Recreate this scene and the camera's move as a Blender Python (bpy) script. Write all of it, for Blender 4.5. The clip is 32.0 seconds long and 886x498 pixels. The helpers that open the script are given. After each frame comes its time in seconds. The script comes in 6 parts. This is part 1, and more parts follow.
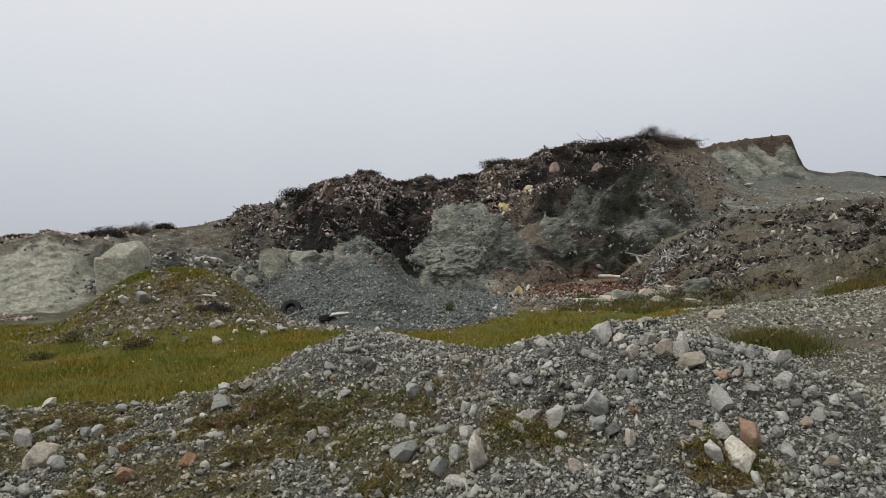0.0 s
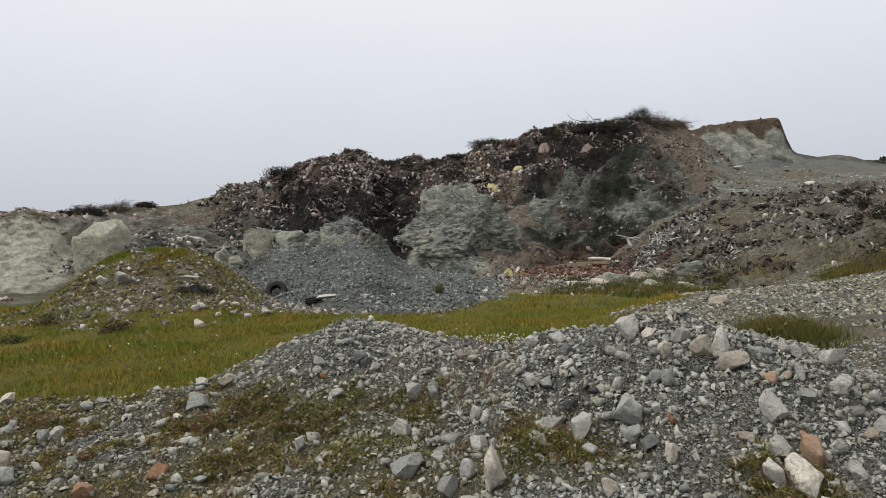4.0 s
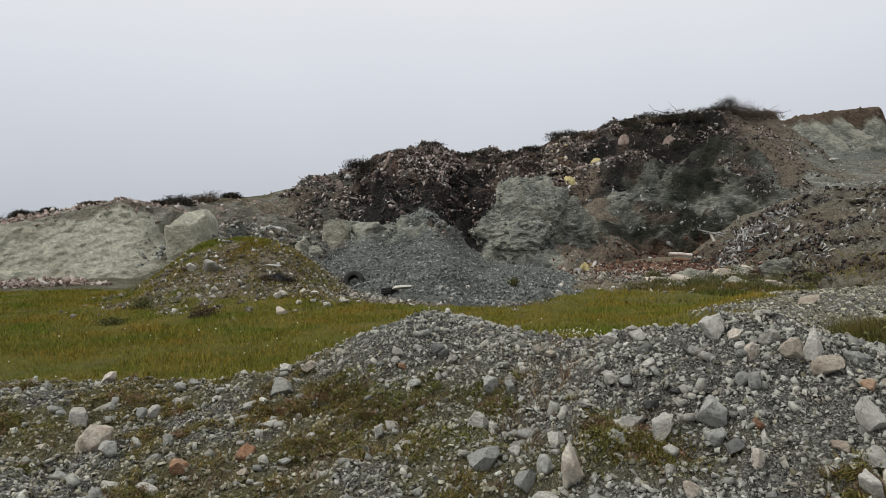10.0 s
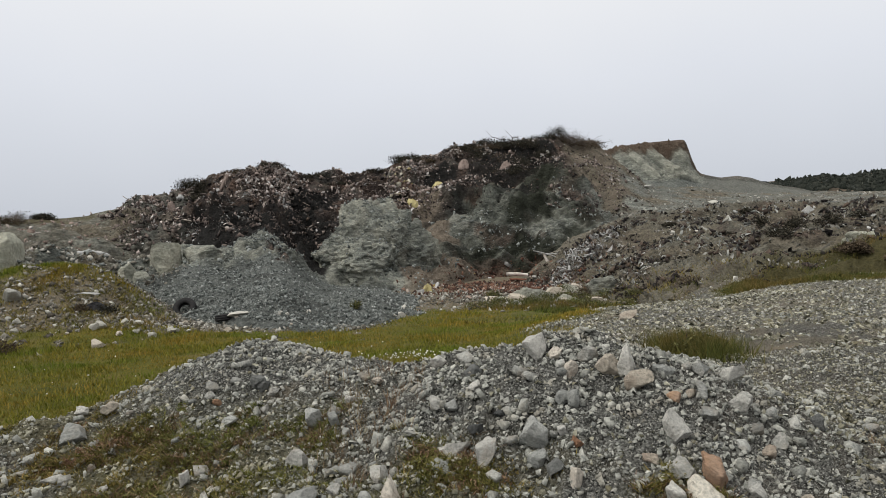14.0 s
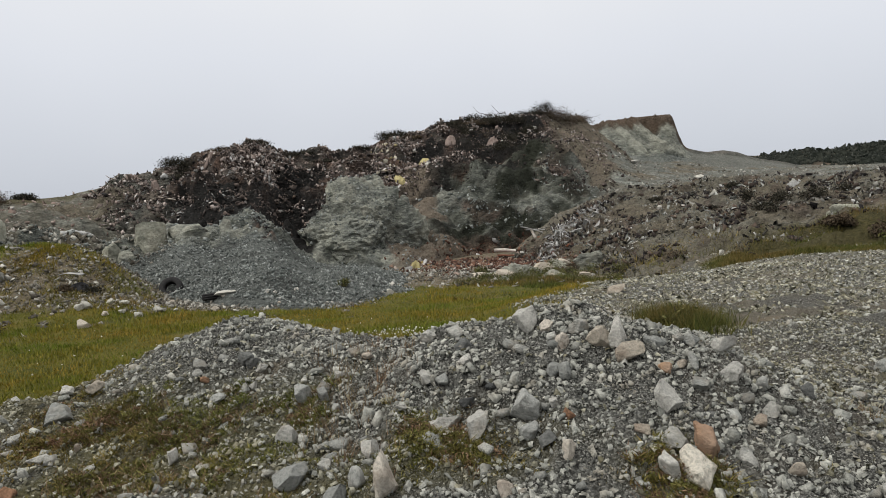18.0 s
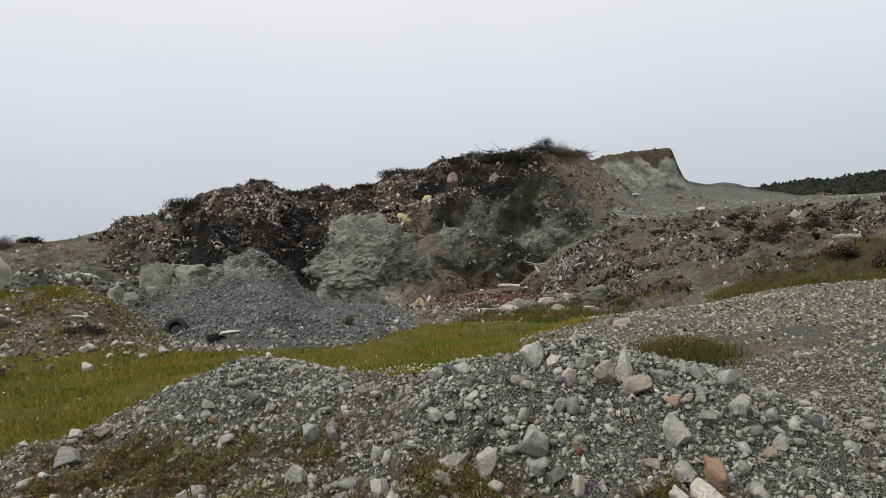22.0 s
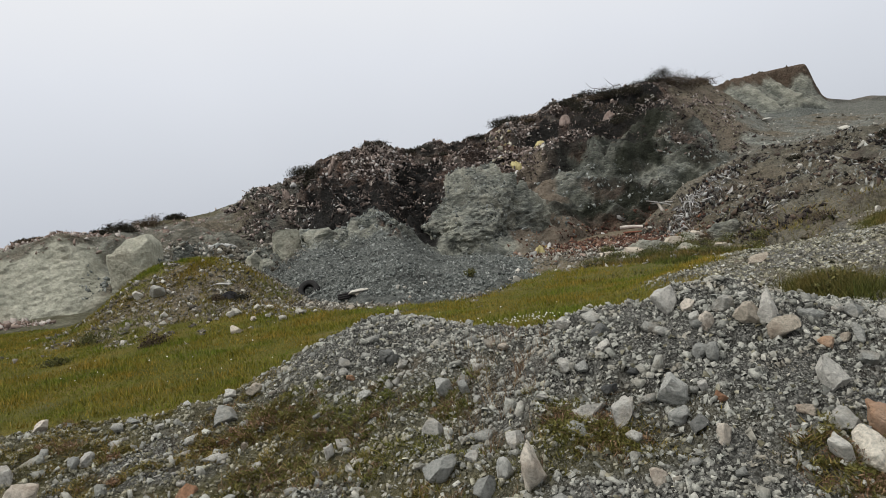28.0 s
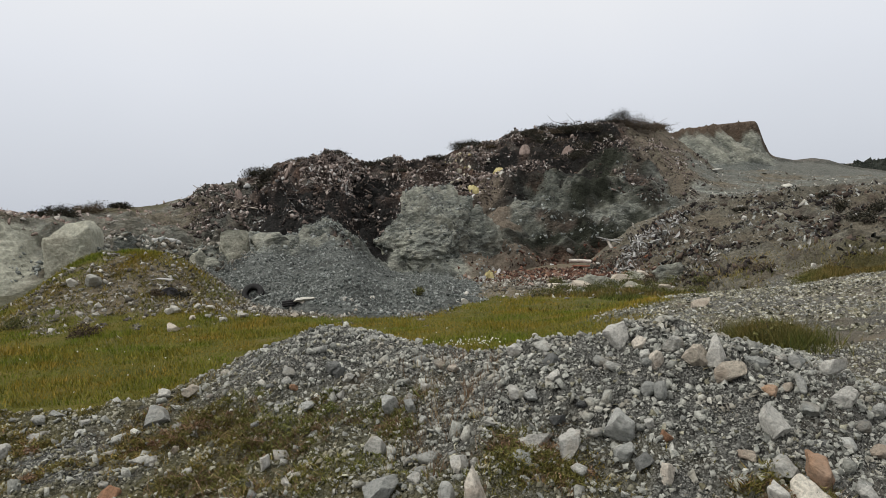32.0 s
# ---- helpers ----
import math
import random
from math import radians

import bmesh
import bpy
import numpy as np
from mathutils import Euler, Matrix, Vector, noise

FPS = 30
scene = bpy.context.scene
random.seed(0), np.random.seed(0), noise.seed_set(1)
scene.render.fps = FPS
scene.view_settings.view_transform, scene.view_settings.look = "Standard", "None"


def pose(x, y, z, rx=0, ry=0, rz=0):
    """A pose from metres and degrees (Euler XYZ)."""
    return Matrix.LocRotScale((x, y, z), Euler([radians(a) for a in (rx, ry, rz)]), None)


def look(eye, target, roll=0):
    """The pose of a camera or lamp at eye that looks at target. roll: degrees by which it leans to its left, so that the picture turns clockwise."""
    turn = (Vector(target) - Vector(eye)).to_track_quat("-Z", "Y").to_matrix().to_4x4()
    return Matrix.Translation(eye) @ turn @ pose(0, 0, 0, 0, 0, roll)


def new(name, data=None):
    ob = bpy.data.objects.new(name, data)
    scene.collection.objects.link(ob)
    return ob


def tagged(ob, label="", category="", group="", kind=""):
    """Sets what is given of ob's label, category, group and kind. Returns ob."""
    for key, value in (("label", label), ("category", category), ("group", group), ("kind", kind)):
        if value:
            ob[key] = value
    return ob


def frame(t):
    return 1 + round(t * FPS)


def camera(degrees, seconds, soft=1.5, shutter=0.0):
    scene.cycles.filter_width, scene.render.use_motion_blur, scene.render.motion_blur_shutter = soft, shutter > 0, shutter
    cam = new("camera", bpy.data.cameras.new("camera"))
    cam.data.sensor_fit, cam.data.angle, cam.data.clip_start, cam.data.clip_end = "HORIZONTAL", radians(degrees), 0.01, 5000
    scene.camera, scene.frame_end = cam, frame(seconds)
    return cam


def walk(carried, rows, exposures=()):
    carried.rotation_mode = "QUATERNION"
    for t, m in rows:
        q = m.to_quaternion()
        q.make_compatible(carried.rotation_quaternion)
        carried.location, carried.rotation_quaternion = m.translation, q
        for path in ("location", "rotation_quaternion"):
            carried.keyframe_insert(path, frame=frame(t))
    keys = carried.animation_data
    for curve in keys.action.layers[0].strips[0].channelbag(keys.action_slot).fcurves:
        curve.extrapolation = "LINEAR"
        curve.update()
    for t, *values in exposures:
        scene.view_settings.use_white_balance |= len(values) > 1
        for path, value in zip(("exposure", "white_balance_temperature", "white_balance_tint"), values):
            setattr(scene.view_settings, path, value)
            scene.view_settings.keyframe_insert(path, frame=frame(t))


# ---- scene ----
cam = camera(66.69, 32.0, soft=0.75)
walk(cam, [
    (0, look((0.148, -0.674, 2.782), (0.2828, 1.3208, 2.7461), -2.36)),
    (0.5, look((0.105, -0.386, 2.757), (0.1748, 1.6098, 2.6501), -3.01)),
    (1, look((0.158, -0.208, 2.788), (0.0918, 1.7909, 2.7482), -0.97)),
    (1.5, look((0.015, -0.063, 2.767), (0.0314, 1.9355, 2.6908), -2.43)),
    (2, look((-0.113, 0.037, 2.784), (-0.1451, 2.0353, 2.7052), -0.43)),
    (2.5, look((-0.078, 0.083, 2.781), (-0.0510, 2.0755, 2.6156), -0.19)),
    (3, look((-0.040, 0.061, 2.798), (-0.0647, 2.0563, 2.6596), -1.47)),
    (3.5, look((0.031, 0.044, 2.793), (0.1259, 2.0400, 2.7141), -2.47)),
    (5.5, look((0.053, 0.029, 2.784), (0.3012, 2.0066, 2.6134), -0.96)),
    (6, look((0.069, 0.033, 2.794), (0.2546, 2.0211, 2.6843), -2.22)),
    (6.5, look((0.047, -0.004, 2.802), (0.1474, 1.9916, 2.7201), -2.64)),
    (7, look((0.026, -0.005, 2.807), (0.0947, 1.9920, 2.7264), -1.83)),
    (7.5, look((0.025, 0.003, 2.798), (0.0839, 2.0006, 2.7290), -1.54)),
    (8, look((0.004, -0.006, 2.800), (0.0141, 1.9922, 2.7199), -1.23)),
    (8.5, look((0.008, -0.013, 2.799), (0.0347, 1.9856, 2.7167), -1.16)),
    (9, look((0.000, 0.000, 2.800), (0.0000, 1.9976, 2.7023), -0.70)),
    (9.5, look((0.004, 0.003, 2.798), (0.0060, 2.0003, 2.6933), -1.01)),
    (10, look((0.004, 0.009, 2.807), (-0.0430, 2.0057, 2.6960), -1.45)),
    (10.5, look((0.024, 0.030, 2.802), (-0.0546, 2.0256, 2.7026), -1.52)),
    (11, look((0.111, 0.078, 2.784), (0.0435, 2.0736, 2.6723), -1.38)),
    (11.5, look((0.162, 0.162, 2.773), (0.3152, 2.1525, 2.6556), -0.55)),
    (12, look((0.105, 0.296, 2.763), (0.5016, 2.2532, 2.6608), -2.10)),
    (12.5, look((0.138, 0.310, 2.757), (0.6308, 2.2444, 2.6293), -1.16)),
    (13, look((0.198, 0.290, 2.769), (0.6666, 2.2312, 2.6657), -0.92)),
    (13.5, look((0.216, 0.266, 2.777), (0.6403, 2.2195, 2.7009), -1.44)),
    (14, look((0.200, 0.238, 2.789), (0.6057, 2.1959, 2.7326), -1.55)),
    (14.5, look((0.192, 0.245, 2.786), (0.5632, 2.2092, 2.7268), -1.34)),
    (16.5, look((0.153, 0.299, 2.772), (0.4339, 2.2775, 2.6888), -1.22)),
    (17, look((0.161, 0.295, 2.774), (0.4893, 2.2647, 2.6619), -1.27)),
    (17.5, look((0.194, 0.296, 2.769), (0.6267, 2.2451, 2.6484), -1.73)),
    (18, look((0.201, 0.306, 2.757), (0.6400, 2.2528, 2.6318), -2.07)),
    (18.5, look((0.186, 0.304, 2.759), (0.5944, 2.2589, 2.6544), -2.07)),
    (19, look((0.166, 0.309, 2.739), (0.5475, 2.2686, 2.6190), -2.14)),
    (19.5, look((0.156, 0.323, 2.738), (0.4803, 2.2900, 2.5814), -1.70)),
    (20, look((0.161, 0.317, 2.766), (0.5416, 2.2758, 2.6269), -0.97)),
    (20.5, look((0.191, 0.308, 2.763), (0.6474, 2.2505, 2.6318), -1.29)),
    (21, look((0.199, 0.272, 2.769), (0.7281, 2.1971, 2.6490), -2.68)),
    (21.5, look((0.178, 0.266, 2.765), (0.7019, 2.1935, 2.6716), -2.69)),
    (22, look((0.169, 0.246, 2.771), (0.6043, 2.1982, 2.7533), -3.02)),
    (22.5, look((0.199, 0.297, 2.741), (0.5393, 2.2601, 2.5703), -3.34)),
    (23, look((0.232, 0.302, 2.760), (0.5285, 2.2748, 2.6238), -5.01)),
    (23.5, look((0.270, 0.360, 2.762), (0.5668, 2.3350, 2.6632), -4.55)),
    (24, look((0.247, 0.407, 2.749), (0.5266, 2.3864, 2.6909), -4.06)),
    (24.5, look((0.147, 0.407, 2.749), (0.3965, 2.3908, 2.7066), -5.32)),
    (25, look((0.071, 0.392, 2.744), (0.2351, 2.3837, 2.6695), -5.97)),
    (25.5, look((0.102, 0.403, 2.757), (0.1305, 2.4013, 2.6864), -6.45)),
    (27.5, look((0.157, 0.315, 2.791), (0.1273, 2.3140, 2.7249), -7.65)),
    (28, look((0.167, 0.314, 2.788), (0.2453, 2.3076, 2.6549), -7.58)),
    (28.5, look((0.167, 0.306, 2.792), (0.2848, 2.2969, 2.6485), -7.83)),
    (29, look((0.173, 0.332, 2.797), (0.3020, 2.3204, 2.6300), -8.33)),
    (29.5, look((0.168, 0.329, 2.806), (0.3317, 2.3174, 2.6667), -6.96)),
    (30, look((0.159, 0.362, 2.804), (0.4114, 2.3458, 2.7941), -3.21)),
    (30.5, look((0.123, 0.349, 2.800), (0.3092, 2.3400, 2.8362), -2.61)),
    (31, look((0.103, 0.296, 2.809), (0.3243, 2.2833, 2.7740), -2.62)),
    (31.5, look((0.089, 0.342, 2.792), (0.2975, 2.3300, 2.7226), -1.50)),
    (32, look((0.092, 0.372, 2.783), (0.3229, 2.3570, 2.6921), -1.84)),
], [(0, -0.12), (1.5, -0.1), (3, 0), (6, 0.07), (7, -0.03), (9, -0.06), (11, -0.02), (13, 0.03), (17, 0.02), (19, 0.02), (20, 0.1), (21, 0.1), (22, -0.03), (23, 0.2), (24, 0.0), (25.2, -0.07), (28, 0.03), (30, -0.04), (31, -0.1), (32, 0.04)])

# ---- light: a closed overcast sky, a weak wide sun behind the cloud ----
world = bpy.data.worlds.new("overcast_sky")
scene.world = world
world.use_nodes = True
wn, wl = world.node_tree.nodes, world.node_tree.links
wn.clear()
w_out = wn.new("ShaderNodeOutputWorld")
w_bg = wn.new("ShaderNodeBackground")
w_sky = wn.new("ShaderNodeTexSky")
w_sky.sky_type, w_sky.sun_disc = "NISHITA", False
w_sky.sun_elevation, w_sky.sun_rotation = radians(53), radians(260)
w_sky.air_density, w_sky.dust_density = 1.0, 4.0
w_dim = wn.new("ShaderNodeMix")
w_dim.data_type, w_dim.blend_type = "RGBA", "MULTIPLY"
w_dim.inputs[0].default_value = 1.0
w_dim.inputs[7].default_value = (0.09, 0.09, 0.09, 1)
wl.new(w_sky.outputs[0], w_dim.inputs[6])
w_co = wn.new("ShaderNodeTexCoord")
w_sep = wn.new("ShaderNodeSeparateXYZ")
wl.new(w_co.outputs["Generated"], w_sep.inputs[0])
w_cloud = wn.new("ShaderNodeTexNoise")
w_cloud.inputs["Scale"].default_value = 1.6
w_cloud.inputs["Detail"].default_value = 4
wl.new(w_co.outputs["Generated"], w_cloud.inputs["Vector"])
w_add = wn.new("ShaderNodeMath")
w_add.operation = "MULTIPLY_ADD"
w_add.inputs[1].default_value = 0.16
wl.new(w_cloud.outputs["Fac"], w_add.inputs[0])
wl.new(w_sep.outputs["Z"], w_add.inputs[2])
w_ramp = wn.new("ShaderNodeValToRGB")
cr = w_ramp.color_ramp
cr.elements[0].position, cr.elements[0].color = 0.06, (0.54, 0.575, 0.64, 1)
cr.elements[1].position, cr.elements[1].color = 1.0, (1.3, 1.29, 1.27, 1)
upper_sky = cr.elements.new(0.52)
upper_sky.color = (0.95, 0.95, 0.95, 1)
mid = cr.elements.new(0.30)
mid.color = (0.765, 0.79, 0.845, 1)
wl.new(w_add.outputs[0], w_ramp.inputs[0])
w_mix = wn.new("ShaderNodeMix")
w_mix.data_type = "RGBA"
w_mix.inputs[0].default_value = 0.93
wl.new(w_dim.outputs[2], w_mix.inputs[6])
wl.new(w_ramp.outputs[0], w_mix.inputs[7])
wl.new(w_mix.outputs[2], w_bg.inputs[0])
w_bg.inputs[1].default_value = 1.0
wl.new(w_bg.outputs[0], w_out.inputs[0])
sun_data = bpy.data.lights.new("sun", "SUN")
sun_data.energy, sun_data.angle, sun_data.color = 2.1, radians(30), (1.0, 0.97, 0.92)
sun = new("sun", sun_data)
sun.matrix_world = look((-45, 17, 60), (0, 25, 0))

# ---- landform functions (metres) ----
def sstep(a, b, v):
    t = np.clip((np.asarray(v, float) - a) / (b - a), 0, 1)
    return t * t * (3 - 2 * t)


def hill(x, y, cx, cy, sx, sy, amp):
    return amp * np.exp(-0.5 * (((x - cx) / sx) ** 2 + ((y - cy) / sy) ** 2))


def hashed(ix, iy, iz, seed):
    h = (ix * 374761393 + iy * 668265263 + iz * 1274126177 + seed * 1442695041) & 0xFFFFFFFF
    h = ((h ^ (h >> 13)) * 1103515245) & 0xFFFFFFFF
    return ((h ^ (h >> 16)) & 0xFFFF) / 32767.5 - 1.0


def noise3(x, y, z, seed=0):
    """Smooth value noise, -1 to 1."""
    x, y, z = (np.asarray(v, float) for v in np.broadcast_arrays(x, y, z))
    ix, iy, iz = (np.floor(v).astype(np.int64) for v in (x, y, z))
    fx, fy, fz = x - ix, y - iy, z - iz
    fx, fy, fz = (v * v * v * (v * (v * 6 - 15) + 10) for v in (fx, fy, fz))
    out = 0
    for a in (0, 1):
        for b in (0, 1):
            for c in (0, 1):
                w = (fx if a else 1 - fx) * (fy if b else 1 - fy) * (fz if c else 1 - fz)
                out = out + w * hashed(ix + a, iy + b, iz + c, seed)
    return out


def fbm(x, y, z, octaves=4, seed=0, ridged=False):
    total, amp, f = 0, 1.0, 1.0
    for k in range(octaves):
        n = noise3(x * f, y * f, z * f, seed + 17 * k)
        total = total + amp * ((1 - 2 * np.abs(n)) if ridged else n)
        amp, f = amp * 0.5, f * 2.03
    return total


def blocks(x, y, z, seed=0, tilt=0.9):
    """Broken-rock relief, about -1 to 1: each cell of a jittered lattice is its own tilted flat."""
    x, y, z = (np.asarray(v, float) for v in np.broadcast_arrays(x, y, z))
    ix, iy, iz = (np.floor(v).astype(np.int64) for v in (x, y, z))
    best, out = np.full(x.shape, 9.0), np.zeros(x.shape)
    for a in (-1, 0, 1):
        for b in (-1, 0, 1):
            for c in (-1, 0, 1):
                jx, jy, jz = ix + a, iy + b, iz + c
                dx = x - (jx + 0.5 + 0.45 * hashed(jx, jy, jz, seed))
                dy = y - (jy + 0.5 + 0.45 * hashed(jx, jy, jz, seed + 1))
                dz = z - (jz + 0.5 + 0.45 * hashed(jx, jy, jz, seed + 2))
                d = dx * dx + dy * dy + dz * dz
                h = 0.55 * hashed(jx, jy, jz, seed + 3) + tilt * (dx * hashed(jx, jy, jz, seed + 4) + dy * hashed(jx, jy, jz, seed + 5) + dz * hashed(jx, jy, jz, seed + 6))
                near = d < best
                best, out = np.where(near, d, best), np.where(near, h, out)
    return out


def facets(x, y, z, scale, seed, count=7):
    """Planar broken relief without steps, about -1 to 1: folded planes in scattered directions."""
    r = np.random.default_rng(seed)
    wx, wy, wz = (0.35 * noise3(x * scale * 0.7 + k, y * scale * 0.7, z * scale * 0.7, seed + k) for k in (1, 2, 3))
    total = 0
    for _ in range(count):
        d = r.normal(size=3)
        d /= np.linalg.norm(d)
        u = (x * d[0] + y * d[1] + z * d[2]) * scale * r.uniform(0.6, 1.3) + wx * d[0] + wy * d[1] + wz * d[2] + r.uniform(0, 1)
        total = total + np.abs(u - np.floor(u) - 0.5) * 4 - 1
    return total * (1.5 / count)


def lip(x):
    """How much nearer the bank ends on its western side."""
    return 1.7 * sstep(-0.5, -2.4, x)


def land(x, y):
    """Height of the open ground: the foreground bank with its two heaps, the meadow, the stony slope beyond."""
    x, y = np.asarray(x, float), np.asarray(y, float)
    near = 1.05 - 0.022 * np.clip(y - 3, 0, 5)
    meadow = -0.035 * np.clip(y - 11, 0, 17) * (1 - 0.6 * sstep(-6, -20, x)) - 0.05
    w = sstep(8.3, 11.3, y + lip(x) + 0.12 * np.clip(x, -4, 4))
    left = near * (1 - w) + meadow * w
    right = 0.75 + 0.03 * (np.clip(x, 0, 40) - 5.5) - 0.035 * (np.clip(y, 0, 30) - 7.6)
    right = right - 1.15 * sstep(17, 26, y) * (1 - sstep(13, 19, x))
    r = sstep(3.0, 6.0, x) * sstep(4.0, 7.5, y + 0.35 * np.clip(x - 3, 0, 6)) * (1 - sstep(0, 5, (y - 12) * 0.75 - (x - 4)))
    z = left * (1 - r) + right * r
    z = z + hill(x, y, -0.15, 7.0, np.where(x < -0.15, 1.02, 1.25), 1.05, 0.74) + hill(x, y, 2.4, 5.1, 1.2, 1.0, 0.85)
    z = z + 0.09 * sstep(-1.7, -2.7, x) * np.exp(-0.5 * ((y - 6.6) / 0.8) ** 2) - hill(x, y, 4.6, 6.3, 0.9, 1.4, 0.1)
    z = z - hill(x, y, 0.95, 7.1, 0.45, 0.6, 0.17)
    z = z + 2.4 * np.exp(-(np.abs((x + 9.4) / 3.5) ** 3.2) - 0.5 * ((y - 29.3) / 2.6) ** 2) + hill(x, y, -6.2, 24.5, 2.2, 1.8, 0.35)
    return z
# ---- end of landform functions ----


rng = np.random.default_rng(7)


# ---- mesh helpers ----
def mesh_np(name, verts, faces, mats, smooth=False, attrs=None):
    """A mesh from arrays; faces: one array (n, 3) or (n, 4)."""
    verts, faces = np.asarray(verts, np.float32), np.asarray(faces, np.int32)
    me = bpy.data.meshes.new(name)
    k = faces.shape[1]
    me.vertices.add(len(verts))
    me.vertices.foreach_set("co", verts.ravel())
    me.loops.add(faces.size)
    me.loops.foreach_set("vertex_index", faces.ravel())
    me.polygons.add(len(faces))
    me.polygons.foreach_set("loop_start", np.arange(len(faces), dtype=np.int32) * k)
    me.update(calc_edges=True)
    if smooth:
        me.polygons.foreach_set("use_smooth", np.ones(len(faces), bool))
    for m in mats if isinstance(mats, (list, tuple)) else [mats]:
        me.materials.append(m)
    for key, values in (attrs or {}).items():
        a = me.color_attributes.new(key, "FLOAT_COLOR", "POINT")
        rgba = np.ones((len(verts), 4), np.float32)
        rgba[:, :3] = values
        a.data.foreach_set("color", rgba.ravel())
    me.validate()
    return me


def grid_faces(rows, cols):
    i = np.arange(rows * cols).reshape(rows, cols)
    return np.stack([i[:-1, :-1], i[:-1, 1:], i[1:, 1:], i[1:, :-1]], -1).reshape(-1, 4)


def put(name, me, m=None, parent=None, **tags):
    ob = new(name, me)
    if m is not None:
        ob.matrix_basis = m
    if parent is not None:
        ob.parent = parent
    return tagged(ob, **tags)


def ico(level):
    bm = bmesh.new()
    bmesh.ops.create_icosphere(bm, subdivisions=level, radius=1)
    v = np.array([p.co[:] for p in bm.verts])
    fs = np.array([[q.index for q in p.verts] for p in bm.faces])
    bm.free()
    return v, fs


ICO = {k: ico(k) for k in (1, 2, 3, 4, 5)}


def rock_shape(seed, level=3, cuts=9, rough=0.06):
    """An angular broken stone about 2 across: a ball cut by random planes, then roughened."""
    r = np.random.default_rng(seed)
    v, fs = ICO[level]
    v = v * (1.25 + 0.12 * noise3(*(v.T * 1.3 + seed), seed)[:, None])
    for _ in range(cuts):
        n = r.normal(size=3)
        n /= np.linalg.norm(n)
        d = r.uniform(0.48, 0.88)
        over = v @ n - d
        v = v - np.clip(over, 0, None)[:, None] * n * 0.985
    v = v + rough * fbm(*(v.T * 2.5 + seed * 3.1), 3, seed)[:, None] * v
    if level > 2:
        v = v * (1 + 0.055 * blocks(*(v.T * 1.9 + seed * 1.7), seed))[:, None]
    v -= (v.max(0) + v.min(0)) / 2
    return v / (v.max(0) - v.min(0)) * 2, fs


def chip_shape(seed):
    """A cheap angular fragment: the hull of a few corner points of a skewed slab."""
    return hull_shape(seed, 8)


def hull_shape(seed, count):
    r = np.random.default_rng(seed)
    p = r.uniform(-1, 1, (count, 3))
    k = np.argmax(np.abs(p), axis=1)
    p[np.arange(count), k] = np.sign(p[np.arange(count), k]) * r.uniform(0.75, 1, count)
    bm = bmesh.new()
    for q in p:
        bm.verts.new(q)
    hull = bmesh.ops.convex_hull(bm, input=bm.verts)
    loose = [g for g in hull["geom_interior"] + hull["geom_unused"] if isinstance(g, bmesh.types.BMVert)]
    bmesh.ops.delete(bm, geom=list(set(loose)), context="VERTS")
    bmesh.ops.triangulate(bm, faces=bm.faces)
    bm.verts.index_update()
    v = np.array([q.co[:] for q in bm.verts])
    f = np.array([[q.index for q in face.verts] for face in bm.faces])
    bm.free()
    v -= (v.max(0) + v.min(0)) / 2
    return v / (v.max(0) - v.min(0)) * 2, f


def turns(n, r, tilt=math.pi):
    """n random rotation matrices."""
    q = r.normal(size=(n, 4))
    if tilt < 3:
        q = np.concatenate([np.full((n, 1), 1.0), r.normal(size=(n, 3)) * tilt], 1)
    q /= np.linalg.norm(q, axis=1)[:, None]
    w, x, y, z = q.T
    return np.stack([1 - 2 * (y * y + z * z), 2 * (x * y - z * w), 2 * (x * z + y * w),
                     2 * (x * y + z * w), 1 - 2 * (x * x + z * z), 2 * (y * z - x * w),
                     2 * (x * z - y * w), 2 * (y * z + x * w), 1 - 2 * (x * x + y * y)], -1).reshape(n, 3, 3)


def scatter(name, shapes, places, sizes, mat, r, tilt=math.pi, normals=None):
    """One joined mesh of many small pieces. sizes: (n, 3) half sizes."""
    vs, fs, base = [], [], 0
    pick = r.integers(len(shapes), size=len(places))
    rot = turns(len(places), r, tilt)
    spin = r.uniform(0, 2 * np.pi, len(places))
    c, s = np.cos(spin), np.sin(spin)
    rz = np.zeros((len(places), 3, 3))
    rz[:, 0, 0], rz[:, 0, 1], rz[:, 1, 0], rz[:, 1, 1], rz[:, 2, 2] = c, -s, s, c, 1
    rot = rot @ rz
    for k, (v, f) in enumerate(shapes):
        sel = pick == k
        if not sel.any():
            continue
        pts = v[None] * sizes[sel][:, None, :]
        pts = np.einsum("nij,nkj->nki", rot[sel], pts) + places[sel][:, None, :]
        n = sel.sum()
        vs.append(pts.reshape(-1, 3))
        fs.append((f[None] + base + (np.arange(n) * len(v))[:, None, None]).reshape(-1, f.shape[1]))
        base += n * len(v)
    return mesh_np(name, np.concatenate(vs), np.concatenate(fs), mat)


# ---- materials ----
def material(name, rough=0.9):
    m = bpy.data.materials.new(name)
    m.use_nodes = True
    b = m.node_tree.nodes["Principled BSDF"]
    b.inputs["Roughness"].default_value = rough
    b.inputs["Specular IOR Level"].default_value = 0.15
    return m, m.node_tree.nodes, m.node_tree.links, b


def tex_noise(n, l, co, scale, detail=5, rough=0.6):
    t = n.new("ShaderNodeTexNoise")
    t.inputs["Scale"].default_value, t.inputs["Detail"].default_value, t.inputs["Roughness"].default_value = scale, detail, rough
    l.new(co, t.inputs["Vector"])
    return t.outputs["Fac"]


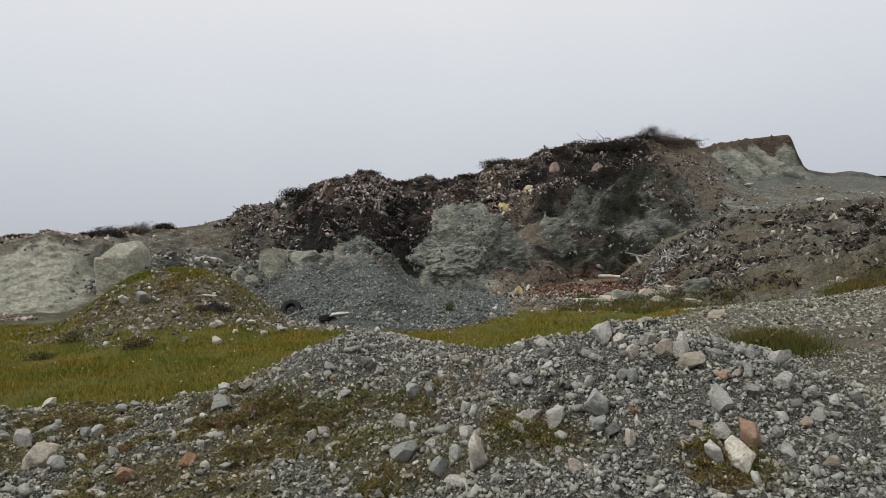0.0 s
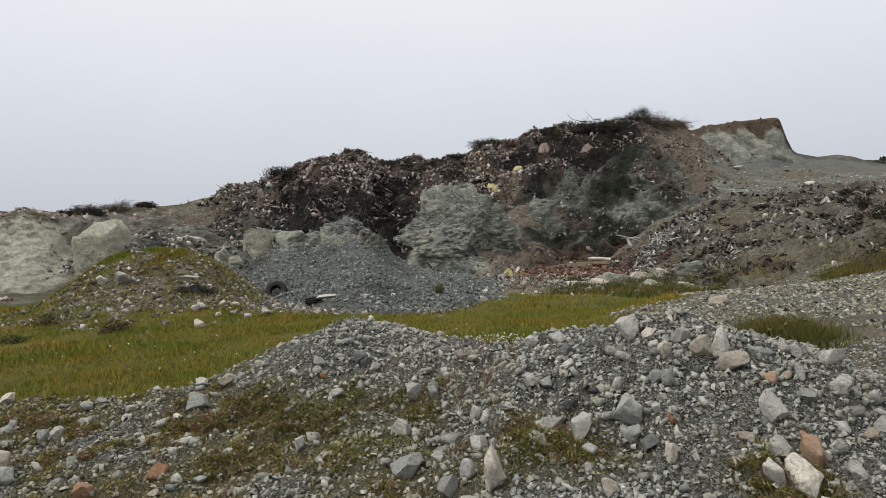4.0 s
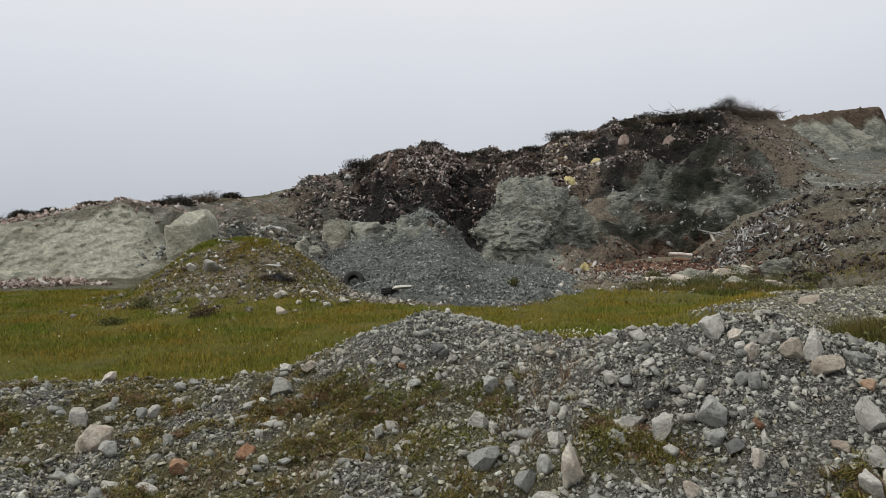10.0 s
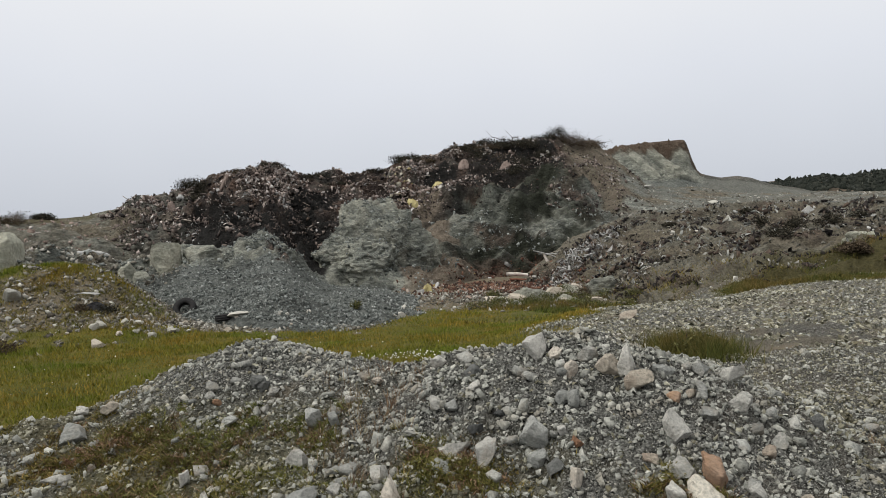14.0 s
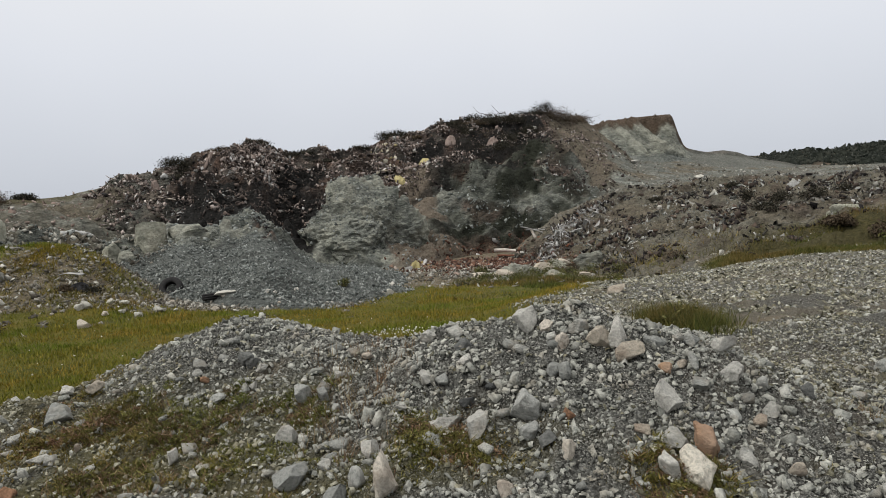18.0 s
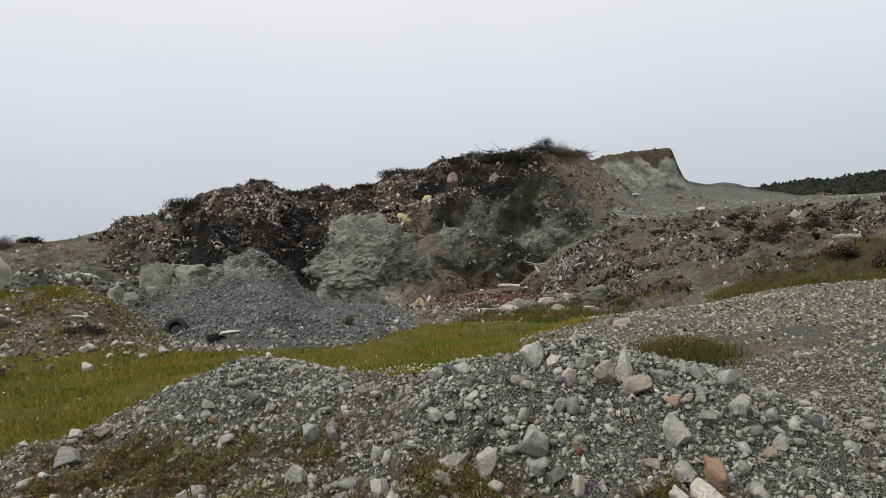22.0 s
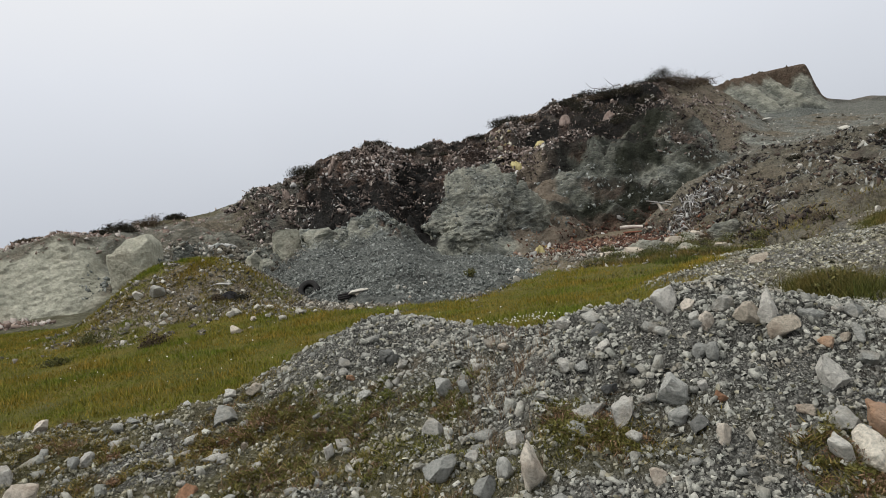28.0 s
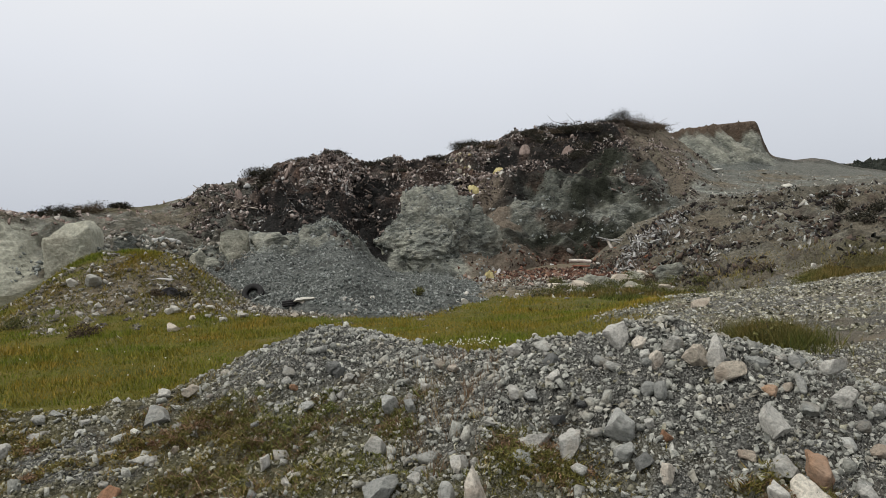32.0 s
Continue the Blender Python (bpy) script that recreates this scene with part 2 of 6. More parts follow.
def ramp(n, l, fac, stops):
    t = n.new("ShaderNodeValToRGB")
    e = t.color_ramp.elements
    e[0].position, e[0].color = stops[0][0], (*stops[0][1], 1)
    e[1].position, e[1].color = stops[-1][0], (*stops[-1][1], 1)
    for p, c in stops[1:-1]:
        e.new(p).color = (*c, 1)
    l.new(fac, t.inputs[0])
    return t.outputs[0]


def mixed(n, l, fac, a, b, kind="MIX"):
    t = n.new("ShaderNodeMix")
    t.data_type, t.blend_type = "RGBA", kind
    for slot, v in ((0, fac), (6, a), (7, b)):
        if isinstance(v, (int, float)):
            t.inputs[slot].default_value = v
        elif isinstance(v, tuple):
            t.inputs[slot].default_value = (*v, 1)
        else:
            l.new(v, t.inputs[slot])
    return t.outputs[2]


def math_node(n, l, op, a, b=None):
    t = n.new("ShaderNodeMath")
    t.operation = op
    for slot, v in ((0, a), (1, b)):
        if isinstance(v, (int, float)):
            t.inputs[slot].default_value = v
        elif v is not None:
            l.new(v, t.inputs[slot])
    return t.outputs[0]


def bumped(n, l, b, height, strength, distance):
    t = n.new("ShaderNodeBump")
    t.inputs["Strength"].default_value, t.inputs["Distance"].default_value = strength, distance
    l.new(height, t.inputs["Height"])
    l.new(t.outputs[0], b.inputs["Normal"])


def geo(n, out):
    return n.new("ShaderNodeNewGeometry").outputs[out]


def stone_mat(name, dark, mid, light, scale=3.0, per="island", stain=None, spread=0.75):
    """Broken stone: each piece its own tone, grain and veins on it."""
    m, n, l, b = material(name, 0.92)
    co = geo(n, "Position")
    if per == "island":
        rnd = geo(n, "Random Per Island")
    else:
        rnd = n.new("ShaderNodeObjectInfo").outputs["Random"]
    base = ramp(n, l, rnd, [(0.0, dark), (0.5, mid), (0.9, light), (1.0, tuple(min(0.65, 1.3 * c) for c in light))])
    grain = tex_noise(n, l, co, scale * 12, 6, 0.7)
    tone = ramp(n, l, grain, [(0.3, (0.4, 0.45, 0.45)), (0.5, (0.95, 0.95, 0.95)), (0.72, (1.35, 1.35, 1.35))])
    col = mixed(n, l, spread, base, tone, "MULTIPLY")
    patch = tex_noise(n, l, co, scale, 4)
    if stain:
        f = ramp(n, l, patch, [(0.52, (0, 0, 0)), (0.68, (1, 1, 1))])
        col = mixed(n, l, math_node(n, l, "MULTIPLY", f, 0.6), col, stain)
    l.new(col, b.inputs["Base Color"])
    bumped(n, l, b, grain, 0.9, 0.03)
    return m


m_gravel = stone_mat("grey_gravel", (0.238, 0.24, 0.213), (0.38, 0.382, 0.341), (0.46, 0.457, 0.408), 3, stain=(0.31, 0.272, 0.21))
m_dirty = stone_mat("dirt_covered_gravel", (0.10, 0.096, 0.066), (0.23, 0.219, 0.16), (0.40, 0.385, 0.30), 3, stain=(0.19, 0.16, 0.088))
m_scree = stone_mat("blue_grey_scree", (0.085, 0.092, 0.086), (0.19, 0.205, 0.192), (0.30, 0.315, 0.295), 0.8, stain=(0.10, 0.112, 0.108))
m_pale = stone_mat("pale_stone", (0.33, 0.325, 0.295), (0.41, 0.40, 0.365), (0.50, 0.485, 0.44), 4, "object", (0.25, 0.21, 0.155))
m_tan = stone_mat("tan_stone", (0.36, 0.32, 0.26), (0.45, 0.40, 0.33), (0.52, 0.47, 0.40), 4, "object", (0.20, 0.145, 0.105))
m_grey = stone_mat("grey_stone", (0.22, 0.224, 0.208), (0.30, 0.304, 0.283), (0.38, 0.382, 0.355), 4, "object", (0.25, 0.225, 0.18))
m_dark = stone_mat("dark_stone", (0.07, 0.072, 0.07), (0.11, 0.112, 0.108), (0.16, 0.162, 0.152), 4, "object")
m_rust = stone_mat("rusty_stone", (0.23, 0.125, 0.075), (0.31, 0.18, 0.11), (0.38, 0.25, 0.16), 4, "object", (0.32, 0.24, 0.18))
m_white = stone_mat("white_stone", (0.40, 0.385, 0.34), (0.48, 0.46, 0.41), (0.57, 0.55, 0.49), 4, "object")


def n_vec(n, l, co, scale):
    t = n.new("ShaderNodeTexNoise")
    t.inputs["Scale"].default_value = scale
    l.new(co, t.inputs["Vector"])
    return t.outputs["Color"]


def ground_mat():
    """Meadow soil, gravel and dry litter, blended by the ground's own cover map (red: gravel, green: dry, blue: bare dirt)."""
    m, n, l, b = material("open_ground", 0.95)
    co = geo(n, "Position")
    at = n.new("ShaderNodeVertexColor")
    at.layer_name = "cover"
    sep = n.new("ShaderNodeSeparateColor")
    l.new(at.outputs[0], sep.inputs[0])
    big, fine = tex_noise(n, l, co, 0.55, 5), tex_noise(n, l, co, 14, 6, 0.7)
    grass = ramp(n, l, big, [(0.3, (0.08, 0.088, 0.013)), (0.5, (0.135, 0.128, 0.022)), (0.7, (0.18, 0.142, 0.034))])
    grass = mixed(n, l, 0.85, grass, ramp(n, l, tex_noise(n, l, co, 30, 5, 0.75), [(0.32, (0.3, 0.3, 0.3)), (0.68, (1.6, 1.6, 1.5))]), "MULTIPLY")
    cells, heights = [], []
    warp = mixed(n, l, 0.03, co, n_vec(n, l, co, 9), "ADD")
    for size in (45, 100):
        v = n.new("ShaderNodeTexVoronoi")
        v.inputs["Scale"].default_value = size
        l.new(warp, v.inputs["Vector"])
        sepc = n.new("ShaderNodeSeparateColor")
        l.new(v.outputs["Color"], sepc.inputs[0])
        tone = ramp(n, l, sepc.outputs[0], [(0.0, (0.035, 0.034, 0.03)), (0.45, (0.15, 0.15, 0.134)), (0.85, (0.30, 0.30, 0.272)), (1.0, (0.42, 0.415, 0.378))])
        # shade of the gaps between pebbles painted in: each cell darkens towards its edge
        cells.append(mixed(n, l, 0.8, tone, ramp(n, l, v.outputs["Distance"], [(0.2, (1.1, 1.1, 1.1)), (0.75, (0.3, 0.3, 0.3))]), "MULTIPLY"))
        heights.append(v.outputs["Distance"])
    grit = mixed(n, l, ramp(n, l, tex_noise(n, l, co, 2.2, 4), [(0.42, (0, 0, 0)), (0.58, (1, 1, 1))]), cells[0], cells[1])
    grit = mixed(n, l, ramp(n, l, tex_noise(n, l, co, 0.9, 5), [(0.52, (0, 0, 0)), (0.72, (0.45, 0.45, 0.45))]), grit, (0.17, 0.14, 0.105))
    dirt = ramp(n, l, tex_noise(n, l, co, 3, 6), [(0.3, (0.12, 0.099, 0.070)), (0.7, (0.27, 0.228, 0.165))])
    col = mixed(n, l, sep.outputs[0], grass, grit)
    col = mixed(n, l, math_node(n, l, "MULTIPLY", sep.outputs[1], 0.85), col, ramp(n, l, fine, [(0.3, (0.062, 0.058, 0.022)), (0.7, (0.165, 0.148, 0.066))]))
    col = mixed(n, l, sep.outputs[2], col, dirt)
    l.new(col, b.inputs["Base Color"])
    rise = math_node(n, l, "SUBTRACT", fine, math_node(n, l, "ADD", heights[0], math_node(n, l, "MULTIPLY", heights[1], 0.5)))
    bumped(n, l, b, rise, 1.0, 0.05)
    return m


def quarry_mat():
    """Cut rock with tipped waste on it, blended by the slope's own strata maps."""
    m, n, l, b = material("quarry_slope", 0.95)
    co = geo(n, "Position")
    maps = []
    for key in ("strata", "tipped", "growth"):
        at = n.new("ShaderNodeVertexColor")
        at.layer_name = key
        sep = n.new("ShaderNodeSeparateColor")
        l.new(at.outputs[0], sep.inputs[0])
        maps.append(sep.outputs)
    big, mid, fine = tex_noise(n, l, co, 0.35, 5), tex_noise(n, l, co, 1.6, 6, 0.65), tex_noise(n, l, co, 7, 6, 0.7)
    tiny = tex_noise(n, l, co, 22, 4, 0.75)
    flat = n.new("ShaderNodeMapping")
    flat.inputs["Rotation"].default_value = (0.12, 0.16, 0.0)
    flat.inputs["Scale"].default_value = (1.0, 1.0, 2.4)
    l.new(mixed(n, l, 0.22, co, n_vec(n, l, co, 1.1), "ADD"), flat.inputs["Vector"])
    flakes, rises = [], []
    for size in (1.7, 5.5):
        v = n.new("ShaderNodeTexVoronoi")
        v.inputs["Scale"].default_value = size
        l.new(flat.outputs[0], v.inputs["Vector"])
        sepc = n.new("ShaderNodeSeparateColor")
        l.new(v.outputs["Color"], sepc.inputs[0])
        flakes.append(sepc.outputs[0])
        rises.append(math_node(n, l, "SUBTRACT", sepc.outputs[1], math_node(n, l, "MULTIPLY", v.outputs["Distance"], 0.8)))
    rock = ramp(n, l, big, [(0.3, (0.145, 0.154, 0.137)), (0.5, (0.222, 0.234, 0.208)), (0.68, (0.315, 0.325, 0.286))])
    for cell in flakes:
        rock = mixed(n, l, 0.8, rock, ramp(n, l, cell, [(0.0, (0.55, 0.56, 0.56)), (0.5, (0.95, 0.95, 0.95)), (1.0, (1.35, 1.34, 1.3))]), "MULTIPLY")
    rock = mixed(n, l, 0.45, rock, ramp(n, l, fine, [(0.32, (0.5, 0.5, 0.5)), (0.5, (0.95, 0.95, 0.95)), (0.68, (1.35, 1.35, 1.35))]), "MULTIPLY")
    rock = mixed(n, l, 0.6, rock, ramp(n, l, tiny, [(0.35, (0.55, 0.55, 0.55)), (0.65, (1.3, 1.3, 1.3))]), "MULTIPLY")
    rock = mixed(n, l, ramp(n, l, mid, [(0.55, (0, 0, 0)), (0.72, (0.45, 0.45, 0.45))]), rock, (0.20, 0.175, 0.135))
    pale = ramp(n, l, mid, [(0.25, (0.33, 0.332, 0.268)), (0.5, (0.50, 0.497, 0.405)), (0.75, (0.62, 0.608, 0.505))])
    pale = mixed(n, l, ramp(n, l, big, [(0.5, (0, 0, 0)), (0.64, (0.45, 0.45, 0.45))]), pale, (0.30, 0.265, 0.20))
    pale = mixed(n, l, 0.75, pale, ramp(n, l, fine, [(0.32, (0.5, 0.5, 0.5)), (0.68, (1.3, 1.3, 1.3))]), "MULTIPLY")
    dark = ramp(n, l, fine, [(0.3, (0.024, 0.020, 0.018)), (0.55, (0.075, 0.060, 0.052)), (0.8, (0.20, 0.155, 0.13))])
    dark = mixed(n, l, 0.9, dark, ramp(n, l, big, [(0.40, (0.42, 0.42, 0.43)), (0.5, (1.0, 0.95, 0.93)), (0.62, (2.1, 1.75, 1.55))]), "MULTIPLY")
    soil = ramp(n, l, mid, [(0.25, (0.072, 0.063, 0.047)), (0.5, (0.165, 0.144, 0.106)), (0.75, (0.265, 0.234, 0.178))])
    soil = mixed(n, l, 0.75, soil, ramp(n, l, fine, [(0.32, (0.4, 0.4, 0.4)), (0.68, (1.4, 1.4, 1.4))]), "MULTIPLY")
    soil = mixed(n, l, 0.6, soil, ramp(n, l, tiny, [(0.35, (0.5, 0.5, 0.5)), (0.65, (1.3, 1.3, 1.3))]), "MULTIPLY")
    ash = ramp(n, l, fine, [(0.3, (0.03, 0.018, 0.014)), (0.55, (0.105, 0.055, 0.037)), (0.8, (0.24, 0.15, 0.10))])
    grit = ramp(n, l, fine, [(0.3, (0.04, 0.044, 0.041)), (0.5, (0.13, 0.14, 0.13)), (0.72, (0.28, 0.29, 0.265))])
    turf = ramp(n, l, fine, [(0.3, (0.045, 0.042, 0.018)), (0.7, (0.12, 0.105, 0.045))])
    col = mixed(n, l, maps[0][2], rock, pale)
    col = mixed(n, l, maps[1][1], col, grit)
    col = mixed(n, l, maps[0][1], col, soil)
    col = mixed(n, l, maps[0][0], col, dark)
    col = mixed(n, l, maps[1][0], col, ash)
    col = mixed(n, l, maps[1][2], col, turf)
    # near-black tone, laid by the red channel of the growth map
    near_black = ramp(n, l, fine, [(0.3, (0.008, 0.008, 0.008)), (0.6, (0.024, 0.023, 0.021)), (0.8, (0.07, 0.062, 0.055))])
    moss = ramp(n, l, fine, [(0.3, (0.016, 0.018, 0.013)), (0.6, (0.042, 0.046, 0.033)), (0.8, (0.09, 0.09, 0.068))])
    clay = ramp(n, l, fine, [(0.3, (0.12, 0.10, 0.077)), (0.5, (0.19, 0.158, 0.122)), (0.75, (0.29, 0.25, 0.20))])
    col = mixed(n, l, maps[2][1], col, clay)
    col = mixed(n, l, maps[2][2], col, moss)
    col = mixed(n, l, maps[2][0], col, near_black)
    l.new(col, b.inputs["Base Color"])
    high = math_node(n, l, "ADD", math_node(n, l, "MULTIPLY", fine, 0.9), math_node(n, l, "MULTIPLY", tiny, 0.5))
    broken = math_node(n, l, "SUBTRACT", 1.0, math_node(n, l, "MULTIPLY", maps[0][2], 0.85))
    steps = math_node(n, l, "ADD", math_node(n, l, "MULTIPLY", rises[0], 0.9), math_node(n, l, "MULTIPLY", rises[1], 0.45))
    high = math_node(n, l, "ADD", high, math_node(n, l, "MULTIPLY", steps, broken))
    bumped(n, l, b, high, 1.0, 0.2)
    return m


def plain_mat(name, a, c, scale=6, rough=0.8, bump=0.3, per=True):
    m, n, l, b = material(name, rough)
    co = geo(n, "Position")
    f = tex_noise(n, l, co, scale, 5)
    col = ramp(n, l, f, [(0.3, a), (0.7, c)])
    if per:
        col = mixed(n, l, 0.7, col, ramp(n, l, geo(n, "Random Per Island"), [(0, (0.55, 0.55, 0.55)), (1, (1.35, 1.35, 1.35))]), "MULTIPLY")
    l.new(col, b.inputs["Base Color"])
    bumped(n, l, b, f, bump, 0.03)
    return m


def island_mat(name, stops, rough=0.85):
    """Loose pieces, each with its own colour from the ramp."""
    m, n, l, b = material(name, rough)
    col = ramp(n, l, geo(n, "Random Per Island"), stops)
    f = tex_noise(n, l, geo(n, "Position"), 5, 5)
    col = mixed(n, l, 0.6, col, ramp(n, l, f, [(0.3, (0.5, 0.5, 0.5)), (0.7, (1.2, 1.2, 1.2))]), "MULTIPLY")
    l.new(col, b.inputs["Base Color"])
    return m


m_ground, m_quarry = ground_mat(), quarry_mat()

# ---- the ground: one sheet to the horizon ----
def cover_map(x, y):
    """What covers the open ground: gravel, dry litter, bare dirt."""
    n1, n2 = fbm(x * 0.7, y * 0.7, 0, 4, 3), fbm(x * 1.7, y * 1.7, 5, 4, 9)
    bank = 1 - sstep(8.5, 9.9, y + 0.9 * lip(x) + 0.12 * np.clip(x, -4, 4) + 0.4 * n1)
    slope = sstep(4, 6, x + 0.5 * n1) * (1 - sstep(-1, 1.5, (y - 12) * 0.75 - (x - 4) + 1.2 * n1))
    gravel = np.maximum(bank, slope)
    patch = np.exp(-(((x - 6.35) / 0.42) ** 2 + ((y - 10.1) / 0.85) ** 2) * 1.2)
    along = np.clip(((x - 17.2) * 4 + (y - 23.2) * -4) / 32, 0, 1.6)
    strip = np.exp(-(((x - 17.2 - 4 * along) ** 2 + (y - 23.2 + 4 * along) ** 2) / 2.0))
    green = np.clip(sstep(0.25, 0.6, patch + 0.2 * n2) + sstep(0.3, 0.6, strip + 0.15 * n2), 0, 1)
    gravel = gravel * (1 - green)
    weeds = sstep(-0.1, 0.5, n1 + 0.5 * n2 + 0.62 * sstep(0.9, -0.9, x) - 0.2 * sstep(0.8, 2.2, x))
    peaks = hill(x, y, -0.15, 7.0, 1.0, 0.9, 1) + hill(x, y, 2.4, 5.1, 1.2, 1.0, 1)
    weeds = weeds * bank * sstep(9.2, 7.5, y + 0.6 * lip(x)) * (1 - np.clip(peaks * 1.6, 0, 1))
    knoll = np.exp(-(((x + 8.0) / 4.6) ** 2 + ((y - 25.6) / 2.6) ** 2))
    dirt = np.clip(sstep(0.25, 0.6, knoll + 0.35 * n2) * 0.95, 0, 1) + 0.95 * sstep(23.3, 24.3, y + 0.7 * n1 + 0.12 * np.clip(x + 3, -4, 12)) * sstep(-8.5, -6.5, x + n1) * (1 - slope) * (1 - 0.8 * sstep(1.5, 4, x))
    dirt = np.maximum(dirt, 0.95 * sstep(27.5, 29.5, y + 0.8 * n1) * sstep(2, 4, x))
    dirt = np.clip(dirt + (0.12 + 0.4 * sstep(-0.1, 0.6, n1 + 0.4 * n2)) * slope * sstep(4.5, 7.5, x), 0, 1)
    return np.stack([gravel, weeds, dirt], -1), green


def axis_steps(lo, hi, step, far):
    inner = np.arange(lo, hi + step / 2, step)
    out = [hi]
    d = step
    while out[-1] < far:
        d *= 1.35
        out.append(out[-1] + d)
    low = [lo]
    d = step
    while low[-1] > -far:
        d *= 1.35
        low.append(low[-1] - d)
    return np.concatenate([low[:0:-1], inner, out[1:]])


gx, gy = axis_steps(-34, 34, 0.42, 3000), axis_steps(-6, 40, 0.42, 3000)
X, Y = np.meshgrid(gx, gy)
inside = sstep(-9, -8, X) * sstep(11, 10, X) * sstep(0.4, 1.2, Y) * sstep(12, 11, Y)
Z = land(X, Y) + 0.012 * fbm(X * 0.6, Y * 0.6, 1, 4, 5) * (np.hypot(X, Y) < 120) - 0.16 * inside
cover, _ = cover_map(X, Y)
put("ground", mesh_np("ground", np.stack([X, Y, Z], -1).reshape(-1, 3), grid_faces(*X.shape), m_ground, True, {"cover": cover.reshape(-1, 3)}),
    label="rough meadow and stony ground of an old quarry", category="ground", kind="structure")


def bank_height(x, y):
    edge = sstep(-9, -8.2, x) * sstep(11, 10.2, x) * sstep(0.5, 1.0, y) * sstep(12, 11.2, y)
    lumps = 0.065 * fbm(x * 1.4, y * 1.4, 2, 4, 21) + 0.03 * fbm(x * 6, y * 6, 2, 3, 33, True) + 0.022 * blocks(x * 5.5, y * 5.5, 0.5, 35) + 0.01 * blocks(x * 13, y * 13, 0.5, 37)
    return land(x, y) + lumps - 0.25 * (1 - edge)


X, Y = np.meshgrid(np.arange(-9, 11.01, 0.06), np.arange(0.5, 12.01, 0.06))
cover, _ = cover_map(X, Y)
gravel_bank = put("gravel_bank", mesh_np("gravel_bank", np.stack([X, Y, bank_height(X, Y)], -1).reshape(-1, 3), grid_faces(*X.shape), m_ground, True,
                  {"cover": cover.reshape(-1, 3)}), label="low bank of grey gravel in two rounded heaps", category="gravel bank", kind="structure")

# ---- the quarry slope, built between break lines: (bearing in degrees, distance, height) ----
FOOT = [(-46, 37.5, -0.3), (-35.2, 36, -0.25), (-29.9, 35, -0.3), (-23.9, 32, -0.3), (-17.5, 31.5, -0.5), (-10.6, 29.1, -0.55), (-5.8, 26.4, -0.4), (-0.1, 23.0, -0.4),
        (3.8, 22.2, -0.36), (7.4, 22.0, -0.36), (9.6, 26.0, -0.5), (11.5, 31, -1.0), (14.4, 36.1, -1.27), (19.6, 40.1, -1.2), (21.2, 42.3, -1.25), (25.7, 45.3, -0.23), (34.8, 50.3, 3.0), (42.8, 54.3, 3.6), (56, 60, 3.6)]
FACE = [(-46, 39, 0.0), (-35.2, 37.5, 0.0), (-24.4, 36.5, -0.1), (-19.6, 36, 0.72), (-16, 38, 1.29), (-12.4, 37.1, 0.94), (-9.6, 36.1, 1.1), (-5.8, 34.8, 1.2), (-3.2, 36.0, 1.85), (-1.4, 36.1, 1.6), (0.3, 36.5, 0.5),
        (1.9, 37.1, -0.1), (6.1, 38.6, -0.48), (9.9, 40.1, -0.83), (11.2, 42.1, -0.81), (15.3, 46.1, -0.9), (19.6, 49.1, -0.94), (21.3, 50.3, -0.42), (25.9, 53.3, 2.3), (28.2, 56.3, 3.54),
        (34.8, 66.3, 4.58), (42.8, 75.3, 4.85), (56, 82, 4.75)]
BENCH = [(-46, 41, 2.3), (-39.8, 40, 2.3), (-35, 39.5, 2.6), (-30.7, 40, 3.25), (-26.5, 40, 3.85), (-23.7, 41, 3.2), (-19.6, 43, 2.39), (-16, 44, 2.05), (-12.4, 44.6, 1.67), (-9.6, 45.1, 1.59), (-6.2, 41.1, 1.9),
         (-2.4, 41.1, 2.5), (-0.8, 45.1, 0.6), (1.9, 47.1, 1.3), (6.2, 49.1, 1.98), (10.4, 51.1, 2.62), (15.3, 54.1, 4.82), (19.6, 57.1, 5.57), (21.6, 58.3, 6.06), (23.6, 58.3, 5.71), (25.9, 60.3, 4.3),
         (28.2, 64.3, 4.58), (34.8, 76.3, 5.27), (42.8, 85.3, 5.38), (56, 92, 5.31)]
CREST = [(-46, 48, 2.85), (-35, 47, 2.85), (-30.8, 46, 3.39), (-26.5, 45, 4.06), (-23.7, 48, 3.67), (-19.5, 53, 4.19), (-16, 54, 4.33), (-11.8, 56.1, 5.74), (-8, 57.1, 6.5), (-5.6, 58.1, 7.4),
         (-1.3, 60.1, 8.4), (1, 60.1, 7.66), (6.2, 62.1, 8.31), (10, 65.1, 10.09), (13.1, 68.1, 10.89), (17.5, 71.1, 11.36), (21.2, 75.1, 12.18), (24.3, 80.3, 12.4), (26.1, 80.3, 10.8), (28.7, 78.3, 6.97),
         (32.7, 90.3, 7.3), (36.9, 110.3, 7.6), (42.8, 120.3, 6.89), (56, 122, 6.49)]


def by_bearing(line, az, soften=0.35):
    a, r, z = np.array(line).T
    k = max(1, int(soften / (az[1] - az[0])))
    out = []
    for v in (r, z):
        s = np.interp(az, a, v)
        s = np.convolve(np.pad(s, k, mode="edge"), np.ones(2 * k + 1) / (2 * k + 1), "valid")
        out.append(s)
    return out


